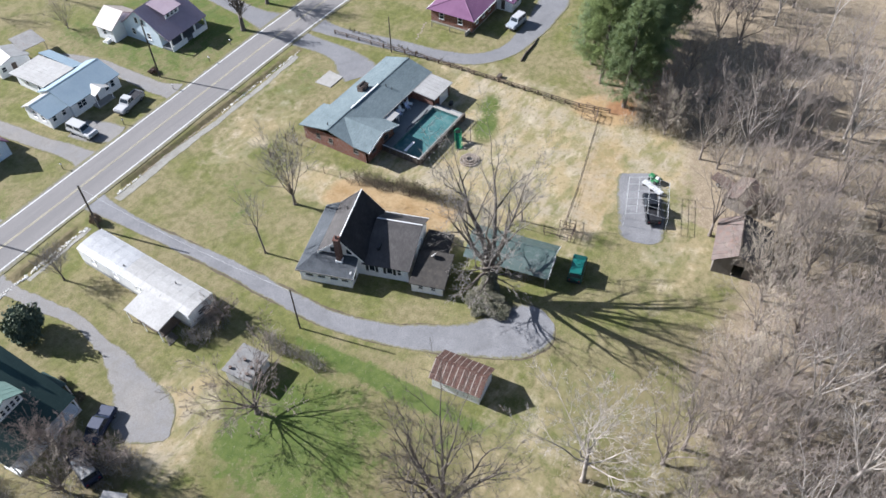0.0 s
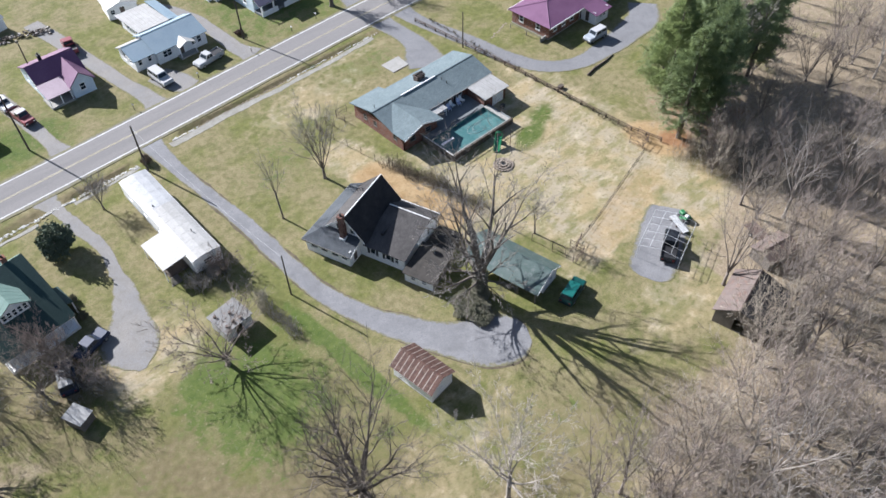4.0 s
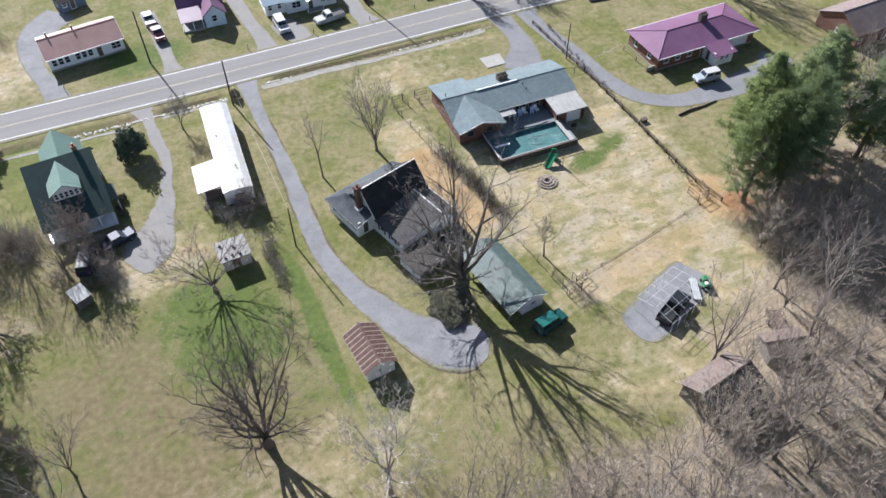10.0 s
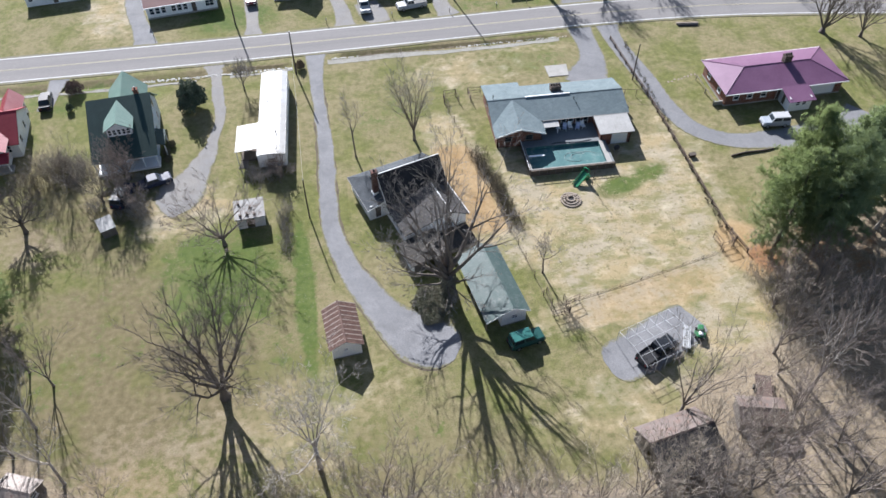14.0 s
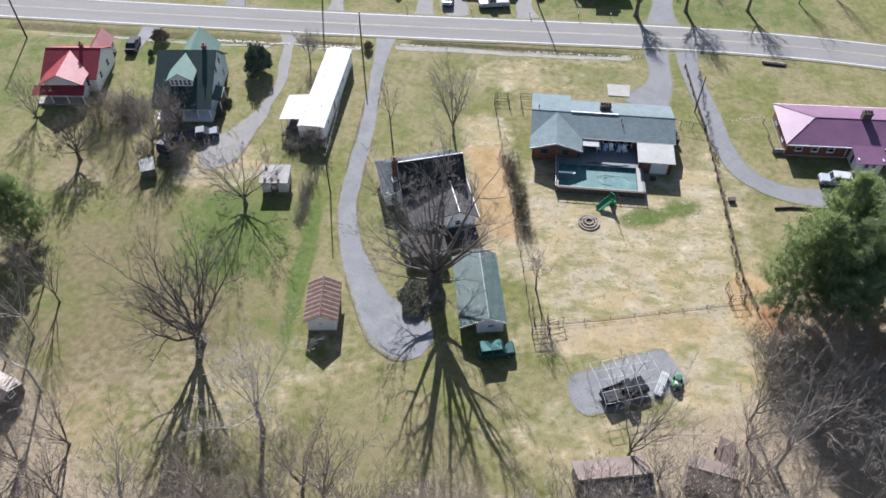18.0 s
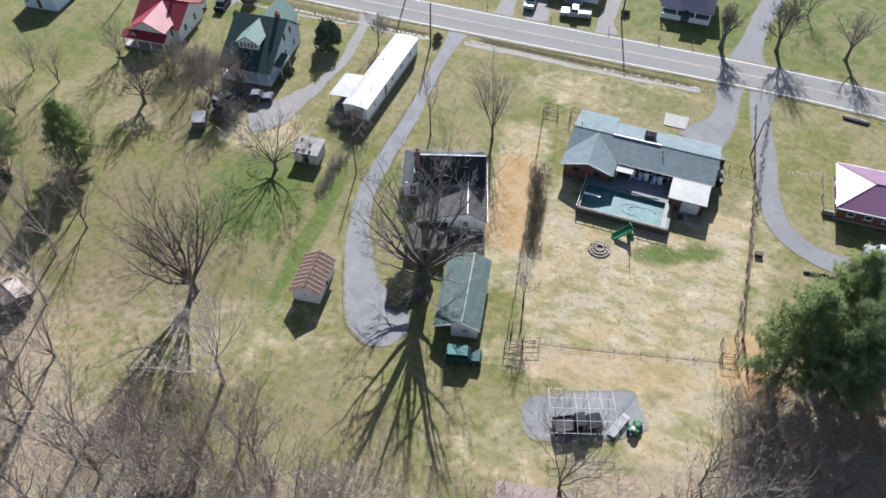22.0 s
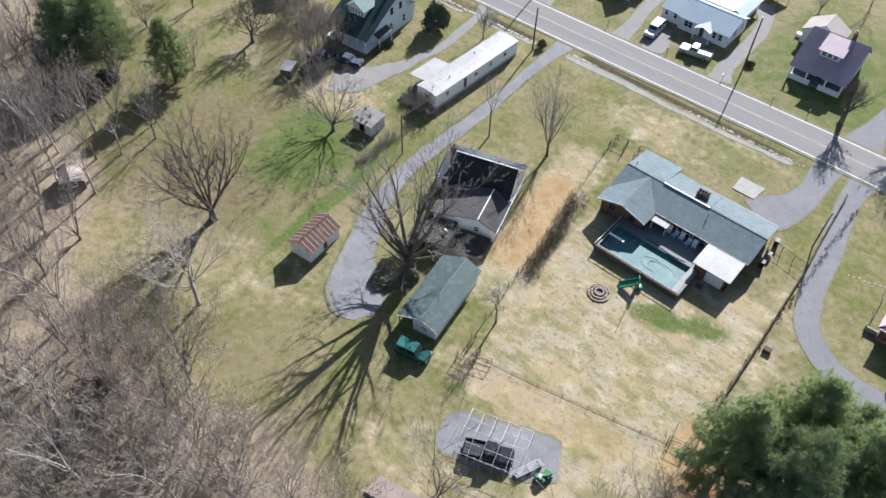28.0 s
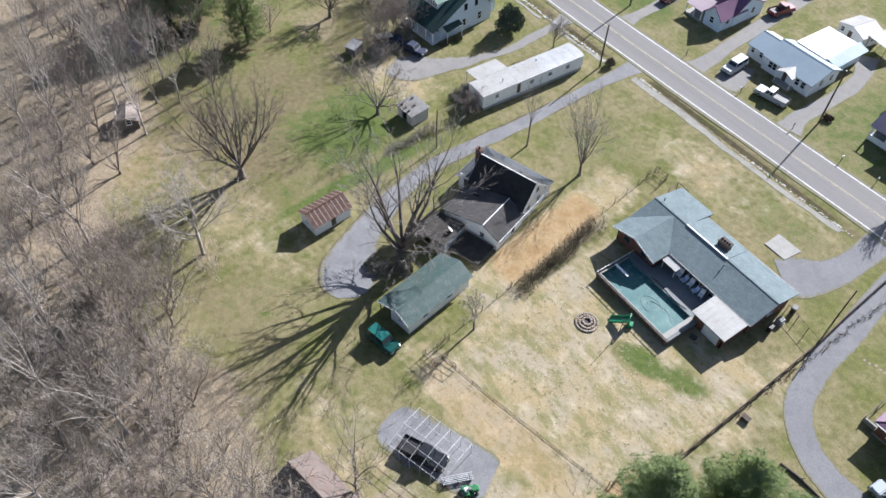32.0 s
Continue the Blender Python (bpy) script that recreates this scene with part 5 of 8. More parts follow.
# ---- green-roofed two storey house ----
def green_house():
    H = thing("farmhouse", pose(-42.3, 28.6, 0, 0, 0, 5.5), "tall pale-blue farmhouse with green metal roof", "house")
    x0, x1, y0, y1 = -4.1, 3.9, -5.6, 5.2
    top, eave = 6.6, 3.0
    wall(H, (x0, y0), (x1, y0), 2.6, BLUE_SIDING, [win(0.6), win(2.6), (4.4, 0.1, 1.0, 2.0, "door"), win(6.2)])
    wall(H, (x1, y1), (x0, y1), eave, BLUE_SIDING, [win(1.0), win(5.5)])
    for x, f in ((x1, 1), (x0, -1)):
        a, b = ((x, y0 + 0.18), (x, y1 - 0.18)) if f > 0 else ((x, y1 - 0.18), (x, y0 + 0.18))
        wall(H, a, b, 2.6, BLUE_SIDING, [win(1.2, 0.8, 0.9, 1.4), win(4.2, 0.8, 0.9, 1.4), win(7.6, 0.8, 0.9, 1.4)])
        s = Shape()
        p = [(x, y0 + 0.18, 2.6), (x, y1 - 0.18, 2.6), (x, y1 - 0.18, eave), (x, 1.0, top)]
        s.add(p + [(x - f * 0.18, y, z) for _, y, z in p], [(0, 1, 2, 3), (7, 6, 5, 4), (0, 4, 5, 1), (1, 5, 6, 2), (2, 6, 7, 3), (3, 7, 4, 0)])
        part("gable_wall", s, BLUE_SIDING, H)
        for y in (-1.0, 1.3):
            xa, xb = sorted((x, x + 0.05 * f))
            w = part("window", box(xa, y, 3.6, xb, y + 0.9, 5.0), WHITE_PAINT, H)
            part("pane", box(xb if f > 0 else xa - 0.012, y + 0.09, 3.69, xb + 0.012 if f > 0 else xa, y + 0.81, 4.91), GLASS, w)
    r = 1.0
    # south slope takes the green darkened for shade, the others the lit green
    slope(H, [(x0 - 0.4, y0 - 2.2, 2.45), (x1 + 0.4, y0 - 2.2, 2.45), (x1 + 0.4, r, top + 0.1), (x0 - 0.4, r, top + 0.1)], SHADED_GREEN_ROOF, 0.1, 0.6)
    slope(H, [(x1 + 0.4, y1 + 0.4, eave - 0.1), (x0 - 0.4, y1 + 0.4, eave - 0.1), (x0 - 0.4, r, top + 0.1), (x1 + 0.4, r, top + 0.1)], LIT_GREEN_ROOF, 0.1, 0.6)
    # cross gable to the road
    slope(H, [(-2.6, 7.6, 3.5), (-2.6, 1.6, 3.5), (0.2, 1.2, top - 0.1), (0.2, 7.6, top - 0.1)], LIT_GREEN_ROOF, 0.1, 0.6)
    slope(H, [(3.0, 1.6, 3.5), (3.0, 7.6, 3.5), (0.2, 7.6, top - 0.1), (0.2, 1.2, top - 0.1)], LIT_GREEN_ROOF, 0.1, 0.6)
    wall(H, (2.7, 7.2), (-2.3, 7.2), 3.4, BLUE_SIDING, [win(1.8, 0.9, 1.4)], (2.5, top - 0.3))
    wall(H, (2.7, y1), (2.7, 7.02), 3.4, BLUE_SIDING)
    wall(H, (-2.3, 7.02), (-2.3, y1), 3.4, BLUE_SIDING)
    # dormer
    wall(H, (-1.95, -4.4), (1.35, -4.4), 5.3, WHITE_SIDING, [(0.14 + 0.62 * i, 4.2, 0.52, 0.98, "window") for i in range(5)], (1.65, 6.35), z0=3.8)
    wall(H, (1.35, -4.22), (1.35, -2.0), 5.2, WHITE_SIDING, z0=4.0)
    wall(H, (-1.95, -2.0), (-1.95, -4.22), 5.2, WHITE_SIDING, z0=4.0)
    slope(H, [(-2.3, -1.2, 5.2), (-2.3, -4.8, 5.2), (-0.3, -4.8, 6.5), (-0.3, 0.8, 6.5)], LIT_GREEN_ROOF, 0.08, 0.6)
    slope(H, [(1.7, -4.8, 5.2), (1.7, -1.2, 5.2), (-0.3, 0.8, 6.5), (-0.3, -4.8, 6.5)], LIT_GREEN_ROOF, 0.08, 0.6)
    posts(H, [(x, y0 - 2.0) for x in (-4.2, -2.2, 0, 2.2, 4.0)], 0.4, 2.4, 0.07, WHITE_PAINT, "porch_post")
    part("porch_floor", box(x0 - 0.2, y0 - 2.1, 0.05, x1 + 0.2, y0 - 0.01, 0.4), WHITE_PAINT, H)
    part("porch_beam", box(x0 - 0.2, y0 - 2.08, 2.2, x1 + 0.2, y0 - 1.92, 2.36), WHITE_PAINT, H)
    part("side_porch", Shape().plate([(x1 + 1.3, -5.5, 2.15), (x1 + 1.3, -2.0, 2.15), (x1 + 0.02, -2.0, 2.6), (x1 + 0.02, -5.5, 2.6)], 0.08), SHADED_GREEN_ROOF, H)
    posts(H, [(x1 + 1.15, y) for y in (-5.3, -2.2)], 0, 2.1, 0.06, WHITE_PAINT, "porch_post")
    chimney(H, 2.4, 1.4, 0.6, 0.6, 5.8, 7.2, RED_BRICK, 1)


green_house()


def red_house():
    H = thing("red_roofed_house", pose(-61.6, 30.0, 0, 0, 0, 5.5), "white cottage with bright red metal roof and porch", "house")
    shell(H, -4.0, 4.0, -3.6, 4.6, 2.5, WHITE_SIDING, "x", 4.7, 0.9, s=[win(1.0), (3.4, 0.1, 1.0, 2.0, "door"), win(6.0)], e=[win(1.5), win(4.8)], w=[win(1.5), win(4.8)], n=[win(1.0), win(5.6)])
    gable_roof(H, -4.0, 4.0, -3.6, 4.6, 2.5, 4.7, RED_ROOF, "x", 0.9, rib=0.6)
    slope(H, [(-3.7, -0.3, 2.9), (-3.7, -6.0, 2.9), (-0.4, -6.0, 4.65), (-0.4, 0.6, 4.65)], RED_ROOF, 0.08, 0.6)
    slope(H, [(3.0, -6.0, 2.9), (3.0, -0.3, 2.9), (-0.4, 0.6, 4.65), (-0.4, -6.0, 4.65)], PINK_ROOF, 0.08, 0.6)
    wall(H, (-3.2, -5.5), (2.5, -5.5), 2.8, WHITE_SIDING, [win(0.9, 1.0), win(3.8, 1.0)], (2.8, 4.4), z0=0.3)
    wall(H, (2.5, -5.32), (2.5, -3.6), 2.8, WHITE_SIDING)
    wall(H, (-3.2, -3.6), (-3.2, -5.32), 2.8, WHITE_SIDING)
    slope(H, [(-4.6, -7.2, 1.95), (3.2, -7.2, 1.95), (3.2, -5.55, 2.55), (-4.6, -5.55, 2.55)], RED_ROOF, 0.08, 0.6)
    posts(H, [(x, -7.0) for x in (-4.3, -1.9, 0.5, 2.9)], 0.3, 1.92, 0.07, WHITE_PAINT, "porch_post")
    part("porch_floor", box(-4.5, -7.1, 0.02, 3.1, -5.51, 0.3), CONCRETE, H)
    chimney(H, 1.2, 1.2, 0.5, 0.5, 4.2, 5.3, RED_BRICK, 1)
    slope(H, [(0.6, 7.4, 2.5), (0.6, 2.2, 2.5), (2.2, 1.4, 4.3), (2.2, 7.4, 4.3)], RED_ROOF, 0.08, 0.6)
    slope(H, [(3.8, 2.2, 2.5), (3.8, 7.4, 2.5), (2.2, 7.4, 4.3), (2.2, 1.4, 4.3)], PINK_ROOF, 0.08, 0.6)
    wall(H, (3.5, 7.0), (0.9, 7.0), 2.4, WHITE_SIDING, [win(0.8)], (1.3, 4.0))


red_house()


def purple_ranch():
    H = thing("ranch_house", pose(55.0, 26.9, 0, 0, 0, 2.0), "long red brick ranch house with plum metal hip roof", "house")
    x0, x1, y0, y1, e, t = -9.4, 9.4, -4.0, 4.0, 2.5, 3.85
    shell(H, x0, x1, y0, y1, e, RED_BRICK, s=[win(1.2), win(3.4), win(5.6), (8.2, 0.1, 1.0, 2.0, "door"), win(11.0, 0.9, 1.6), (13.6, 0.05, 4.0, 2.1, "garage")], e=[win(2.0), win(5.0)], w=[win(1.4), win(5.0)], n=[win(2.0, 0.9, 1.6), win(6.0, 0.9, 1.6), win(11.0, 0.9, 1.6), win(15.0)], foundation=0.2)
    o, h = 0.55, 4.3
    a, b = (x0 + h - 0.3, 0, t), (x1 - h + 0.3, 0, t)
    A, B, C, D = (x0 - o, y0 - o, e), (x1 + o, y0 - o, e), (x1 + o, y1 + o, e), (x0 - o, y1 + o, e)
    slope(H, [A, B, b, a], PURPLE_ROOF, 0.1, 0.6)
    slope(H, [C, D, a, b], PURPLE_ROOF, 0.1, 0.6)
    part("hip_end", Shape().plate([D, A, a], 0.1), PURPLE_ROOF, H)
    part("hip_end", Shape().plate([B, C, b], 0.1), PURPLE_ROOF, H)
    for p, q in ((A, a), (D, a), (B, b), (C, b), (a, b)):
        part("hip_cap", Shape().tube([(p[0], p[1], p[2] + 0.02), (q[0], q[1], q[2] + 0.0)], 0.06, 8), PURPLE_ROOF, H)
    part("gutter", box(x0 - o, y0 - o - 0.1, e - 0.16, x1 + o, y0 - o, e - 0.02), WHITE_PAINT, H, "white gutter")
    part("gutter", box(x0 - o, y1 + o, e - 0.16, x1 + o, y1 + o + 0.1, e - 0.02), WHITE_PAINT, H, "white gutter")
    chimney(H, 1.6, 0.2, 1.2, 0.8, 3.5, 4.8, SOOT_BRICK, 3)
    # small white back porch
    wall(H, (-0.6, -7.0), (2.9, -7.0), 2.0, WHITE_SIDING, [win(1.0, 0.9, 0.7, 0.8), win(2.0, 0.9, 0.7, 0.8)])
    wall(H, (2.9, -6.82), (2.9, -4.0), 2.2, WHITE_SIDING)
    wall(H, (-0.6, -4.0), (-0.6, -6.82), 2.2, WHITE_SIDING, [(0.8, 0.1, 0.9, 1.9, "door")])
    slope(H, [(-1.0, -7.4, 1.98), (3.3, -7.4, 1.98), (3.3, -4.3, 2.62), (-1.0, -4.3, 2.62)], PURPLE_ROOF, 0.08, 0.6)
    part("cellar_wall", box(x0 - 1.5, -3.6, 0, x0 - 0.06, -3.4, 0.7), CONCRETE, H)
    part("patio_rail", Shape().tube([(x0 - 1.5, -3.5, 0.9), (x0 - 1.5, 3.0, 0.9)], 0.05, 6), OLD_WOOD, H)
    for y in (-3.5, -0.5, 3.0):
        part("rail_post", box(x0 - 1.55, y - 0.05, 0, x0 - 1.45, y + 0.05, 0.95), OLD_WOOD, H)


purple_ranch()


def blue_house():
    H = thing("blue_roofed_house", pose(0.3, 66.6, 0, 0, 0, 0.5), "white bungalow with light blue metal roof", "house")
    shell(H, -4.4, 4.6, -4.0, 2.9, 2.3, WHITE_SIDING, "x", 3.6, 0.0, s=[win(1.0, 0.8, 1.6), (3.9, 0.1, 0.9, 2.0, "door"), win(6.2, 0.8, 0.8), win(7.3, 0.8, 0.8)], e=[win(2.0), win(4.5)])
    gable_roof(H, -4.4, 4.6, -4.0, 2.9, 2.3, 3.6, BLUE_ROOF, "x", 0.0, rib=0.6)
    shell(H, -8.0, -4.42, -3.3, 2.2, 2.1, WHITE_SIDING, "x", 3.1, 0.0, s=[win(0.5, 0.9, 0.7), win(2.2, 0.9, 0.7)], w=[win(1.5), win(3.4)])
    gable_roof(H, -8.0, -4.5, -3.3, 2.2, 2.1, 3.1, BLUE_ROOF, "x", 0.0, rib=0.6, north=WHITE_ROOF)
    slope(H, [(-1.0, -3.2, 2.2), (-1.0, -5.4, 2.2), (0.5, -5.4, 2.8), (0.5, -3.0, 2.8)], WHITE_ROOF, 0.05, name="porch_roof")
    slope(H, [(2.0, -5.4, 2.2), (2.0, -3.2, 2.2), (0.5, -3.0, 2.8), (0.5, -5.4, 2.8)], WHITE_ROOF, 0.05, name="porch_roof")
    posts(H, [(-0.9, -5.2), (1.9, -5.2)], 0.2, 2.2, 0.05, WHITE_PAINT)
    part("porch_floor", box(-1.1, -5.4, 0, 2.1, -4.01, 0.2), CONCRETE, H)
    # rear flat white roof and the blue side wing
    wall(H, (-3.2, 10.6), (-3.2, 2.9), 2.2, WHITE_SIDING, [win(2.0), win(5.0)])
    wall(H, (3.4, 10.6), (-3.2, 10.6), 2.2, WHITE_SIDING)
    wall(H, (3.4, 2.9), (3.4, 10.4), 2.2, BLUE_SIDING, [win(1.5), win(4.6)])
    part("flat_roof", Shape().plate([(-3.8, 2.6, 2.75), (2.0, 2.6, 2.75), (2.0, 11.2, 2.35), (-3.8, 11.2, 2.35)], 0.12), WHITE_ROOF, H, "white flat metal roof")
    slope(H, [(4.0, 2.9, 2.2), (4.0, 11.2, 2.2), (2.02, 11.2, 2.75), (2.02, 2.9, 2.75)], BLUE_ROOF, 0.1, 0.6)
    for i in range(8):
        x = -3.5 + i * 0.75
        part("roof_seam", Shape().plate([(x, 2.7, 2.78), (x + 0.05, 2.7, 2.78), (x + 0.05, 11.15, 2.385), (x, 11.15, 2.385)], 0.03), WHITE_ROOF, H)


blue_house()


def mauve_house():
    H = thing("mauve_roofed_house", pose(19.9, 68.6, 0, 0, 0, 2.0), "white two-storey house with mauve metal roof and dormer", "house")
    x0, x1, y0, y1 = -4.1, 4.1, -3.6, 4.6
    shell(H, x0, x1, y0, y1, 2.7, BLUE_SIDING, "x", 6.0, 0.3, s=[win(0.8), (3.6, 0.1, 1.0, 2.0, "door"), win(6.0)], e=[win(1.5), win(5.0)], w=[win(1.5), win(5.0)], n=[win(1.0), win(5.5)])
    th = 0.1
    slope(H, [(x0 - 0.4, -6.2, 2.3), (x1 + 0.4, -6.2, 2.3), (x1 + 0.4, 0.3, 6.1), (x0 - 0.4, 0.3, 6.1)], MAUVE_ROOF, th, 0.6)
    slope(H, [(x1 + 0.4, 5.0, 2.5), (x0 - 0.4, 5.0, 2.5), (x0 - 0.4, 0.3, 6.1), (x1 + 0.4, 0.3, 6.1)], MAUVE_ROOF, th, 0.6)
    for x, f in ((x0, -1), (x1, 1)):
        for y in (-0.9, 0.5):
            xa, xb = sorted((x, x + 0.05 * f))
            w = part("window", box(xa, y, 3.4, xb, y + 0.8, 4.6), WHITE_PAINT, H)
            part("pane", box(xb if f > 0 else xa - 0.012, y + 0.08, 3.48, xb + 0.012 if f > 0 else xa, y + 0.72, 4.52), GLASS, w)
    wall(H, (-1.5, -3.3), (1.6, -3.3), 5.0, WHITE_SIDING, [(0.25, 4.05, 0.75, 0.8, "window"), (1.15, 4.05, 0.75, 0.8, "window"), (2.05, 4.05, 0.75, 0.8, "window")], z0=3.6)
    slope(H, [(-1.9, -3.8, 5.1), (2.0, -3.8, 5.1), (2.0, 0.1, 6.05), (-1.9, 0.1, 6.05)], MAUVE_ROOF, 0.1, 0.6, name="dormer_roof")
    posts(H, [(x, -6.0) for x in (-4.0, -1.5, 1.5, 4.0)], 0.5, 2.3, 0.12, WHITE_PAINT, "porch_post")
    part("porch_wall", box(-4.1, -6.1, 0.05, -0.7, -5.95, 0.95), WHITE_PAINT, H)
    part("porch_wall", box(0.7, -6.1, 0.05, 4.1, -5.95, 0.95), WHITE_PAINT, H)
    part("porch_floor", box(-4.1, -5.95, 0.05, 4.1, -3.61, 0.45), PATIO, H)
    # cream-roofed rear addition
    shell(H, -6.6, -0.5, 4.62, 8.6, 2.5, WHITE_SIDING, "y", 4.2, w=[win(1.2)], n=[win(1.5), win(4.0)])
    gable_roof(H, -6.6, -0.5, 4.7, 8.6, 2.5, 4.2, CREAM_ROOF, "y", rib=0.6)
    for i in range(4):
        part("step", box(-7.6, 5.6 + 0.0 * i, 0.02 + 0.15 * i, -6.75 - 0.0, 6.9 - 0.22 * i, 0.16 + 0.15 * i), WHITE_PAINT, H)
    chimney(H, 1.6, 1.0, 0.6, 0.6, 5.2, 6.9, RED_BRICK, 1)


mauve_house()


def plum_cottage():
    H = thing("plum_roofed_cottage", pose(-18.0, 68.4, 0, 0, 0, 0.0), "small white cottage with plum metal roof and dark porch", "house")
    shell(H, -3.6, 3.6, -1.4, 6.0, 2.4, BLUE_SIDING, "x", 4.4, 1.6, w=[win(1.5), win(4.4)], e=[win(4.2)], n=[win(1.2), win(4.5)])
    gable_roof(H, -3.6, 3.6, -1.4, 6.0, 2.4, 4.4, PURPLE_ROOF, "x", 1.6, rib=0.6)
    shell(H, 0.0, 3.5, -4.6, -1.42, 2.4, BLUE_SIDING, "y", 4.0, s=[win(1.2, 0.9, 0.9, 1.2)], e=[win(1.2)])
    gable_roof(H, 0.0, 3.5, -4.6, 1.4, 2.4, 4.0, PURPLE_ROOF, "y", rib=0.6)
    slope(H, [(-4.0, -5.0, 2.0), (-0.2, -5.0, 2.0), (-0.2, -1.5, 2.7), (-4.0, -1.5, 2.7)], MAUVE_ROOF, 0.08, 0.6, name="porch_roof")
    posts(H, [(-3.8, -4.8), (-2.0, -4.8), (-0.4, -4.8)], 0.3, 1.98, 0.06, WHITE_PAINT, "porch_post")
    part("porch_floor", box(-3.9, -4.9, 0, -0.1, -1.5, 0.3), CONCRETE, H)
    chimney(H, -1.0, 2.4, 0.5, 0.5, 3.6, 5.0, DARK_METAL, 1)


plum_cottage()


def red_brown_house():
    H = thing("bungalow", pose(-38.2, 65.2, 0, 0, 0, 9.0), "white bungalow with faded red roof beside gravel drive", "house")
    shell(H, -6.0, 6.0, -3.6, 3.6, 2.4, WHITE_SIDING, "x", 3.9, s=[win(0.5, 0.8, 0.8), win(1.5, 0.8, 0.8), win(2.5, 0.8, 0.8), win(4.2, 0.8, 0.8), win(5.2, 0.8, 0.8), win(6.2, 0.8, 0.8), (7.6, 0.1, 0.9, 2.0, "door"), win(10.0, 0.8, 1.5)], e=[win(2.5)], w=[win(2.5)], foundation=0.3)
    gable_roof(H, -6.0, 6.0, -3.6, 3.6, 2.4, 3.9, BRICKRED_ROOF, "x", rib=0.7, fascia=WHITE_PAINT)
    vent(H, -0.5, 0.6, 3.8, 0.14, 0.8)
    vent(H, -4.6, 0.6, 3.8, 0.14, 0.8)


red_brown_house()


def plain_cottage(name, m, label, a, b, h, top, roof, walls=WHITE_SIDING, axis_="x", rib=0.6, cat="shed"):
    H = thing(name, m, label, cat)
    shell(H, -a, a, -b, b, h, walls, axis_, top, s=[(a - 0.5, 0.05, 0.95, 1.9, "door")] + ([win(0.5, 0.9, 0.8, 0.9)] if a > 2 else []), e=[win(b - 0.4, 0.9, 0.8, 0.9)], w=[win(b - 0.4, 0.9, 0.8, 0.9)])
    gable_roof(H, -a, a, -b, b, h, top, roof, axis_, over=0.25, rake=0.2, thick=0.06, rib=rib)
    return H


plain_cottage("shed", pose(-0.6, 82.6, 0, 0, 0, -10), "white metal-roofed shed behind the bungalow", 2.6, 2.2, 2.1, 2.9, WHITE_ROOF, axis_="y")
plain_cottage("shed", pose(-39.2, 81.0, 0, 0, 0, 20), "dark blue garden shed with grey roof", 2.3, 1.5, 1.9, 2.6, BROWN_SHINGLE, paint("slate_blue_paint", (0.08, 0.11, 0.18), 0.6), rib=0.0)
plain_cottage("house", pose(-61, 72.5, 0, 0, 0, 8), "white house with dark roof beside bare soil", 5.0, 3.6, 2.5, 4.3, BLACK_AND_SHADE_SHINGLE, rib=0.0, cat="house")
plain_cottage("house", pose(-86, 31, 0, 0, 0, 5), "pale house with white walls on the lawn", 3.2, 4.2, 2.6, 4.2, BLACK_AND_SHADE_SHINGLE, BLUE_SIDING, "y", rib=0.0, cat="house")
plain_cottage("house", pose(84.5, 19.5, 0, 0, 0, 4), "brick house with faded pinkish-brown shingle roof", 6.5, 4.2, 2.6, 4.6, TAN_SHINGLE, RED_BRICK, "x", rib=0.0, cat="house")
plain_cottage("shed", pose(-20.5, 93, 0, 0, 0, 15), "grey shed behind the plum-roofed cottage", 2.6, 2.0, 2.1, 3.0, GREY_ROOF, cat="shed")
plain_cottage("shed", pose(-60.4, -19.3, 0, 0, 0, 30), "weathered hut with pale tin roof among trees", 1.5, 1.3, 1.8, 2.4, RUST_PALE, OLD_WOOD)
plain_cottage("shed", pose(-46.2, -26.2, 0, 0, 0, -20), "tumbledown hut with pale patched tin roof", 1.8, 1.5, 1.5, 2.1, RUST_PALE, OLD_WOOD)
B = thing("barn", pose(BARN[0], BARN[1], 0, 0, 0, BARN[2]), "old timber barn with rusty brown and black roof", "barn")
shell(B, -2.8, 3.9, -3.6, 2.4, 2.3, OLD_WOOD, "x", 3.8, 0.0, s=[(2.4, 0.05, 2.0, 2.1, "open")], w=[(2.0, 0.05, 1.4, 2.0, "open")], e=[(2.4, 1.2, 0.8, 0.8, "open")])
# black sheets on the south slope, rusty brown on the north
gable_roof(B, -2.8, 3.9, -3.6, 2.4, 2.3, 3.8, BLACK_ROOF, "x", 0.0, over=0.35, rake=0.25, thick=0.06, rib=0.8, north=BARN_ROOF, cap=BARN_ROOF)
B = thing("shed", pose(29.0, -28.4, 0, 0, 0, -12), "small dark shed beside scrap trailer", "shed")
shell(B, -2.3, 2.3, -1.5, 1.5, 1.7, OLD_WOOD, "x", 2.3, 0.0, s=[(1.8, 0.05, 0.95, 1.5, "open")])
gable_roof(B, -2.3, 2.3, -1.5, 1.5, 1.7, 2.3, BARN_ROOF, "x", over=0.25, rake=0.2, thick=0.06, rib=0.6)


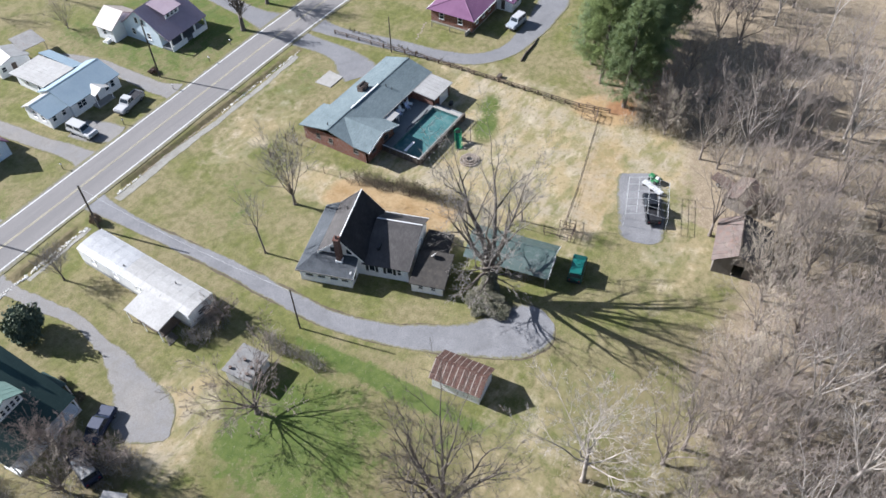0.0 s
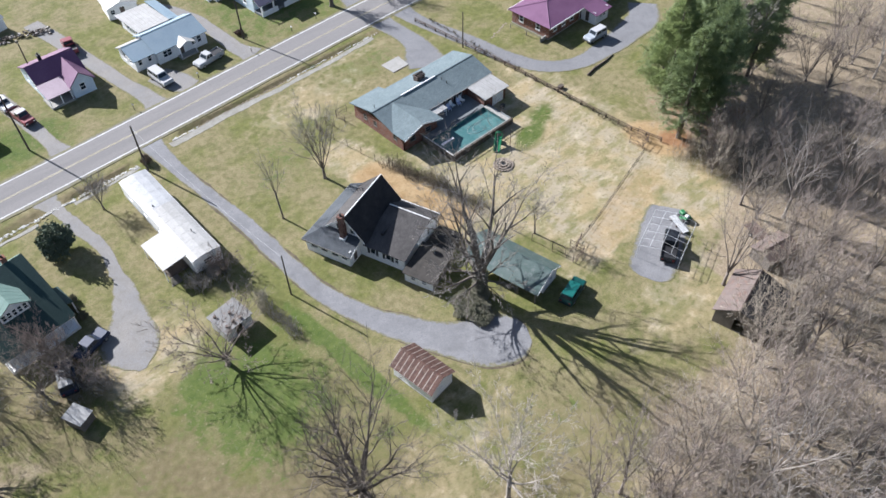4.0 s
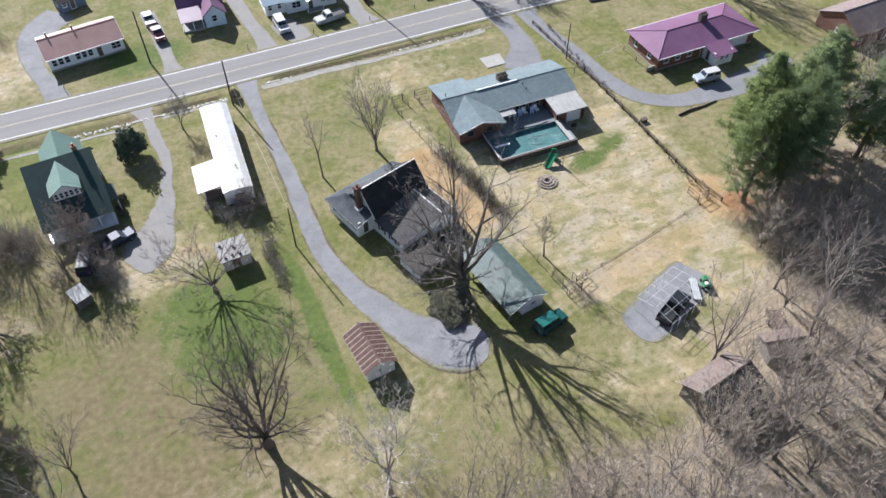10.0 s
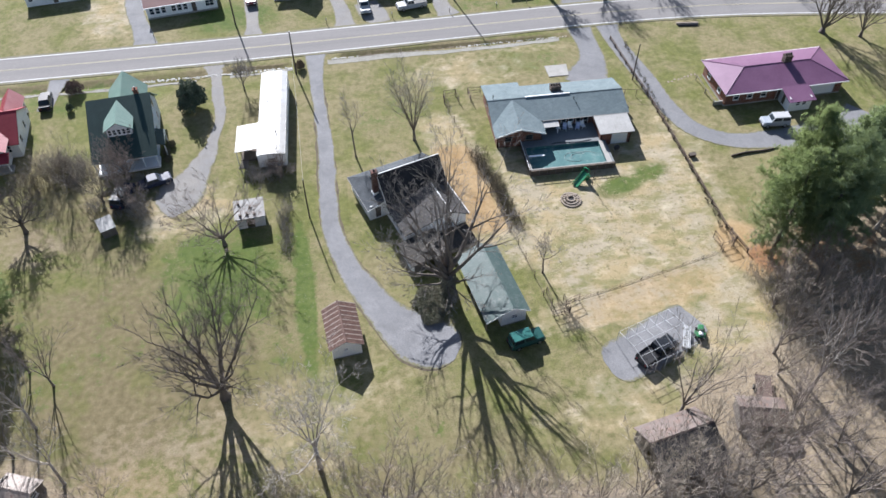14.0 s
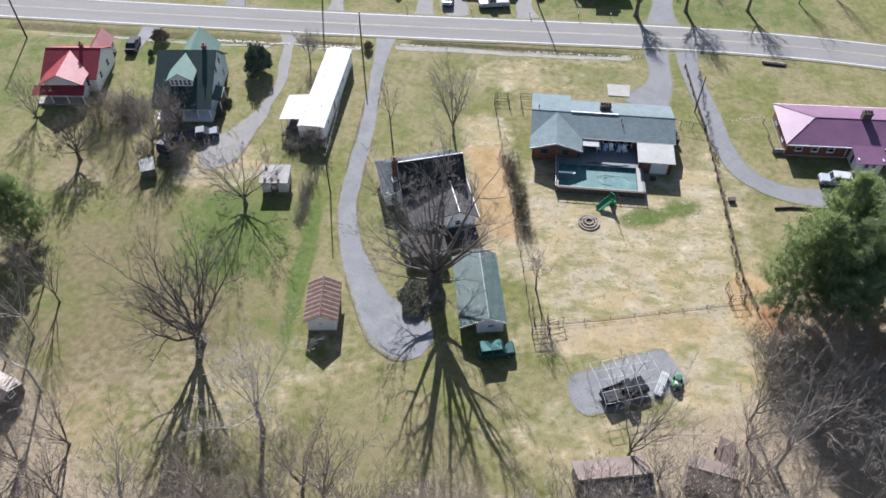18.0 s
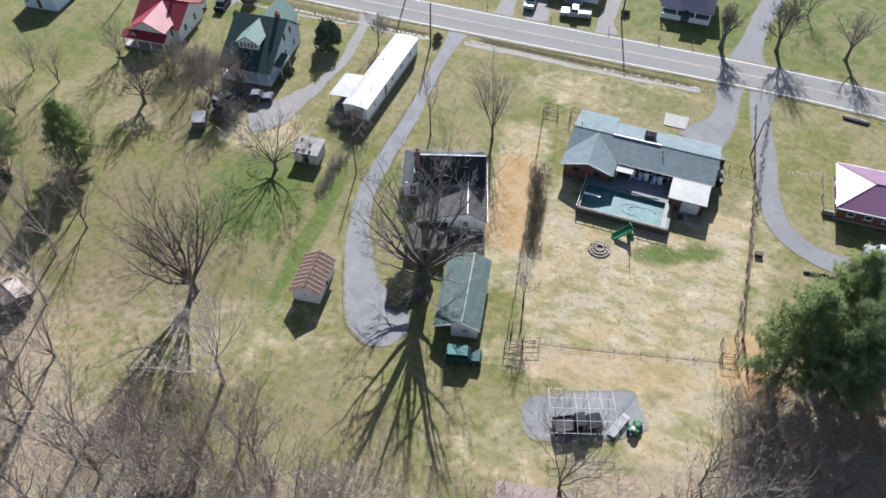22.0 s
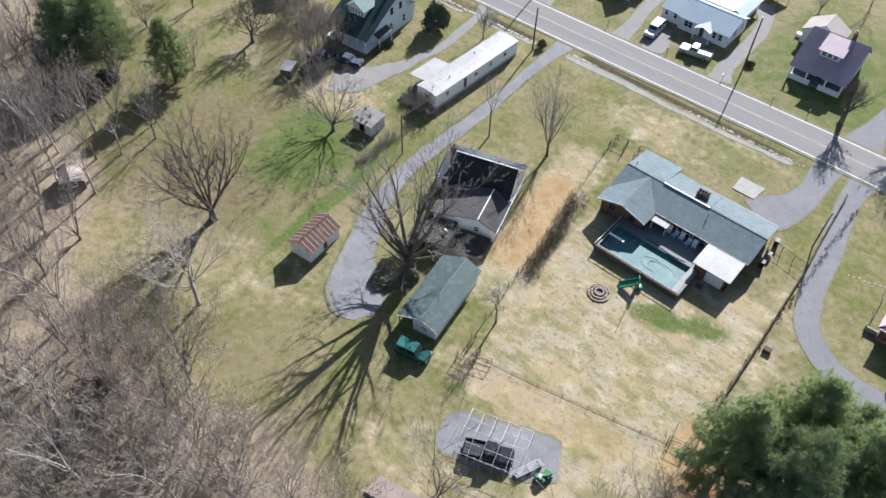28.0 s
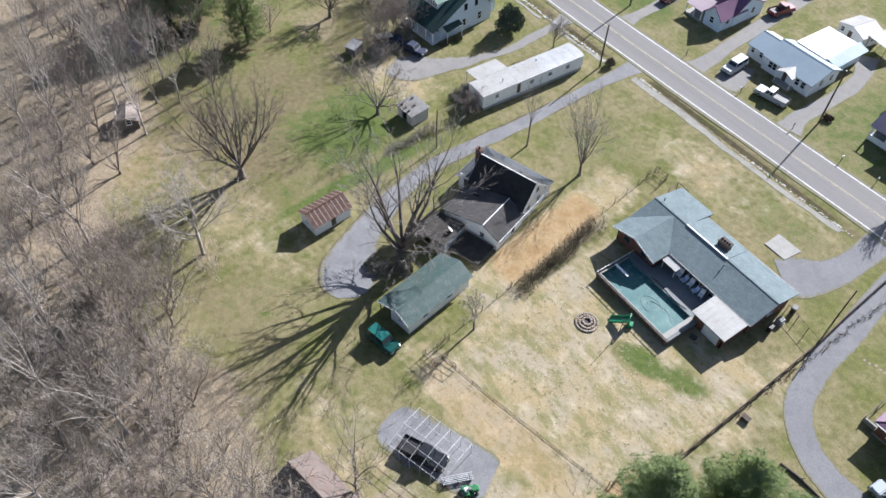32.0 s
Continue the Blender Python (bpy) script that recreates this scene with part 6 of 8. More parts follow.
def shed_with_barrels():
    H = thing("pump_shed", pose(-24.6, 9.2, 0, 0, 0, 5.5), "small grey block shed with flat roof and drums", "shed")
    shell(H, -1.75, 1.75, -1.5, 1.5, 1.9, surface("grey_block", (0.42, 0.41, 0.39), (0.52, 0.51, 0.49), 0.9, 0.8, 6.0, 0.2), s=[(1.2, 0.05, 1.0, 1.7, "open")])
    part("flat_roof", Shape().plate([(-1.95, -1.75, 1.95), (1.95, -1.75, 1.95), (1.95, 1.75, 2.1), (-1.95, 1.75, 2.1)], 0.1), GREY_TIN, H, "dull grey flat metal roof")
    for i, (x, y) in enumerate(((-1.2, -1.1), (-0.3, -1.0), (0.6, -1.15), (-1.3, 1.0), (0.2, 0.2))):
        D = thing("drum", H.matrix_world @ pose(x, y, 1.98 + 0.04 * y + 0.04, 0, 0, 0), "dark metal drum lying on the shed roof", "drum", "drums on the shed roof")
        part("barrel", Shape().tube([(0, 0, 0), (0, 0, 0.07), (0, 0, 0.16), (0, 0, 0.22)], [0.17, 0.18, 0.18, 0.17], 12), DARK_METAL, D)
        part("rim", Shape().tube([(0, 0, 0.22), (0, 0, 0.245)], [0.185, 0.185], 12), RUST_STEEL, D)


shed_with_barrels()


# ---- trees ----
def grow(seed, height, fork=0.2, limbs=6, spread=(15, 50), r0=0.3, levels=4, kids=4, twig=0.014, shrink=0.62, wander=0.22, lift=0.06, leader=True, fine=True, more=6, taper=0.24, reach=(0.5, 0.62), bare=0.28, limb_r=(0.34, 0.46), specs=(), angle=(22, 52), stretch=1.0, stout=1.0):
    """A bare tree: trunk, limbs and twigs as three shapes. specs: azimuth, lean, length, radius, start height, lift of single limbs."""
    rng = random.Random(seed)
    trunk, crown, limb = Shape(), Shape(), Shape()

    def turned(d, polar, azim):
        a = d.orthogonal().normalized()
        b = d.cross(a)
        return (d * math.cos(polar) + (a * math.cos(azim) + b * math.sin(azim)) * math.sin(polar)).normalized()

    def branch(p, d, length, r, level, rise):
        if level >= levels and not fine:
            k0, e = len(crown.v), p + (d + Vector((rng.uniform(-1, 1), rng.uniform(-1, 1), rng.uniform(-1, 1))) * wander) * length
            a = d.orthogonal().normalized() * r
            b = d.cross(a)
            crown.v += [tuple(p + a), tuple(p - a * 0.5 + b * 0.87), tuple(p - a * 0.5 - b * 0.87), tuple(e)]
            crown.f += [(k0, k0 + 1, k0 + 3), (k0 + 1, k0 + 2, k0 + 3), (k0 + 2, k0, k0 + 3)]
            return
        n = 5 if level <= 1 else (4 if level == 2 else (2 if level < levels or fine else 1))
        pts, rad = [p.copy()], [r]
        q, dd = p.copy(), d.copy()
        end = r * (taper if level < levels else 0.4)
        for i in range(n):
            dd = (dd + Vector((rng.uniform(-1, 1), rng.uniform(-1, 1), rng.uniform(-1, 1))) * wander + Vector((0, 0, rise * (1.5 if level < 3 else 0.7)))).normalized()
            q = q + dd * (length / n)
            pts.append(q.copy())
            rad.append(max(r + (end - r) * (i + 1) / n, twig * 0.55))
        (limb if level < 3 else crown).tube(pts, rad, 6 if level == 1 else (4 if level == 2 else 3), False)
        if level >= levels:
            return
        count = kids + (1 if level == 1 else 0) + (more if level == levels - 1 and not fine else 0)
        az = rng.uniform(0, 6.28)
        for k in range(count):
            t = bare + (1 - bare) * (k + rng.uniform(0, 0.8)) / count
            t = min(t, 0.98)
            i = min(int(t * n), n - 1)
            s = Vector(pts[i]).lerp(Vector(pts[i + 1]), t * n - i)
            dv = (Vector(pts[i + 1]) - Vector(pts[i])).normalized()
            az += 2.4 + rng.uniform(-0.5, 0.5)
            child = turned(dv, radians(rng.uniform(*angle)), az)
            rr = rad[i] * rng.uniform(0.46, 0.66)
            branch(s, child, length * shrink * rng.uniform(0.65, 1.05) * (1.12 - 0.45 * t), max(rr, twig), level + 1, rise if rise > 0 else 0.05)
        branch(Vector(pts[-1]), dd, length * shrink * 0.75, max(rad[-1], twig), level + 1, rise)

    h = height * fork
    lean = Vector((rng.uniform(-0.05, 0.05), rng.uniform(-0.05, 0.05), 1))
    tp = [Vector((0, 0, -0.1)), Vector((0, 0, 0.15)), Vector((0, 0, 0.6)) + lean * 0.0, lean * (h * 0.6), lean * h]
    trunk.tube(tp, [r0 * 1.55, r0 * 1.25, r0, r0 * 0.93, r0 * 0.85], 9, True)
    top = tp[-1]
    az = rng.uniform(0, 6.28)
    for k in range(limbs):
        az += 6.283 / limbs + rng.uniform(-0.35, 0.35)
        pol = radians(rng.uniform(*spread))
        if leader and k == 0:
            pol = radians(rng.uniform(2, 8))
        d = Vector((math.sin(pol) * math.cos(az), math.sin(pol) * math.sin(az), math.cos(pol)))
        start = top - Vector((0, 0, rng.uniform(0, 0.25) * h))
        branch(start, d, (height - h) * rng.uniform(*reach) * (0.78 + 0.22 * math.cos(pol) ** 2), r0 * rng.uniform(*limb_r), 1, lift)
    for a, lean_, length, rad_, z, rise in specs:
        length, rad_ = length * stretch, rad_ * stout
        pol, az = radians(lean_), radians(a)
        branch(Vector((0.25 * math.cos(az), 0.25 * math.sin(az), z)), Vector((math.sin(pol) * math.cos(az), math.sin(pol) * math.sin(az), math.cos(pol))), length, rad_, 1, rise)
    return trunk, limb, crown


def tree(name, m, label, bark=None, twigs=None, group="", **k):
    T = thing(name, m, label, "tree", group)
    trunk, limb, crown = grow(**k)
    part("trunk", trunk, bark or BARK, T, smooth=True)
    part("branching", limb, bark or BARK, T, smooth=True)
    part("crown", crown, twigs or TWIG, T)
    return T


OAK_LIMBS = [(200, 13, 15, 0.285, 5.0, 0.03), (95, 21, 15.5, 0.29, 4.8, 0.04), (25, 25, 15.5, 0.275, 5.0, 0.05), (300, 22, 14, 0.24, 5.2, 0.04),
             (150, 32, 15, 0.252, 4.2, 0.06), (184, 46, 12, 0.218, 4.0, 0.07), (62, 32, 15, 0.252, 4.4, 0.06), (352, 38, 13, 0.227, 4.2, 0.06), (232, 40, 12, 0.21, 4.1, 0.06), (110, 42, 13, 0.202, 4.4, 0.08)]
OAK_LOW = [(168, 68, 8.5, 0.17, 3.6, 0.04), (205, 74, 6.5, 0.13, 3.1, 0.02), (14, 66, 9, 0.16, 3.8, 0.05), (338, 78, 5, 0.11, 3.2, -0.05), (288, 74, 5, 0.11, 3.0, -0.04), (250, 80, 4.5, 0.1, 3.0, -0.03)]
tree("bare_tree", pose(-0.9, -7.5, 0), "large bare hardwood tree with fanning limbs and ivy at its foot", fine=False, more=5, specs=OAK_LIMBS + OAK_LOW, stretch=0.8, stout=1.22, seed=12, height=21.3, fork=0.2, limbs=0, r0=0.75, levels=5, kids=4, twig=0.0105, shrink=0.54, wander=0.2, bare=0.3, taper=0.14, angle=(20, 48), bark=OAK_BARK, twigs=TWIG)
tree("bare_tree", pose(-1.5, 21.9, 0), "vase-shaped bare tree in the front lawn", fine=False, more=5, seed=3, height=14.0, fork=0.13, limbs=9, spread=(6, 26), r0=0.2, levels=4, kids=5, twig=0.011, shrink=0.5, wander=0.1, reach=(0.55, 0.72))
tree("bare_tree", pose(-10.2, 19.5, 0), "slender bare young tree in the front lawn", fine=False, more=5, seed=8, height=12.2, fork=0.4, limbs=4, spread=(8, 26), r0=0.12, levels=4, kids=4, twig=0.01, shrink=0.5, wander=0.1, reach=(0.55, 0.72))
tree("bare_tree", pose(-27.9, 5.1, 0), "bare spreading tree beside the block shed", fine=False, more=7, seed=21, height=13.0, fork=0.1, limbs=10, spread=(16, 66), lift=0.03, taper=0.16, r0=0.25, levels=5, kids=4, twig=0.0105, angle=(20, 46), twigs=PINK_TWIG, shrink=0.52, wander=0.22, reach=(0.52, 0.68))
tree("bare_tree", pose(-26.8, -17.4, 0), "tall dark bare tree with several stems", bark=OAK_BARK, twigs=DARK_TWIG, fine=False, more=8, seed=36, height=21.5, fork=0.08, limbs=12, spread=(8, 52), r0=0.48, levels=4, kids=5, twig=0.011, shrink=0.55, wander=0.22, reach=(0.5, 0.64), bare=0.25, angle=(22, 50), lift=0.08)
tree("sycamore", pose(-16.9, -27.2, 0), "pale-limbed sycamore with crooked trunk", PALE_BARK, PALE_BARK, fine=False, more=5, seed=5, height=19.5, fork=0.22, limbs=9, spread=(14, 58), r0=0.24, levels=5, kids=4, twig=0.0105, shrink=0.54, wander=0.26, taper=0.18)
tree("bare_tree", pose(-53.7, 11.2, 0), "wide dark bare tree on the west lawn", fine=False, more=5, bark=OAK_BARK, twigs=DARK_TWIG, seed=17, height=9.0, fork=0.2, limbs=10, spread=(20, 66), r0=0.26, levels=5, kids=4, twig=0.012, wander=0.2)
tree("bare_tree", pose(-41.6, 19.6, 0), "dense grey bare tree behind the farmhouse", fine=False, more=8, seed=71, height=9.5, fork=0.12, limbs=11, spread=(15, 60), r0=0.24, levels=5, kids=4, twig=0.0105, shrink=0.52, wander=0.24, twigs=PINK_TWIG)
tree("bare_tree", pose(-41.0, 13.6, 0), "bare tree over the old van", bark=OAK_BARK, fine=False, more=7, seed=72, height=8.5, fork=0.16, limbs=9, spread=(18, 60), r0=0.2, levels=5, kids=4, twig=0.0105, shrink=0.52, wander=0.24, twigs=PINK_TWIG)
tree("bare_tree", pose(-20.7, 16.8, 0), "small dense bare tree at the mobile home's end", fine=False, more=8, seed=73, height=5.0, fork=0.1, limbs=10, spread=(15, 65), r0=0.1, levels=4, kids=5, twig=0.012, shrink=0.55, wander=0.26, twigs=PINK_TWIG)
tree("bare_tree", pose(-26.4, 37.8, 0), "small bare tree by the road", fine=False, more=5, seed=41, height=6.5, fork=0.2, limbs=8, spread=(8, 36), r0=0.11, levels=4, kids=5, twig=0.01)
tree("bare_tree", pose(11.2, -5.4, 0), "small bare tree at the fence", fine=False, more=5, seed=43, height=8.0, fork=0.3, limbs=5, spread=(6, 32), r0=0.11, levels=4, kids=4, twig=0.01)
tree("bare_tree", pose(27.0, 57.0, 0), "dark pollarded tree beside the road", fine=False, more=5, seed=47, height=9.0, fork=0.3, limbs=9, spread=(10, 50), r0=0.38, levels=4, kids=4, twig=0.018, wander=0.2, bark=OAK_BARK, twigs=DARK_TWIG)
tree("bare_tree", pose(35.7, 59.2, 0), "bare roadside tree throwing shade on the road", fine=False, more=5, seed=49, height=11.5, fork=0.25, limbs=9, spread=(12, 48), r0=0.3, levels=4, kids=5, twig=0.016, bark=OAK_BARK, twigs=DARK_TWIG)
tree("bare_tree", pose(46.5, 60.5, 0), "bare tree beyond the road", fine=False, more=5, seed=53, height=11, fork=0.25, limbs=7, spread=(12, 50), r0=0.28, levels=4, kids=4, twig=0.015)

tree("bare_tree", pose(69.8, 39.2, 0), "large many-stemmed bare tree beside the road bend", bark=OAK_BARK, twigs=WOOD_TWIG, fine=False, more=5, seed=91, height=15, fork=0.06, limbs=10, spread=(8, 48), r0=0.42, levels=5, kids=4, twig=0.012, shrink=0.52, wander=0.2, reach=(0.56, 0.7))
tree("bare_tree", pose(75.5, 37.0, 0), "bare tree beside the road bend", bark=OAK_BARK, twigs=WOOD_TWIG, fine=False, more=5, seed=92, height=12, fork=0.1, limbs=8, spread=(10, 48), r0=0.26, levels=5, kids=4, twig=0.012, shrink=0.52, wander=0.2)

# repeats, each built once
PROTO = []
for i, k in enumerate((
    dict(seed=61, height=15, fork=0.12, limbs=6, spread=(5, 32), r0=0.16, wander=0.2),
    dict(seed=62, height=18, fork=0.3, limbs=6, spread=(6, 36), r0=0.17, wander=0.2),
    dict(seed=63, height=12, fork=0.06, limbs=8, spread=(8, 44), r0=0.15, wander=0.22),
    dict(seed=64, height=17, fork=0.22, limbs=6, spread=(8, 40), r0=0.17, wander=0.22),
    dict(seed=65, height=9, fork=0.05, limbs=10, spread=(10, 52), r0=0.11, wander=0.24),
)):
    pale = i in (1, 3)
    PROTO.append(tree("woodland_tree", pose(0, 0, 0), "tall bare woodland tree with pale grey limbs" if pale else "bare grey-brown woodland tree", PALE_BARK if pale else OLD_BARK, (WOOD_TWIG, TWIG, PINK_TWIG, WOOD_TWIG, BUD_TWIG)[i], group="woodland trees", fine=False, more=4, levels=4, kids=4, twig=0.011, taper=0.2, limb_r=(0.42, 0.55), shrink=0.52, reach=(0.56, 0.7), angle=(20, 46), **k))

# single trees whose places are known, then the wood filled at random
rng = random.Random(77)
WEST_EDGE = [(-48.1, -21.4, 0, 0.8), (-46.4, -18.4, 1, 0.7), (-45.6, -13.3, 0, 0.8), (-50.3, -26.5, 3, 0.9), (-42.3, -25.2, 1, 0.85), (-53.5, -14.5, 2, 0.9), (-56.5, -19, 0, 0.85), (-42.5, 17.3, 2, 0.75), (-52.6, 20.6, 4, 0.7), (-54.6, 18.6, 4, 0.65), (-50.4, 22, 4, 0.6), (-69.2, 10.8, 2, 0.75), (-40.5, -33.5, 2, 1.1), (-55.5, -30, 2, 1.1), (-60, -25, 3, 0.9), (-49.2, -35.2, 3, 1.2), (-48.6, -11.1, 0, 0.7), (-55.5, 1, 2, 0.7), (-64, 19.5, 4, 1), (-49.5, 19, 4, 1), (-44.5, 15.5, 4, 1.05)]
SOUTH_EDGE = [(-5.8, -48.4, 1, 1.1), (-26.5, -38.5, 3, 1.1), (-34.5, -37, 0, 1), (-19.5, -36.5, 2, 1.1), (-14, -36.8, 4, 1.2), (-10.5, -38.5, 2, 1.15), (-6, -36, 4, 1.2), (-2, -38.6, 2, 1.2), (-22.8, -41, 2, 1.2), (-3.5, -43.5, 0, 1.1), (-12.5, -46, 3, 1.1), (-36.5, -31, 2, 1), (-25.9, -40.6, 0, 0.9), (-16.3, -46.3, 1, 0.9), (-8.2, -42.4, 4, 1.1)]
EAST_EDGE = [(21, -26.8, 0, 1.2), (14, -35.3, 4, 1.3), (33.3, -38.3, 0, 1.2), (38.6, -13, 2, 1), (1.5, -43.5, 3, 1.1), (2.4, -36.4, 4, 1.25), (5.5, -39.5, 2, 1.15), (9.6, -36, 4, 1.1), (11.5, -43, 2, 1.2), (30.5, -31.5, 2, 1.1), (36, -26, 3, 1.1), (41, -22, 2, 1.1), (7, -44.6, 3, 0.9), (11.6, -39.9, 4, 1.2), (36.9, -14.7, 4, 1.1), (41.5, -14.2, 2, 1)]
SPOTS = WEST_EDGE + SOUTH_EDGE + EAST_EDGE
first = set()


def plant(k, x, y, s, a):
    m = pose(x, y, 0, 0, 0, a) @ Matrix.Diagonal((s, s, s, 1))
    if k not in first:
        first.add(k)
        PROTO[k].matrix_world = m
    else:
        T = copy_thing(PROTO[k], pose(x, y, 0, 0, 0, a))
        T.scale = (s, s, s)


for x, y, k, s in SPOTS:
    plant(k, x, y, s, rng.uniform(0, 360))
taken = [(x, y) for x, y, _, _ in SPOTS] + [(BARN[0], BARN[1]), (29.0, -28.4), (31.0, -25.1)]


def in_wood(x, y):
    if x > 36 and -20 < y < 2:
        return x > 52 or y < -12
    if (x / 92) ** 2 + ((y - 12) / 70) ** 2 > 1:
        return False
    edge = -33 if -30 < x < 12 else (-34 if x < 26 else -22 if x < 34 else -16)
    if x < -30:
        edge = -36 + (-30 - x) * 0.55
    return y < edge


count, tries = 0, 0
while count < 92 and tries < 9000:
    tries += 1
    x, y = rng.uniform(-90, 86), rng.uniform(-58, 6)
    if not in_wood(x, y) or min(math.hypot(x - a, y - b) for a, b in taken) < 2.7 or math.hypot(x - BARN[0], y - BARN[1]) < 5.5:
        continue
    taken.append((x, y))
    plant(rng.choice((0, 1, 2, 3, 4, 2)), x, y, rng.uniform(0.85, 1.2), rng.uniform(0, 360))
    count += 1
count, tries = 0, 0
while count < 34 and tries < 4000:
    tries += 1
    x, y = rng.uniform(-88, -50), rng.uniform(-44, -6)
    if y > -12 - (x + 50) * 0.3 or min(math.hypot(x - a, y - b) for a, b in taken) < 2.4:
        continue
    taken.append((x, y))
    plant(rng.choice((0, 1, 2, 4)), x, y, rng.uniform(0.7, 1.0), rng.uniform(0, 360))
    count += 1
count, tries = 0, 0
while count < 30 and tries < 3000:
    tries += 1
    x, y = rng.uniform(-36, 14), rng.uniform(-53, -36.5)
    if min(math.hypot(x - a, y - b) for a, b in taken) < 2.0:
        continue
    taken.append((x, y))
    plant(rng.choice((4, 2, 4, 0)), x, y, rng.uniform(0.9, 1.25), rng.uniform(0, 360))
    count += 1
for x, y, k, q in ((18.3, -36.2, 0, 1.1), (24.2, -34.2, 2, 1.15), (29.8, -32.4, 0, 1.0), (24.0, -28.6, 4, 0.9), (32.8, -28.4, 2, 0.95), (27.0, -31.2, 4, 1.2), (33.5, -23.5, 4, 1.0)):
    plant(k, x, y, q, rng.uniform(0, 360))
plant(2, -15.6, -41.0, 1.2, 70)
plant(4, -13.2, -40.4, 1.25, 10)
plant(4, 20.0, -34.6, 1.25, 40)
plant(4, 16.2, -33.6, 1.0, 200)
for x, y, k, s in ((18, 92, 0, 0.6), (8, 98, 2, 0.7), (40, 72, 2, 0.8), (56, 64, 0, 0.7), (62, 70, 3, 0.7), (70, 58, 2, 0.8), (-75, 12, 2, 0.7), (-82, 4, 0, 0.8), (-70, 2, 4, 1.0), (-78, -6, 3, 0.8), (12, 84, 4, 0.8), (75, 10, 0, 0.8), (79, 2, 3, 0.9), (70, 3, 2, 0.9), (-52, 78, 2, 0.6)):
    plant(k, x, y, s, rng.uniform(0, 360))


def pine(seed, height, base, wide):
    """A white pine: straight trunk, whorls of limbs, tufts of needles."""
    rng = random.Random(seed)
    trunk, crown = Shape(), Shape()
    trunk.tube([(0, 0, -0.1), (0, 0, height * 0.4), (0.15, 0.1, height * 0.98)], [0.36, 0.26, 0.04], 8)
    z = base
    while z < height:
        t = (z - base) / (height - base)
        reach = wide * (0.55 + 0.45 * min(1, t * 5)) * (1 - t) ** 0.72 + 0.4
        n = 6 if t < 0.75 else 4
        a0 = rng.uniform(0, 6.28)
        for k in range(n):
            a = a0 + k * 6.283 / n + rng.uniform(-0.3, 0.3)
            L = reach * rng.uniform(0.65, 1.1)
            up = 0.1 + 0.45 * t + rng.uniform(-0.08, 0.12)
            d = Vector((math.cos(a), math.sin(a), up))
            p0 = Vector((0, 0, z))
            pts = [p0, p0 + d * L * 0.55, p0 + d * L + Vector((0, 0, 0.12 * L))]
            crown.tube(pts, [0.06, 0.035, 0.015], 3, False)
            for q in range(int(6 + L * 4.6)):
                u = rng.uniform(0.3, 1.0) ** 0.8
                c = p0 + d * (L * u) + Vector((rng.gauss(0, 0.12 + 0.2 * u), rng.gauss(0, 0.12 + 0.2 * u), rng.uniform(-0.05, 0.3) * (1 + u)))
                for b in range(20):
                    v = Vector((rng.gauss(0, 1), rng.gauss(0, 1), rng.gauss(0.25, 0.8))).normalized()
                    w = v.orthogonal().normalized() * rng.uniform(0.017, 0.03)
                    e = c + v * rng.uniform(0.38, 0.7)
                    crown.add([c - w, c + w, e], [(0, 1, 2)])
        z += rng.uniform(0.5, 0.75) * (1 - 0.35 * t)
    return trunk, crown


PINES = []
for i, (seed, h, b, w) in enumerate(((5, 18.6, 3.6, 5.4), (6, 16.6, 2.0, 5.4))):
    P = thing("pine_tree", pose(0, 0, 0), "tall green white pine at the wood's edge", "tree", "pine trees")
    a, c = pine(seed, h, b, w)
    part("trunk", a, BARK, P)
    part("crown", c, NEEDLES, P, "dense green needle crown")
    PINES.append(P)
rng = random.Random(9)
for i, (x, y, k, s) in enumerate(((39.9, -7.2, 1, 1.04), (43.6, -1.8, 0, 0.98), (45.3, -7.2, 0, 1.0), (49.2, -3.2, 0, 1.0), (55.0, 0.0, 1, 1.05), (47.5, 1.5, 1, 0.85), (-54.2, -3.6, 1, 0.66), (-64.6, -7.6, 1, 0.8), (-67.5, -11.5, 0, 0.78), (-71.5, -6.0, 0, 0.8), (60, -6, 0, 0.95))):
    a = rng.uniform(0, 360)
    if i == 0 or i == 1:
        PINES[k].matrix_world = pose(x, y, 0, 0, 0, a) @ Matrix.Diagonal((s, s, s, 1))
    else:
        copy_thing(PINES[k], pose(x, y, 0, 0, 0, a)).scale = (s * 1.25, s * 1.25, s) if x < 0 else (s, s, s)


def leaf_mass(seed, rx, ry, h, count, size, hollow=0.55):
    """Many small leaves about an uneven mound."""
    rng = random.Random(seed)
    s = Shape()
    for _ in range(count):
        a, t = rng.uniform(0, 6.283), math.acos(rng.uniform(-0.25, 1))
        k = rng.uniform(hollow, 1.0) * (0.82 + 0.42 * noise.noise(Vector((math.cos(a) * 1.7, math.sin(a) * 1.7, t * 1.9 + seed))))
        c = Vector((rx * k * math.sin(t) * math.cos(a), ry * k * math.sin(t) * math.sin(a), h * (0.3 + 0.7 * k * math.cos(t))))
        if c.z < 0.03:
            c.z = rng.uniform(0.03, 0.3)
        u = Vector((rng.gauss(0, 1), rng.gauss(0, 1), rng.gauss(0, 1))).normalized()
        v = u.orthogonal().normalized()
        z = size * rng.uniform(0.6, 1.3)
        s.add([c - u * z, c + v * z * 0.55, c + u * z, c - v * z * 0.55], [(0, 1, 2, 3)])
    return s


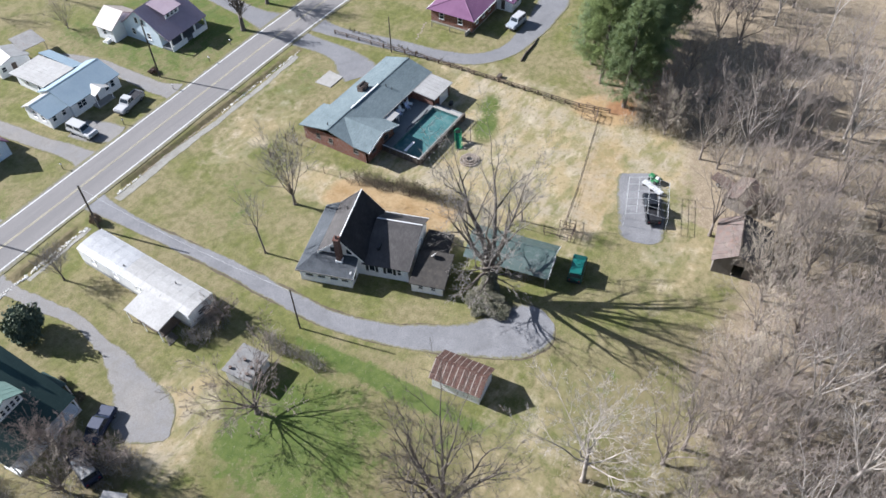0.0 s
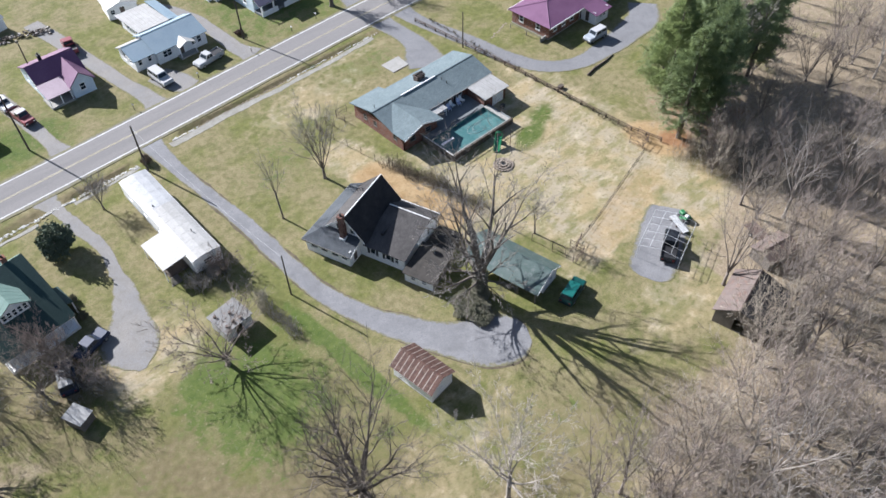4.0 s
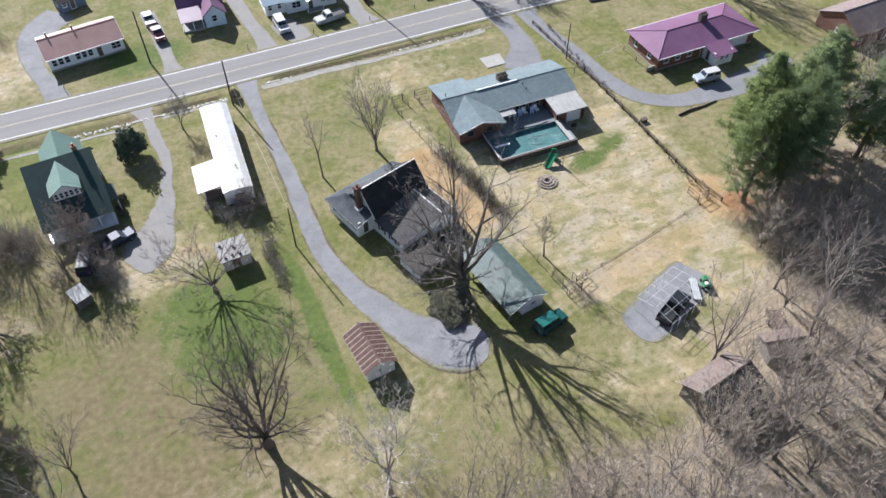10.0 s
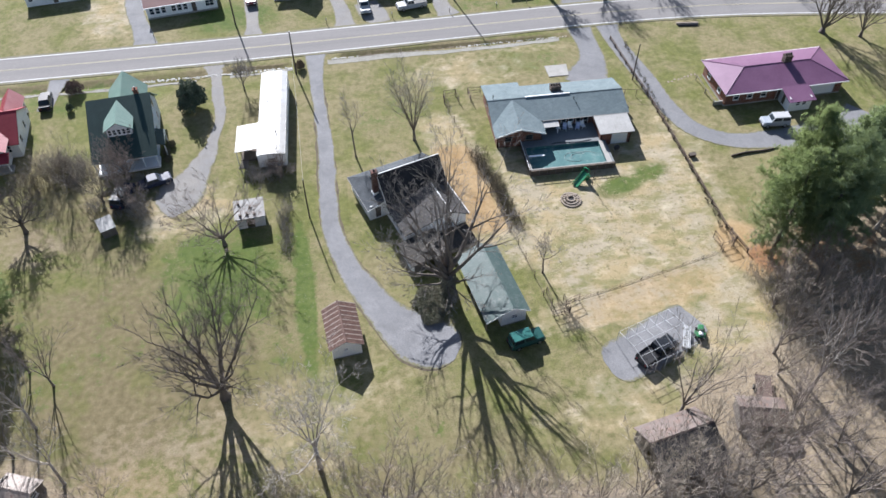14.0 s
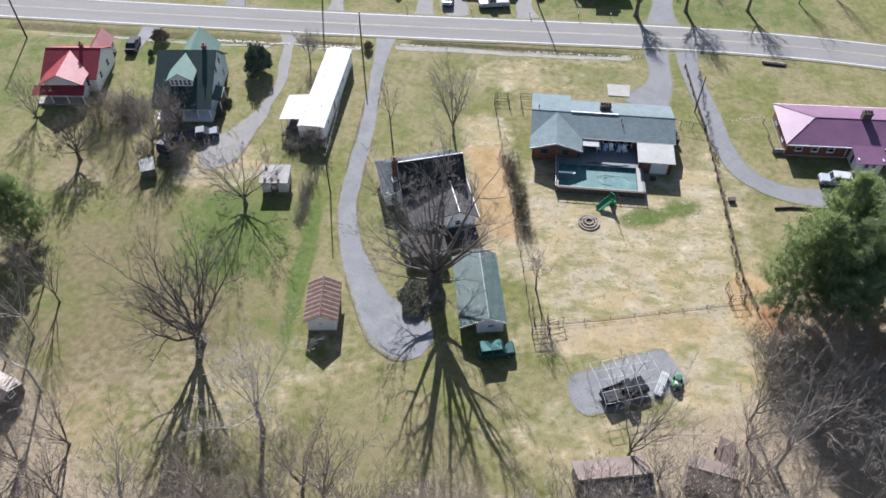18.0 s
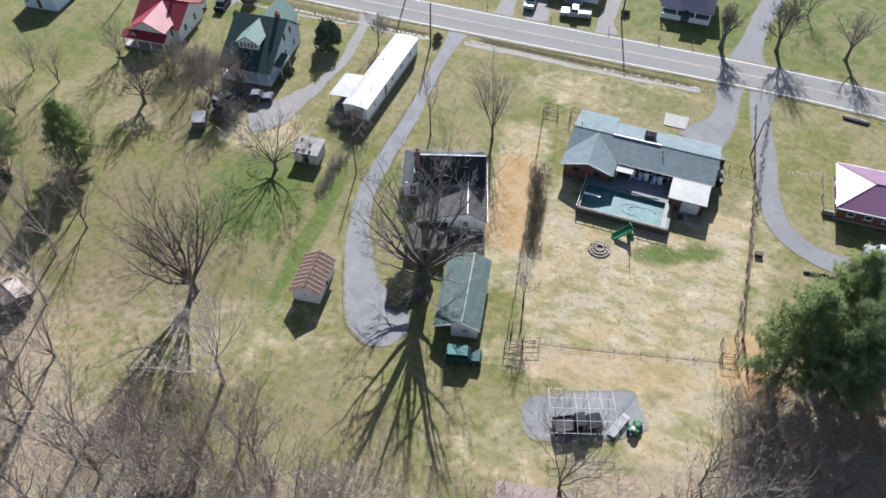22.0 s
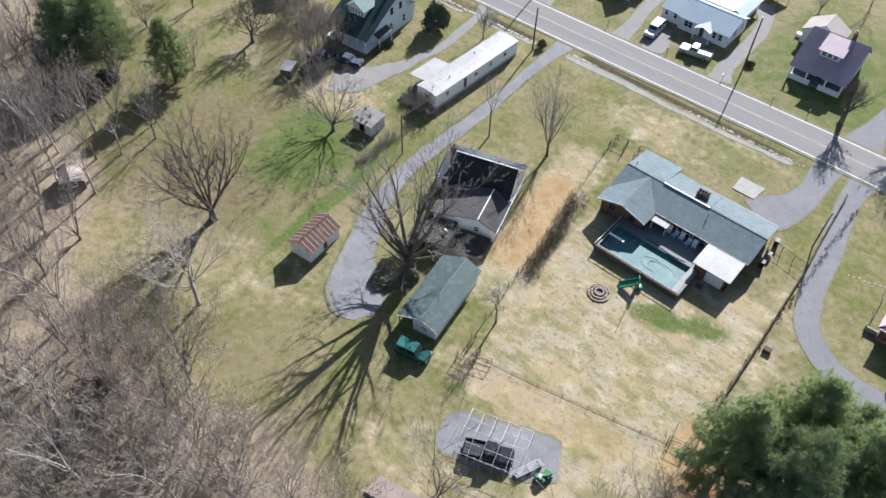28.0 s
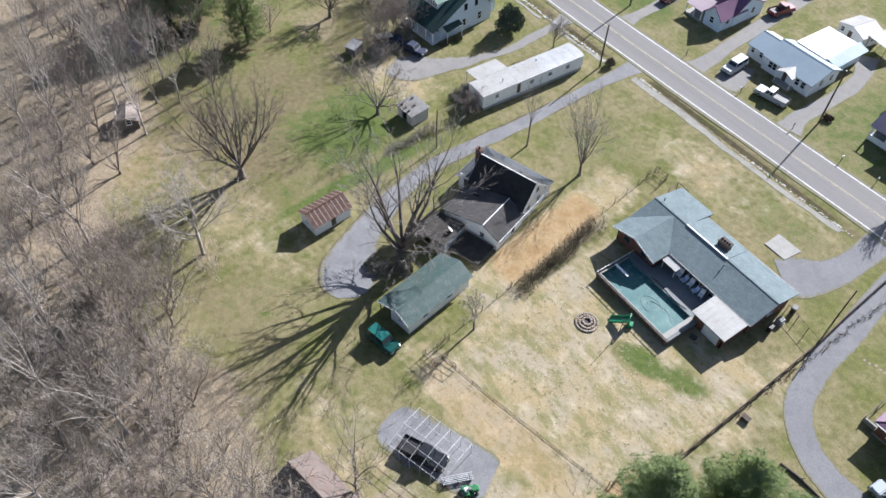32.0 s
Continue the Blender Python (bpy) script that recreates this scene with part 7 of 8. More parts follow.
def bush(name, x, y, rx, ry, h, count, size, m_, label, seed, hollow=0.55):
    B = thing(name, pose(x, y, 0), label, "bush")
    st = Shape()
    r = random.Random(seed)
    for _ in range(9):
        a, d = r.uniform(0, 6.28), r.uniform(0.3, 0.8)
        st.tube([(0.1 * math.cos(a), 0.1 * math.sin(a), 0), (rx * d * 0.5 * math.cos(a), ry * d * 0.5 * math.sin(a), h * 0.45), (rx * d * math.cos(a), ry * d * math.sin(a), h * 0.8)], [0.06, 0.04, 0.015], 4)
    part("stem_cluster", st, BARK, B)
    part("foliage", leaf_mass(seed, rx, ry, h, count, size, hollow), m_, B)


bush("evergreen_bush", -34.0, 34.4, 2.7, 2.7, 5.2, 5200, 0.2, LEAVES, "large rounded dark evergreen holly bush", 2)
bush("ivy_mound", -2.9, -8.4, 2.8, 3.1, 1.35, 27000, 0.062, IVY, "low grey-green ivy mound round the tree foot", 3, 0.72)
climb = Shape()
r = random.Random(31)
for _ in range(5200):
    a, z = r.uniform(0, 6.283), 4.2 * r.random() ** 1.4
    d = 0.78 + 0.35 * max(0, 1 - z / 1.5) + r.uniform(0, 0.16)
    c = Vector((-0.9 + d * math.cos(a), -7.5 + d * math.sin(a), z))
    u = Vector((r.gauss(0, 1), r.gauss(0, 1), r.gauss(0, 1))).normalized() * r.uniform(0.04, 0.09)
    v = u.orthogonal() * 0.6
    climb.add([c - u, c + v, c + u, c - v], [(0, 1, 2, 3)])
tagged(part("climbing_ivy", climb, IVY), "grey-green ivy leaves climbing the old trunk", "ivy", kind="stuff")
bush("shrub", -17.6, 42.2, 0.9, 0.9, 1.7, 1500, 0.1, surface("brown_dry_leaves", (0.13, 0.09, 0.06), (0.2, 0.15, 0.1), 0.9, 0.8, 4.0, 0.0), "brown leafy shrub beside the utility pole", 4)
bush("shrub", 10.2, 61.0, 1.0, 0.9, 1.0, 900, 0.1, RUST_ROOF, "rust-brown garden shrub on the verge", 5)
bush("shrub", -52.6, 41.0, 1.6, 1.5, 2.4, 2200, 0.12, surface("wine_dry_leaves", (0.11, 0.07, 0.06), (0.17, 0.12, 0.1), 0.9, 0.8, 4.0, 0.0), "wine-brown rounded shrub by the road", 6)
bush("shrub", -52.5, 36.5, 0.7, 0.7, 1.5, 800, 0.1, LEAVES, "small dark evergreen shrub", 7)
bush("evergreen_bush", -14.7, -42.4, 3.2, 2.8, 4.2, 3400, 0.15, LEAVES, "dark evergreen thicket in the wood", 8, 0.4)
for i, (x, y, q) in enumerate(((-62.0, -10.5, 2.2), (-65.0, -14.0, 2.4), (-70.5, -4.5, 2.8), (-60.5, -13.5, 1.8), (-74.5, -12.0, 3.0), (-66.0, -17.0, 2.3))):
    bush("evergreen_bush", x, y, q, q * 0.85, q * 1.0, 2200, 0.17, LEAVES, "dark low evergreen thicket at the wood's edge", 30 + i, 0.35)
for i, (x, y) in enumerate(((-36.9, 24.2), (-36.4, 25.8), (-36.6, 22.6))):
    bush("shrub", x, y, 0.7, 0.7, 1.1, 600, 0.1, surface("olive_leaves_%s" % "abc"[i], (0.09, 0.08, 0.05), (0.14, 0.13, 0.08), 0.9, 0.8, 4.0, 0.0), "low olive-brown shrub beside the farmhouse", 10 + i)


def spike(s, p, e, r0):
    """A thin three-sided twig that runs to a point."""
    a = (e - p).orthogonal().normalized() * r0
    b = (e - p).normalized().cross(a)
    s.add([p + a, p - a * 0.5 + b * 0.87, p - a * 0.5 - b * 0.87, e], [(0, 1, 3), (1, 2, 3), (2, 0, 3)])


def brush_patch(name, spots, label, m_, seed, stems=26):
    """Thickets of thin bare stems, joined."""
    r = random.Random(seed)
    s = Shape()
    for x, y, rad, h in spots:
        for _ in range(stems):
            a, d = r.uniform(0, 6.283), rad * math.sqrt(r.random())
            p = Vector((x + d * math.cos(a), y + d * math.sin(a), 0))
            L = h * r.uniform(0.5, 1.15)
            v = Vector((r.gauss(0, 0.35), r.gauss(0, 0.35), 1)).normalized()
            q = p + v * L * 0.5
            e = q + (v + Vector((r.gauss(0, 0.35), r.gauss(0, 0.35), 0))).normalized() * L * 0.5
            s.tube([p, q, e], [0.018, 0.013, 0.007], 3, False)
            for _k in range(6):
                u = r.uniform(0.25, 0.95)
                b = p.lerp(q, u * 2) if u < 0.5 else q.lerp(e, u * 2 - 1)
                w = Vector((r.gauss(0, 0.7), r.gauss(0, 0.7), r.uniform(0.2, 1))).normalized()
                spike(s, b, b + w * L * r.uniform(0.2, 0.5), 0.011)
    return tagged(part(name, s, m_), label, "undergrowth", kind="stuff")


r = random.Random(123)
spots = []
while len(spots) < 44:
    x, y = r.uniform(-78, 75), r.uniform(-56, 2)
    if in_wood(x, y) and math.hypot(x - BARN[0], y - BARN[1]) > 5.5:
        spots.append((x, y, r.uniform(0.8, 2.4), r.uniform(1.2, 3.2)))
brush_patch("undergrowth", spots, "tangled bare brown undergrowth in the wood", TWIG, 1)
r = random.Random(7)
edge = [(r.uniform(-12, 14), r.uniform(-41, -32), r.uniform(1, 2), r.uniform(2, 4)) for _ in range(14)] + [(r.uniform(-26, -12), r.uniform(-36, -26), r.uniform(1, 2.4), r.uniform(1.5, 3.5)) for _ in range(22)] + [(r.uniform(36, 46), r.uniform(-18, -9), r.uniform(1, 2), r.uniform(2, 4)) for _ in range(26)]
brush_patch("wood_edge_scrub", edge, "pale budding scrub along the wood's edge", BUD_TWIG, 2, 24)
dry = [(36.0 + r.uniform(-0.25, 0.25), y, 0.28, r.uniform(0.3, 0.7)) for y in np.arange(-5, 41, 0.9)]
brush_patch("fence_growth", dry, "dry brown weeds along the fence lines", BRUSH_BROWN, 6, 11)
hedge = [(6.9 + (17.5 - y) * 0.2 + r.uniform(-0.5, 0.5), y, r.uniform(0.6, 1.4), r.uniform(0.7, 2.0)) for y in np.arange(2.5, 18.5, 0.7)]
brush_patch("hedge_scrub", hedge, "dark bare hedge along the fence line", BRUSH_BROWN, 3, 40)
brush_patch("lawn_thicket", [(-53.0, 20.3, 2.2, 4.2), (-51.0, 21.6, 1.6, 3.4), (-54.6, 18.8, 1.6, 3.6)], "dense olive-brown thicket beside the red-roofed house", BRUSH_BROWN, 8, 80)
yard = [(-19.9 + r.uniform(-0.8, 0.8), y, 0.8, r.uniform(1, 2.2)) for y in np.arange(3, 11, 0.9)] + [(r.uniform(-25, -20), r.uniform(15.5, 18.5), 1.0, r.uniform(1, 2.2)) for _ in range(10)] + [(r.uniform(-52, -47), r.uniform(19, 25), 1.0, r.uniform(1.5, 3)) for _ in range(14)] + [(r.uniform(-47, -38), r.uniform(12, 19), 1.0, r.uniform(1, 2.4)) for _ in range(15)]
brush_patch("garden_scrub", yard, "grey leafless garden scrub", TWIG, 4, 34)


# ---- vehicles ----
def wheel(V, x, y, r, w=0.22):
    s = Shape()
    n = 14
    for yy, rr in ((-w / 2, r * 0.88), (-w / 2 + 0.04, r), (w / 2 - 0.04, r), (w / 2, r * 0.88)):
        s.v += [(x + rr * math.cos(2 * math.pi * j / n), y + yy, r + rr * math.sin(2 * math.pi * j / n)) for j in range(n)]
    s.f += [(i * n + j, i * n + (j + 1) % n, (i + 1) * n + (j + 1) % n, (i + 1) * n + j) for i in range(3) for j in range(n)]
    s.f += [tuple(range(n - 1, -1, -1)), tuple(range(3 * n, 4 * n))]
    ty = part("wheel", s, RUBBER, V)
    out = w / 2 + 0.006 if y > 0 else -w / 2 - 0.006
    part("rim", Shape().tube([(x, y + out - 0.02 * (1 if y > 0 else -1), r), (x, y + out, r)], r * 0.6, 10), STEEL, ty)


def vehicle(name, m, label, category, colour, kind, length=4.7, width=1.85, roof=None, bed=None):
    """A car with its nose to +x."""
    V = thing(name, m, label, category)
    L, w = length / 2, width / 2
    pm = colour
    belt, top = (0.98, 1.45) if kind == "sedan" else (1.05, 1.75)
    part("body", Shape().box(-L, -w, 0.28, L, w, belt - 0.12, None, 0.12), pm, V)
    if kind == "pickup":
        hood, cab0, cab1, t0, t1 = L * 0.46, L * 0.46, -L * 0.14, L * 0.26, -L * 0.1
    elif kind == "sedan":
        hood, cab0, cab1, t0, t1 = L * 0.45, L * 0.45, -L * 0.68, L * 0.14, -L * 0.4
    else:
        hood, cab0, cab1, t0, t1 = L * 0.5, L * 0.5, -L * 0.97, L * 0.24, -L * 0.88
    part("hood", Shape().box(hood - 0.05, -w + 0.06, belt - 0.16, L - 0.08, w - 0.06, belt - 0.02, None, 0.06), pm, V)
    if kind == "sedan":
        part("trunk_lid", Shape().box(-L + 0.08, -w + 0.06, belt - 0.16, cab1 + 0.05, w - 0.06, belt - 0.02, None, 0.06), pm, V)
    if kind == "pickup":
        for q in ((-L + 0.02, -w + 0.02, cab1 - 0.02, -w + 0.12), (-L + 0.02, w - 0.12, cab1 - 0.02, w - 0.02)):
            part("bed_side", box(q[0], q[1], belt - 0.2, q[2], q[3], belt + 0.08, 0.03), pm, V)
        part("tailgate", box(-L + 0.01, -w + 0.12, belt - 0.2, -L + 0.08, w - 0.12, belt + 0.08, 0.02), pm, V)
        part("bed_floor", box(-L + 0.08, -w + 0.12, belt - 0.19, cab1 - 0.02, w - 0.12, belt - 0.1), bed or DARK_METAL, V)
    i, j = w - 0.05, w - 0.2
    b = belt - 0.14
    low = [(cab1, -i, b), (cab0, -i, b), (cab0, i, b), (cab1, i, b)]
    hi = [(t1, -j, top), (t0, -j, top), (t0, j, top), (t1, j, top)]
    part("cabin", Shape().add(low + hi, [(4, 5, 6, 7), (0, 1, 5, 4), (1, 2, 6, 5), (2, 3, 7, 6), (3, 0, 4, 7)]), pm, V)
    part("roof", box(t1 - 0.03, -j - 0.02, top - 0.005, t0 + 0.04, j + 0.02, top + 0.045, 0.03), roof or pm, V)

    def pane(a, b_, c, d, n, out):
        def at(u, v):
            return Vector(a).lerp(Vector(b_), u).lerp(Vector(d).lerp(Vector(c), u), v)
        q = [at(0.08, 0.34), at(0.92, 0.34), at(0.92, 0.9), at(0.08, 0.9)]
        part(n, Shape().plate([p + Vector(out) * 0.012 for p in q], 0.01), GLASS, V)
    pane(low[1], low[2], hi[2], hi[1], "windscreen", (1, 0, 0.4))
    pane(low[3], low[0], hi[0], hi[3], "rear_window", (-1, 0, 0.4))
    for s_, A, B, C, D in ((-1, low[0], low[1], hi[1], hi[0]), (1, low[2], low[3], hi[3], hi[2])):
        mid0, mid1 = Vector(A).lerp(Vector(B), 0.52), Vector(D).lerp(Vector(C), 0.52)
        pane(A, mid0, mid1, D, "side_window", (0, s_, 0.2))
        pane(mid0, B, C, mid1, "side_window", (0, s_, 0.2))
    for yy in (-w + 0.3, w - 0.3):
        part("headlight", box(L - 0.03, yy - 0.17, 0.62, L + 0.02, yy + 0.17, 0.78, 0.02), WHITE_PAINT, V)
        part("tail_light", box(-L - 0.02, yy - 0.12, 0.65, -L + 0.03, yy + 0.12, 0.85, 0.02), RED_ROOF, V)
    part("bumper", box(L - 0.06, -w + 0.05, 0.36, L + 0.09, w - 0.05, 0.54, 0.04), DARK_METAL, V)
    part("bumper", box(-L - 0.09, -w + 0.05, 0.36, -L + 0.06, w - 0.05, 0.54, 0.04), DARK_METAL, V)
    for x in (-L * 0.62, L * 0.64):
        for y in (-w + 0.1, w - 0.1):
            wheel(V, x, y, 0.34 if kind != "sedan" else 0.31)
    return V


TEAL = paint("teal_car_paint", (0.002, 0.05, 0.043), 0.3)
WHITE_CAR = paint("white_car_paint", (0.38, 0.38, 0.38), 0.35)
BLACK_CAR = paint("black_car_paint", (0.015, 0.017, 0.02), 0.25)
SILVER = paint("silver_car_paint", (0.3, 0.33, 0.36), 0.3)
MAROON = paint("maroon_car_paint", (0.2, 0.04, 0.05), 0.35)
DARK_BLUE = paint("dark_blue_paint", (0.005, 0.014, 0.045), 0.6)
PALE_TEAL = paint("faded_teal_roof_paint", (0.006, 0.1, 0.085), 0.35)
vehicle("jeep", pose(6.95, -15.2, 0.02, 0, 0, 14), "teal green compact four-wheel-drive parked behind the garage", "car", TEAL, "suv", 4.1, 1.75, PALE_TEAL)
vehicle("pickup_truck", pose(21.1, -19.0, 0.04, 0, 0, 28), "black pickup truck with open bed on gravel", "pickup truck", BLACK_CAR, "pickup", 5.2, 1.9)
vehicle("car", pose(51.4, 17.3, 0.04, 0, 0, 176), "pale silver hatchback parked by the ranch house", "car", SILVER, "suv", 4.1, 1.75, WHITE_CAR)
vehicle("car", pose(-6.1, 58.4, 0.04, 0, 0, -86), "white estate car parked nose to the road", "car", WHITE_CAR, "suv", 4.8, 1.85)
vehicle("pickup_truck", pose(2.2, 57.6, 0.02, 0, 0, 190), "white pickup truck parked on the lawn", "pickup truck", WHITE_CAR, "pickup", 5.3, 1.9)
vehicle("car", pose(-12.5, 77.4, 0.04, 0, 0, 80), "dark maroon pickup on the gravel drive", "pickup truck", MAROON, "pickup", 5.0, 1.85)
vehicle("car", pose(-26.9, 69.6, 0.04, 0, 0, -85), "white saloon car parked on gravel", "car", WHITE_CAR, "sedan", 4.6, 1.8)
vehicle("pickup_truck", pose(-26.1, 64.4, 0.04, 0, 0, -83), "maroon and white old pickup truck", "pickup truck", MAROON, "pickup", 4.9, 1.8, WHITE_CAR, RUST_PALE)
vehicle("car", pose(-56.4, 38.6, 0.04, 0, 0, 98), "black car parked on a short drive", "car", BLACK_CAR, "sedan", 4.2, 1.75)
vehicle("car", pose(-41.8, 15.6, 0.02, 0, 0, 75), "blue and white old van under the trees", "car", DARK_BLUE, "suv", 4.6, 1.85, WHITE_ROOF)
vehicle("car", pose(-37.8, 17.9, 0.03, 0, 0, 20), "dark blue car in the shade behind the farmhouse", "car", DARK_BLUE, "sedan", 4.4, 1.75)


def tractor():
    V = thing("lawn_tractor", pose(26.9, -17.2, 0, 0, 0, 70), "small green lawn tractor with pale seat", "tractor")
    g = paint("mower_green", (0.02, 0.14, 0.05), 0.4)
    part("hood", box(0.1, -0.32, 0.4, 0.95, 0.32, 0.85, 0.08), g, V)
    part("chassis", box(-0.75, -0.3, 0.3, 0.8, 0.3, 0.45, 0.04), DARK_METAL, V)
    part("fender", box(-0.8, -0.55, 0.55, -0.1, 0.55, 0.68, 0.05), g, V)
    part("seat", box(-0.6, -0.25, 0.68, -0.15, 0.25, 0.95, 0.07), WHITE_PAINT, V, "pale seat")
    part("steering_wheel", Shape().tube([(0.12, 0, 0.8), (-0.02, 0, 1.05)], 0.03, 6).tube([(-0.03, 0, 1.05), (-0.02, 0, 1.08)], 0.18, 10), DARK_METAL, V)
    part("mower_deck", box(-0.3, -0.6, 0.1, 0.4, 0.6, 0.26, 0.05), g, V)
    for x, y, r_ in ((-0.45, -0.5, 0.28), (-0.45, 0.5, 0.28), (0.65, -0.42, 0.2), (0.65, 0.42, 0.2)):
        wheel(V, x, y, r_, 0.2)


tractor()


def utility_rack():
    V = thing("pipe_rack", pose(25.2, -17.5, 0, 0, 0, 68), "low steel rack stacked with white pipes", "rack")
    for x in (-1.3, 0, 1.3):
        part("trestle", box(x - 0.05, -0.45, 0, x + 0.05, 0.45, 0.4), RUST_STEEL, V)
    for k in range(5):
        y = -0.36 + k * 0.18
        part("pipe", Shape().tube([(-1.6, y, 0.46), (1.6, y, 0.46)], 0.06, 6), WHITE_PIPE, V)


utility_rack()


def carport_frame():
    V = thing("carport", pose(21.2, -18.2, 0, 0, 0, 18.7), "bare white pipe frame of an uncovered carport", "carport")
    a, b, h = 3.4, 2.6, 2.15
    for i in range(6):
        x = -a + i * 2 * a / 5
        for y in (-b, b):
            part("post", Shape().tube([(x, y, 0), (x, y, h)], 0.025, 6), WHITE_PIPE, V)
        part("rafter", Shape().tube([(x, -b, h), (x, 0, h + 0.55), (x, b, h)], 0.022, 6), WHITE_PIPE, V)
    for y, z in ((-b, h), (-b * 0.5, h + 0.28), (0, h + 0.56), (b * 0.5, h + 0.28), (b, h)):
        part("purlin", Shape().tube([(-a, y, z + 0.03), (a, y, z + 0.03)], 0.022, 6), WHITE_PIPE, V)


carport_frame()


# ---- poles and wires ----
def pole(x, y, h, label, arm=0.0, turn=0.0, r0=0.15, lamp=False):
    P = thing("utility_pole", pose(x, y, 0, 0, 0, turn), label, "utility pole")
    part("shaft", Shape().tube([(0, 0, -0.1), (0, 0, h * 0.5), (0.05, 0.02, h)], [r0, r0 * 0.85, r0 * 0.7], 8), POLE_WOOD, P)
    if arm:
        part("crossarm", box(-arm, 0.1, h - 0.75, arm, 0.2, h - 0.62), POLE_WOOD, P)
        for k in (-0.9, -0.3, 0.3, 0.9):
            part("insulator", Shape().tube([(arm * k, 0.15, h - 0.62), (arm * k, 0.15, h - 0.48)], [0.05, 0.035], 6), WHITE_PAINT, P)
    if lamp:
        part("transformer", Shape().tube([(0.28, 0, h - 1.9), (0.28, 0, h - 1.1)], 0.19, 10), GREY_ROOF, P)
    part("cap", Shape().tube([(0.05, 0.02, h), (0.05, 0.02, h + 0.04)], r0 * 0.75, 8), DARK_METAL, P)
    return P


pole(9.9, 59.3, 9.6, "dark wooden utility pole across the road", 0.0)
pole(-18.3, 40.7, 7.8, "dark wooden utility pole beside the driveway", 0.0, lamp=False)
pole(-17.0, 8.3, 6.9, "leaning dark wooden pole beside the driveway", 0.0, r0=0.11)
pole(34.2, 31.1, 6.4, "thin wooden pole beside the lane", 0.0, r0=0.11)
pole(-28.5, 56.9, 9.5, "tall wooden roadside utility pole", 0.0)
pole(-75.4, 39.5, 8.5, "wooden roadside utility pole")
pole(-20.4, 73.5, 6.5, "wooden service pole behind the cottage", r0=0.12)


def wire(a, b, sag, r=0.012):
    W = Shape()
    pts = [Vector(a).lerp(Vector(b), t / 14) - Vector((0, 0, sag * 4 * (t / 14) * (1 - t / 14))) for t in range(15)]
    return tagged(part("overhead_wire", W.tube(pts, r, 4), WHITE_PIPE), "thin overhead service wire between poles", "wire")


wire((-18.25, 40.7, 7.5), (-16.95, 8.3, 6.7), 0.9)


# ---- fences ----
def fence_run(F, pts, gap, h, material, rails, wires, r=0.045, solid=False):
    for (x0, y0), (x1, y1) in zip(pts, pts[1:]):
        L = math.hypot(x1 - x0, y1 - y0)
        n = max(1, round(L / gap))
        for i in range(n + 1):
            t = i / n
            x, y = x0 + (x1 - x0) * t, y0 + (y1 - y0) * t
            if i < n or (x1, y1) == pts[-1]:
                part("post", Shape().tube([(x, y, -0.05), (x, y, h)], r, 6), material, F)
        for z in rails:
            part("rail", Shape().tube([(x0, y0, z), (x1, y1, z)], r * 0.7, 5), material, F)
        for z in wires:
            part("wire", Shape().tube([(x0, y0, z), (x1, y1, z)], 0.012, 3), material, F)


F = thing("yard_fence", pose(0, 0, 0), "rusty post and wire fence round the back yard", "fence")
fence_run(F, [(4.0, 30.0), (7.0, 12.0), (9.6, -3.0), (10.9, -12.0)], 2.6, 1.25, RUST_STEEL, (), (0.4, 0.8, 1.2), 0.04)
fence_run(F, [(10.9, -10.9), (20, -9.0), (34.4, -5.4)], 3.2, 0.55, POLE_WOOD, (0.08,), (0.3, 0.5), 0.035)
F = thing("boundary_fence", pose(0, 0, 0), "low dark timber rail fence along the lane", "fence")
fence_run(F, [(37.4, -6.0), (36.4, -1.5), (35.9, 12.0), (35.2, 27.0), (34.6, 33.0), (33.9, 42.5)], 2.2, 0.75, FENCE_WOOD, (0.4, 0.7), (), 0.1)
LG = thing("fallen_log", pose(46.2, 11.9, 0, 0, 0, 2), "long weathered log lying below the curving drive", "log")
part("stem", Shape().tube([(-3.7, -0.25, 0.14), (-1.5, 0.05, 0.16), (1.2, 0.0, 0.14), (3.6, 0.25, 0.1)], [0.17, 0.16, 0.13, 0.08], 8), POLE_WOOD, LG, smooth=True)
part("stub", Shape().tube([(-1.4, 0.05, 0.2), (-1.1, 0.3, 0.55)], [0.06, 0.03], 6), POLE_WOOD, LG)
F = thing("service_fence", pose(0, 0, 0), "wire fence closing the side of the brick house", "fence")
fence_run(F, [(29.9, 27.6), (35.1, 26.6)], 1.7, 1.3, RUST_STEEL, (1.27,), (0.4, 0.8))


def gate(x, y, turn, w=1.9, h=1.35):
    G_ = thing("gate_panel", pose(x, y, 0, 0, 0, turn), "rusty tubular steel gate panel", "gate", "gate panels")
    for px in (-w / 2, w / 2):
        part("upright", Shape().tube([(px, 0, 0), (px, 0, h)], 0.04, 6), RUST_STEEL, G_)
    for z in (0.25, 0.7, h - 0.05):
        part("bar", Shape().tube([(-w / 2, 0, z), (w / 2, 0, z)], 0.03, 5), RUST_STEEL, G_)
    part("brace", Shape().tube([(-w / 2, 0, 0.25), (w / 2, 0, h - 0.05)], 0.02, 5), RUST_STEEL, G_)


for x, y, a in ((5.0, 31.1, 5), (4.2, 30.4, 80), (6.1, 30.5, 100), (8.9, 31.3, 0), (8.0, 30.4, 95), (11.9, -12.2, 10), (12.8, -11.0, 100), (11.0, -9.6, 98), (13.6, -10.6, 20), (35.2, -4.9, 12), (34.3, -3.9, 100), (36.3, -3.6, 80)):
    gate(x, y, a)

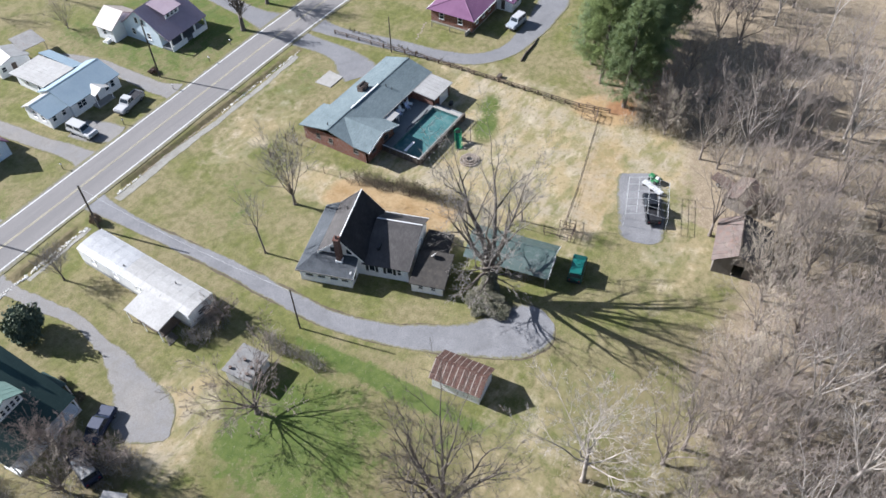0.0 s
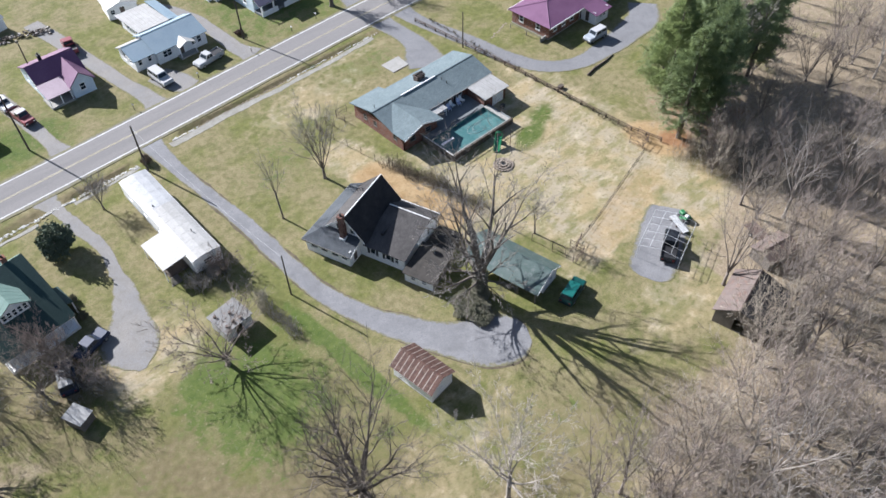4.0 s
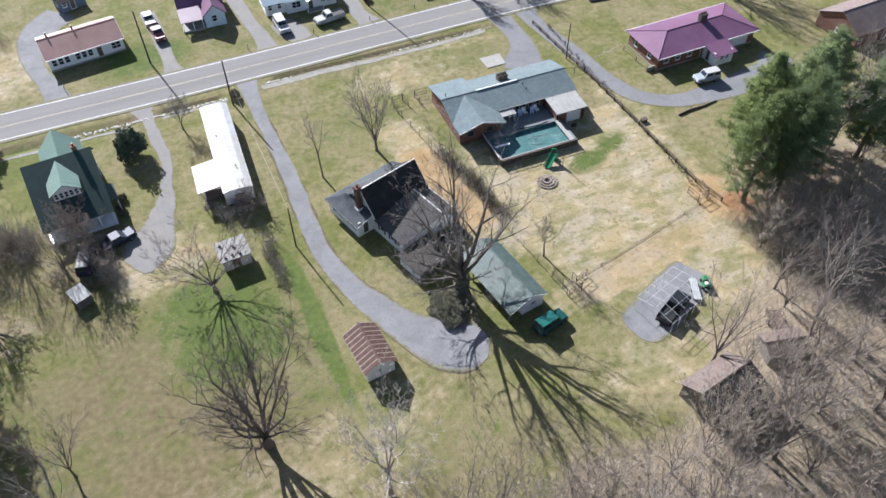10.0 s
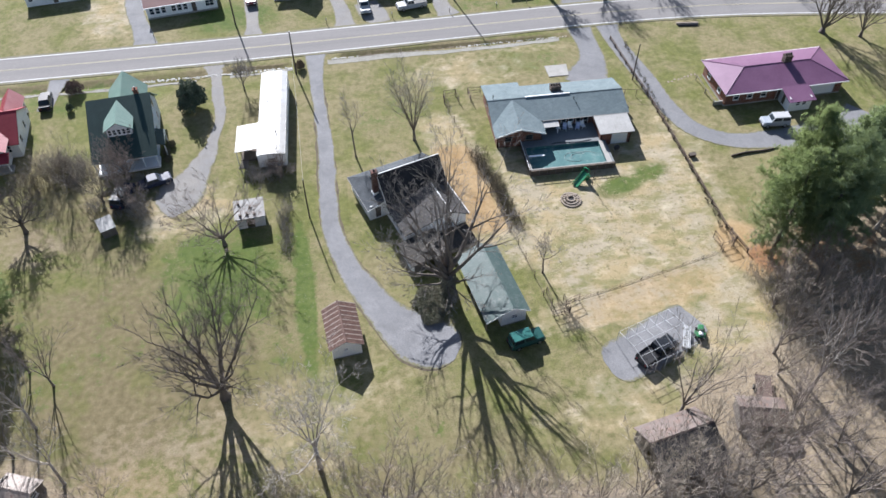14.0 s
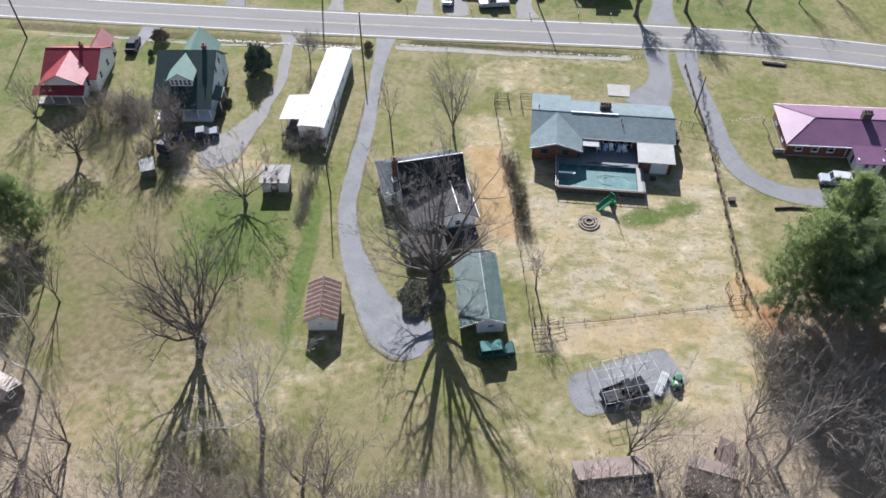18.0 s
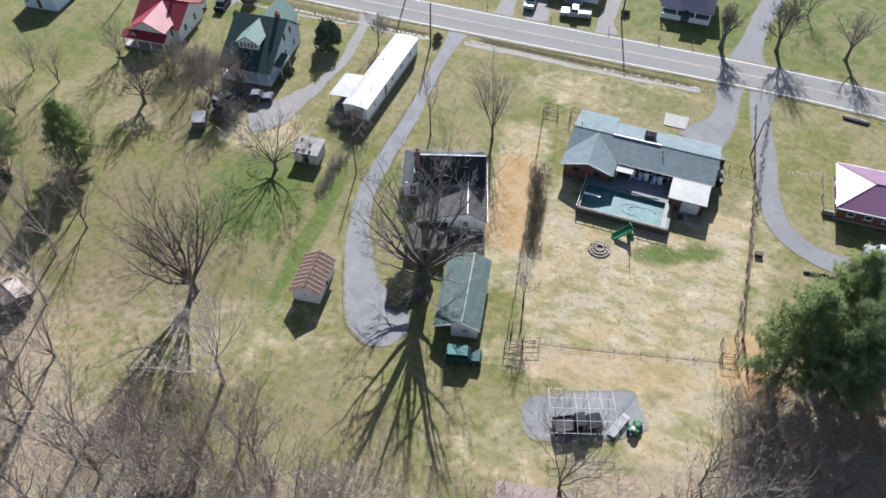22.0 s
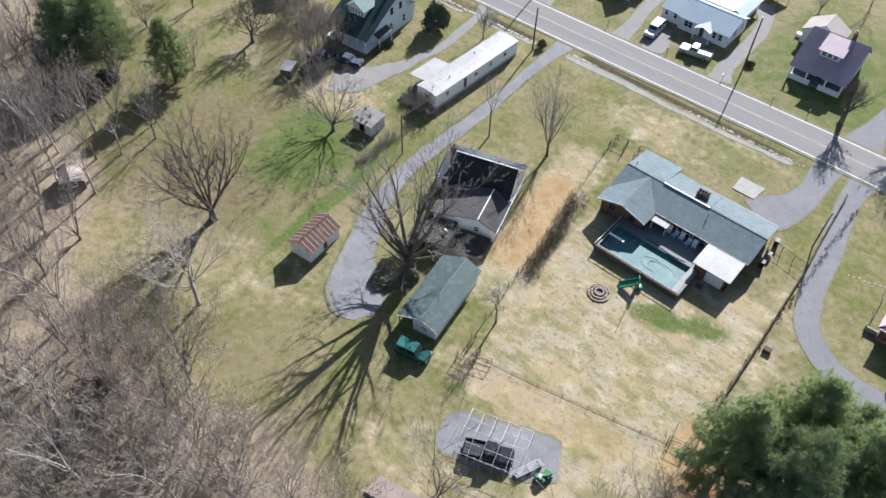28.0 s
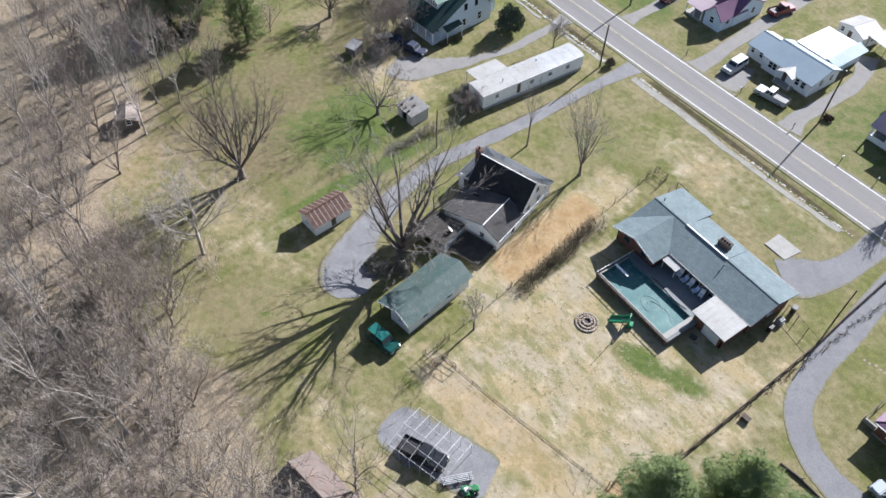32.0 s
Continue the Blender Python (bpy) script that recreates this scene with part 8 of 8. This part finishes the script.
# ---- yard things ----
P = thing("fire_pit", pose(17.85, 6.4, 0), "round stone fire pit of stepped rings", "fire pit")
r = random.Random(3)
for rad, n, h in ((1.3, 26, 0.16), (0.92, 18, 0.26), (0.52, 10, 0.38)):
    for k in range(n):
        a = 2 * math.pi * k / n
        L = rad * 6.283 / n * 0.47
        m = pose(0, 0, 0, 0, 0, math.degrees(a)) @ pose(rad, 0, 0, 0, 0, r.uniform(-5, 5))
        part("stone", Shape().box(-0.13, -L, 0, 0.13, L, h + r.uniform(-0.03, 0.03), m, 0.03), STONE, P)
part("ash_bed", Shape().tube([(0, 0, 0.0), (0, 0, 0.2)], 0.4, 16), DARK_METAL, P)

S = thing("toddler_slide", pose(20.5, 9.9, 0, 0, 0, 35) @ Matrix.Diagonal((1.35, 1.35, 1.25, 1)), "bright green plastic toddler slide", "slide")
part("chute", Shape().plate([(-1.3, -0.28, 0.12), (0.25, -0.28, 0.95), (0.25, 0.28, 0.95), (-1.3, 0.28, 0.12)], 0.06), GREEN_PLASTIC, S)
part("chute_side", Shape().plate([(-1.3, -0.32, 0.3), (0.25, -0.32, 1.15), (0.25, -0.32, 0.9), (-1.3, -0.32, 0.06)], 0.05), GREEN_PLASTIC, S)
part("chute_side", Shape().plate([(-1.3, 0.37, 0.3), (0.25, 0.37, 1.15), (0.25, 0.37, 0.9), (-1.3, 0.37, 0.06)], 0.05), GREEN_PLASTIC, S)
part("ladder", Shape().box(0.25, -0.35, 0, 0.38, 0.35, 0.95, None, 0.04).box(0.38, -0.3, 0, 0.75, 0.3, 0.45, None, 0.06), GREEN_PLASTIC, S)
part("arch", Shape().tube(catmull([(0.3, -0.34, 0.9), (0.3, -0.3, 1.5), (0.3, 0.3, 1.5), (0.3, 0.34, 0.9)], 0.2), 0.06, 6), GREEN_PLASTIC, S)


def grill(x, y, turn, label):
    G_ = thing("grill", pose(x, y, 0, 0, 0, turn), label, "grill")
    part("bowl", box(-0.4, -0.3, 0.6, 0.4, 0.3, 0.95, 0.1), DARK_METAL, G_)
    part("lid", box(-0.42, -0.28, 0.96, 0.42, 0.28, 1.15, 0.1), DARK_METAL, G_)
    for px in (-0.32, 0.28):
        for py in (-0.24, 0.2):
            part("leg", box(px, py, 0, px + 0.04, py + 0.04, 0.62), STEEL, G_)


grill(26.6, 14.9, 10, "black barbecue grill beside the terrace")
A = thing("air_conditioner", pose(30.6, 25.6, 0, 0, 0, 0), "pale grey air conditioner beside the brick house", "air conditioner")
part("case", box(-0.4, -0.4, 0.08, 0.4, 0.4, 0.8, 0.05), GREY_ROOF, A)
part("fan_grille", Shape().tube([(0, 0, 0.8), (0, 0, 0.83)], 0.33, 14), DARK_METAL, A)
part("plinth", box(-0.5, -0.5, 0, 0.5, 0.5, 0.08), CONCRETE, A)
for x, y, c in ((30.5, 28.2, DARK_METAL), (30.7, 23.6, DARK_METAL)):
    B = thing("wheeled_bin", pose(x, y, 0, 0, 0, 12), "black wheeled rubbish bin", "bin", "wheeled bins")
    part("tub", box(-0.3, -0.35, 0.05, 0.3, 0.35, 0.95, 0.06), c, B)
    part("lid", box(-0.33, -0.38, 0.95, 0.33, 0.38, 1.02, 0.02), c, B)


def mailbox(x, y, turn=0):
    M_ = thing("mailbox", pose(x, y, 0, 0, 0, turn), "small roadside mailbox on a wooden post", "mailbox", "mailboxes")
    part("post", box(-0.04, -0.04, 0, 0.04, 0.04, 0.85), POLE_WOOD, M_)
    part("letter_box", box(-0.09, -0.22, 0.85, 0.09, 0.22, 1.05, 0.05), STEEL, M_)


for x, y in ((-42.0, 54.9), (-12.9, 54.7), (-1.5, 54.9), (17.0, 55.2), (22.5, 55.7), (8.6, 54.9)):
    mailbox(x, y)

C = thing("carport", pose(4.0, 83.2, 0, 0, 0, -10), "open carport with grey tin roof behind the bungalow", "carport")
part("roof", Shape().plate([(-2.0, -2.4, 2.3), (2.0, -2.4, 2.3), (2.0, 2.4, 2.5), (-2.0, 2.4, 2.5)], 0.06), GREY_TIN, C)
for px in (-1.8, 1.75):
    for py in (-2.2, 2.15):
        part("post", box(px, py, 0, px + 0.08, py + 0.08, 2.35), OLD_WOOD, C)

K = thing("lean_to_hut", pose(-43.0, 9.8, 0, 0, 0, 25), "small hut with pale tin roof on the lawn", "hut")
part("roof", Shape().plate([(-1.0, -1.2, 1.35), (1.0, -1.2, 1.35), (1.0, 1.2, 1.6), (-1.0, 1.2, 1.6)], 0.05), WHITE_ROOF, K, "pale blue-white tin roof")
for q in ((-0.9, -1.1, 0.9, -1.0), (-0.9, 1.0, 0.9, 1.1), (-0.9, -1.0, -0.8, 1.0), (0.8, -1.0, 0.9, 1.0)):
    part("wall", box(q[0], q[1], 0, q[2], q[3], 1.3), OLD_WOOD, K)

T = thing("scrap_trailer", pose(31.0, -25.1, 0, 0, 0, 70), "rusty flat utility trailer with rails", "trailer")
part("bed", box(-1.5, -0.85, 0.5, 1.5, 0.85, 0.62), RUST_STEEL, T)
for x in (-1.45, -0.5, 0.5, 1.4):
    for y in (-0.83, 0.78):
        part("stake", box(x, y, 0.62, x + 0.05, y + 0.05, 1.1), RUST_STEEL, T)
part("top_rail", box(-1.45, -0.83, 1.1, 1.45, -0.78, 1.16), RUST_STEEL, T)
part("top_rail", box(-1.45, 0.78, 1.1, 1.45, 0.83, 1.16), RUST_STEEL, T)
for y in (-0.95, 0.95):
    wheel(T, 0.0, y, 0.32, 0.18)

CU = thing("culvert", pose(48.3, 45.1, 0, 0, 0, -6), "dark culvert mouth with stone headwall", "culvert")
part("headwall", box(-1.9, -0.15, -0.05, 1.9, 0.15, 0.3), STONE, CU)
part("pipe", Shape().tube([(-1.7, -0.5, 0.06), (1.7, -0.5, 0.06)], 0.26, 10), DARK_METAL, CU)

BX = thing("feed_box", pose(37.0, 12.4, 0, 0, 0, 5), "rust-brown timber box at the fence", "box")
part("body", box(-0.45, -0.28, 0, 0.45, 0.28, 0.45), RUST_STEEL, BX)
part("lid", box(-0.5, -0.32, 0.45, 0.5, 0.32, 0.5), POLE_WOOD, BX)

r = random.Random(8)
for k in range(9):
    ST = thing("stepping_stone", pose(39.6 + 0.6 * k, 29.8 + 0.15 * k + r.uniform(-0.15, 0.15), 0, 0, 0, r.uniform(0, 90)), "rough grey stepping stone in the lawn", "stepping stone", "stepping stones")
    part("slab", Shape().prism([(0.23 * math.cos(w) * r.uniform(0.8, 1.1), 0.17 * math.sin(w) * r.uniform(0.8, 1.1)) for w in np.arange(0, 6.2, 0.9)], -0.03, 0.035), STONE, ST)

# fallen stones and small debris in the yard
r = random.Random(15)
rub, pale_rub = Shape(), Shape()
for k in range(620):
    q = r.random()
    if q < 0.42:
        x = r.uniform(-12.5, 27)
        y, big = 44.05 + 0.012 * (x + 12) + r.gauss(0, 0.1), x > 8 or x < -8
    elif q < 0.86:
        x = r.uniform(-46, -19)
        y, big = 42.15 + 0.012 * (x + 46) + r.gauss(0, 0.14), True
    else:
        x = r.uniform(-72, -46)
        y, big = 41.3 + r.gauss(0, 0.3), False
    s = (r.uniform(0.06, 0.165) if x < 0 else r.uniform(0.06, 0.13)) if big else r.uniform(0.05, 0.12)
    m = pose(x, y, 0.0, r.uniform(-20, 20), r.uniform(-20, 20), r.uniform(0, 360))
    (pale_rub if big else rub).box(-s, -s * 0.7, -0.03, s, s * 0.7, s * 0.55, m, s * 0.2)
tagged(part("white_rubble", pale_rub, surface("bleached_stone", (0.4, 0.39, 0.365), (0.58, 0.57, 0.54), 0.9, 1.2, 8.0, 0.2)), "broken white concrete lumps along the ditch", "rubble", kind="stuff")
tagged(part("rubble", rub, STONE), "scattered pale stones", "stones", kind="stuff")
tufts = Shape()
for _ in range(420):
    x, y = r.uniform(11, 35), r.uniform(-6, 11)
    if math.hypot(x - 17.85, y - 6.4) < 2.2 or (x > 12.8 and x < 26.5 and y > 10.5):
        continue
    for k in range(14):
        a = r.uniform(0, 6.28)
        p = Vector((x + r.gauss(0, 0.14), y + r.gauss(0, 0.14), 0))
        d = Vector((math.cos(a) * 0.12, math.sin(a) * 0.12, r.uniform(0.03, 0.09)))
        w = Vector((-math.sin(a), math.cos(a), 0)) * 0.03
        tufts.add([p - w, p + w, p + d], [(0, 1, 2)])
tagged(part("grass_tufts", tufts, surface("dry_grass", (0.3, 0.27, 0.14), (0.38, 0.34, 0.2), 0.95, 0.5, 4.0, 0.0)), "dry tufts of grass", "grass", kind="stuff")


# ---- back yard of the plum-roofed cottage ----
TARP = surface("dark_blue_mesh", (0.012, 0.018, 0.035), (0.02, 0.03, 0.05), 0.9, 1.0, 6.0, 0.05, spec=0.1)
TR = thing("trampoline", pose(-26.6, 86.9, 0), "round garden trampoline with dark blue mat", "trampoline")
part("mat", Shape().tube([(0, 0, 0.78), (0, 0, 0.8)], 1.75, 20), TARP, TR)
ring = [(1.85 * math.cos(k * 0.3142), 1.85 * math.sin(k * 0.3142), 0.8) for k in range(21)]
part("rim", Shape().tube(ring, 0.09, 5), paint("faded_blue_pad", (0.05, 0.1, 0.16), 0.6), TR)
for k in range(4):
    a = 0.6 + k * 1.5708
    part("leg", Shape().tube([(1.7 * math.cos(a), 1.7 * math.sin(a), 0.0), (1.7 * math.cos(a), 1.7 * math.sin(a), 0.76)], 0.04, 6), STEEL, TR)
r = random.Random(51)
FW = thing("firewood_pile", pose(-16.4, 87.0, 0, 0, 0, -18), "long heap of cut and split firewood", "log pile")
for k in range(90):
    x, y = r.uniform(-4.2, 4.2), r.gauss(0, 0.6)
    z = 0.12 + max(0, 0.55 - abs(y) * 0.5) * r.random()
    a = r.uniform(0, 3.14)
    d = Vector((math.cos(a), math.sin(a), r.uniform(-0.2, 0.2))) * 0.24
    c = Vector((x, y, z))
    part("log", Shape().tube([c - d, c + d], r.uniform(0.1, 0.17), 6), PALE_BARK if r.random() < 0.45 else POLE_WOOD, FW)

CP = thing("clothes_pole", pose(21.25, 8.3, 0), "thin dark metal pole standing in the yard", "pole")
part("shaft", Shape().tube([(0, 0, -0.05), (0.02, 0, 3.2)], [0.045, 0.035], 8), RUST_STEEL, CP)
part("cap", Shape().tube([(0.02, 0, 3.2), (0.02, 0, 3.26)], 0.06, 8), RUST_STEEL, CP)
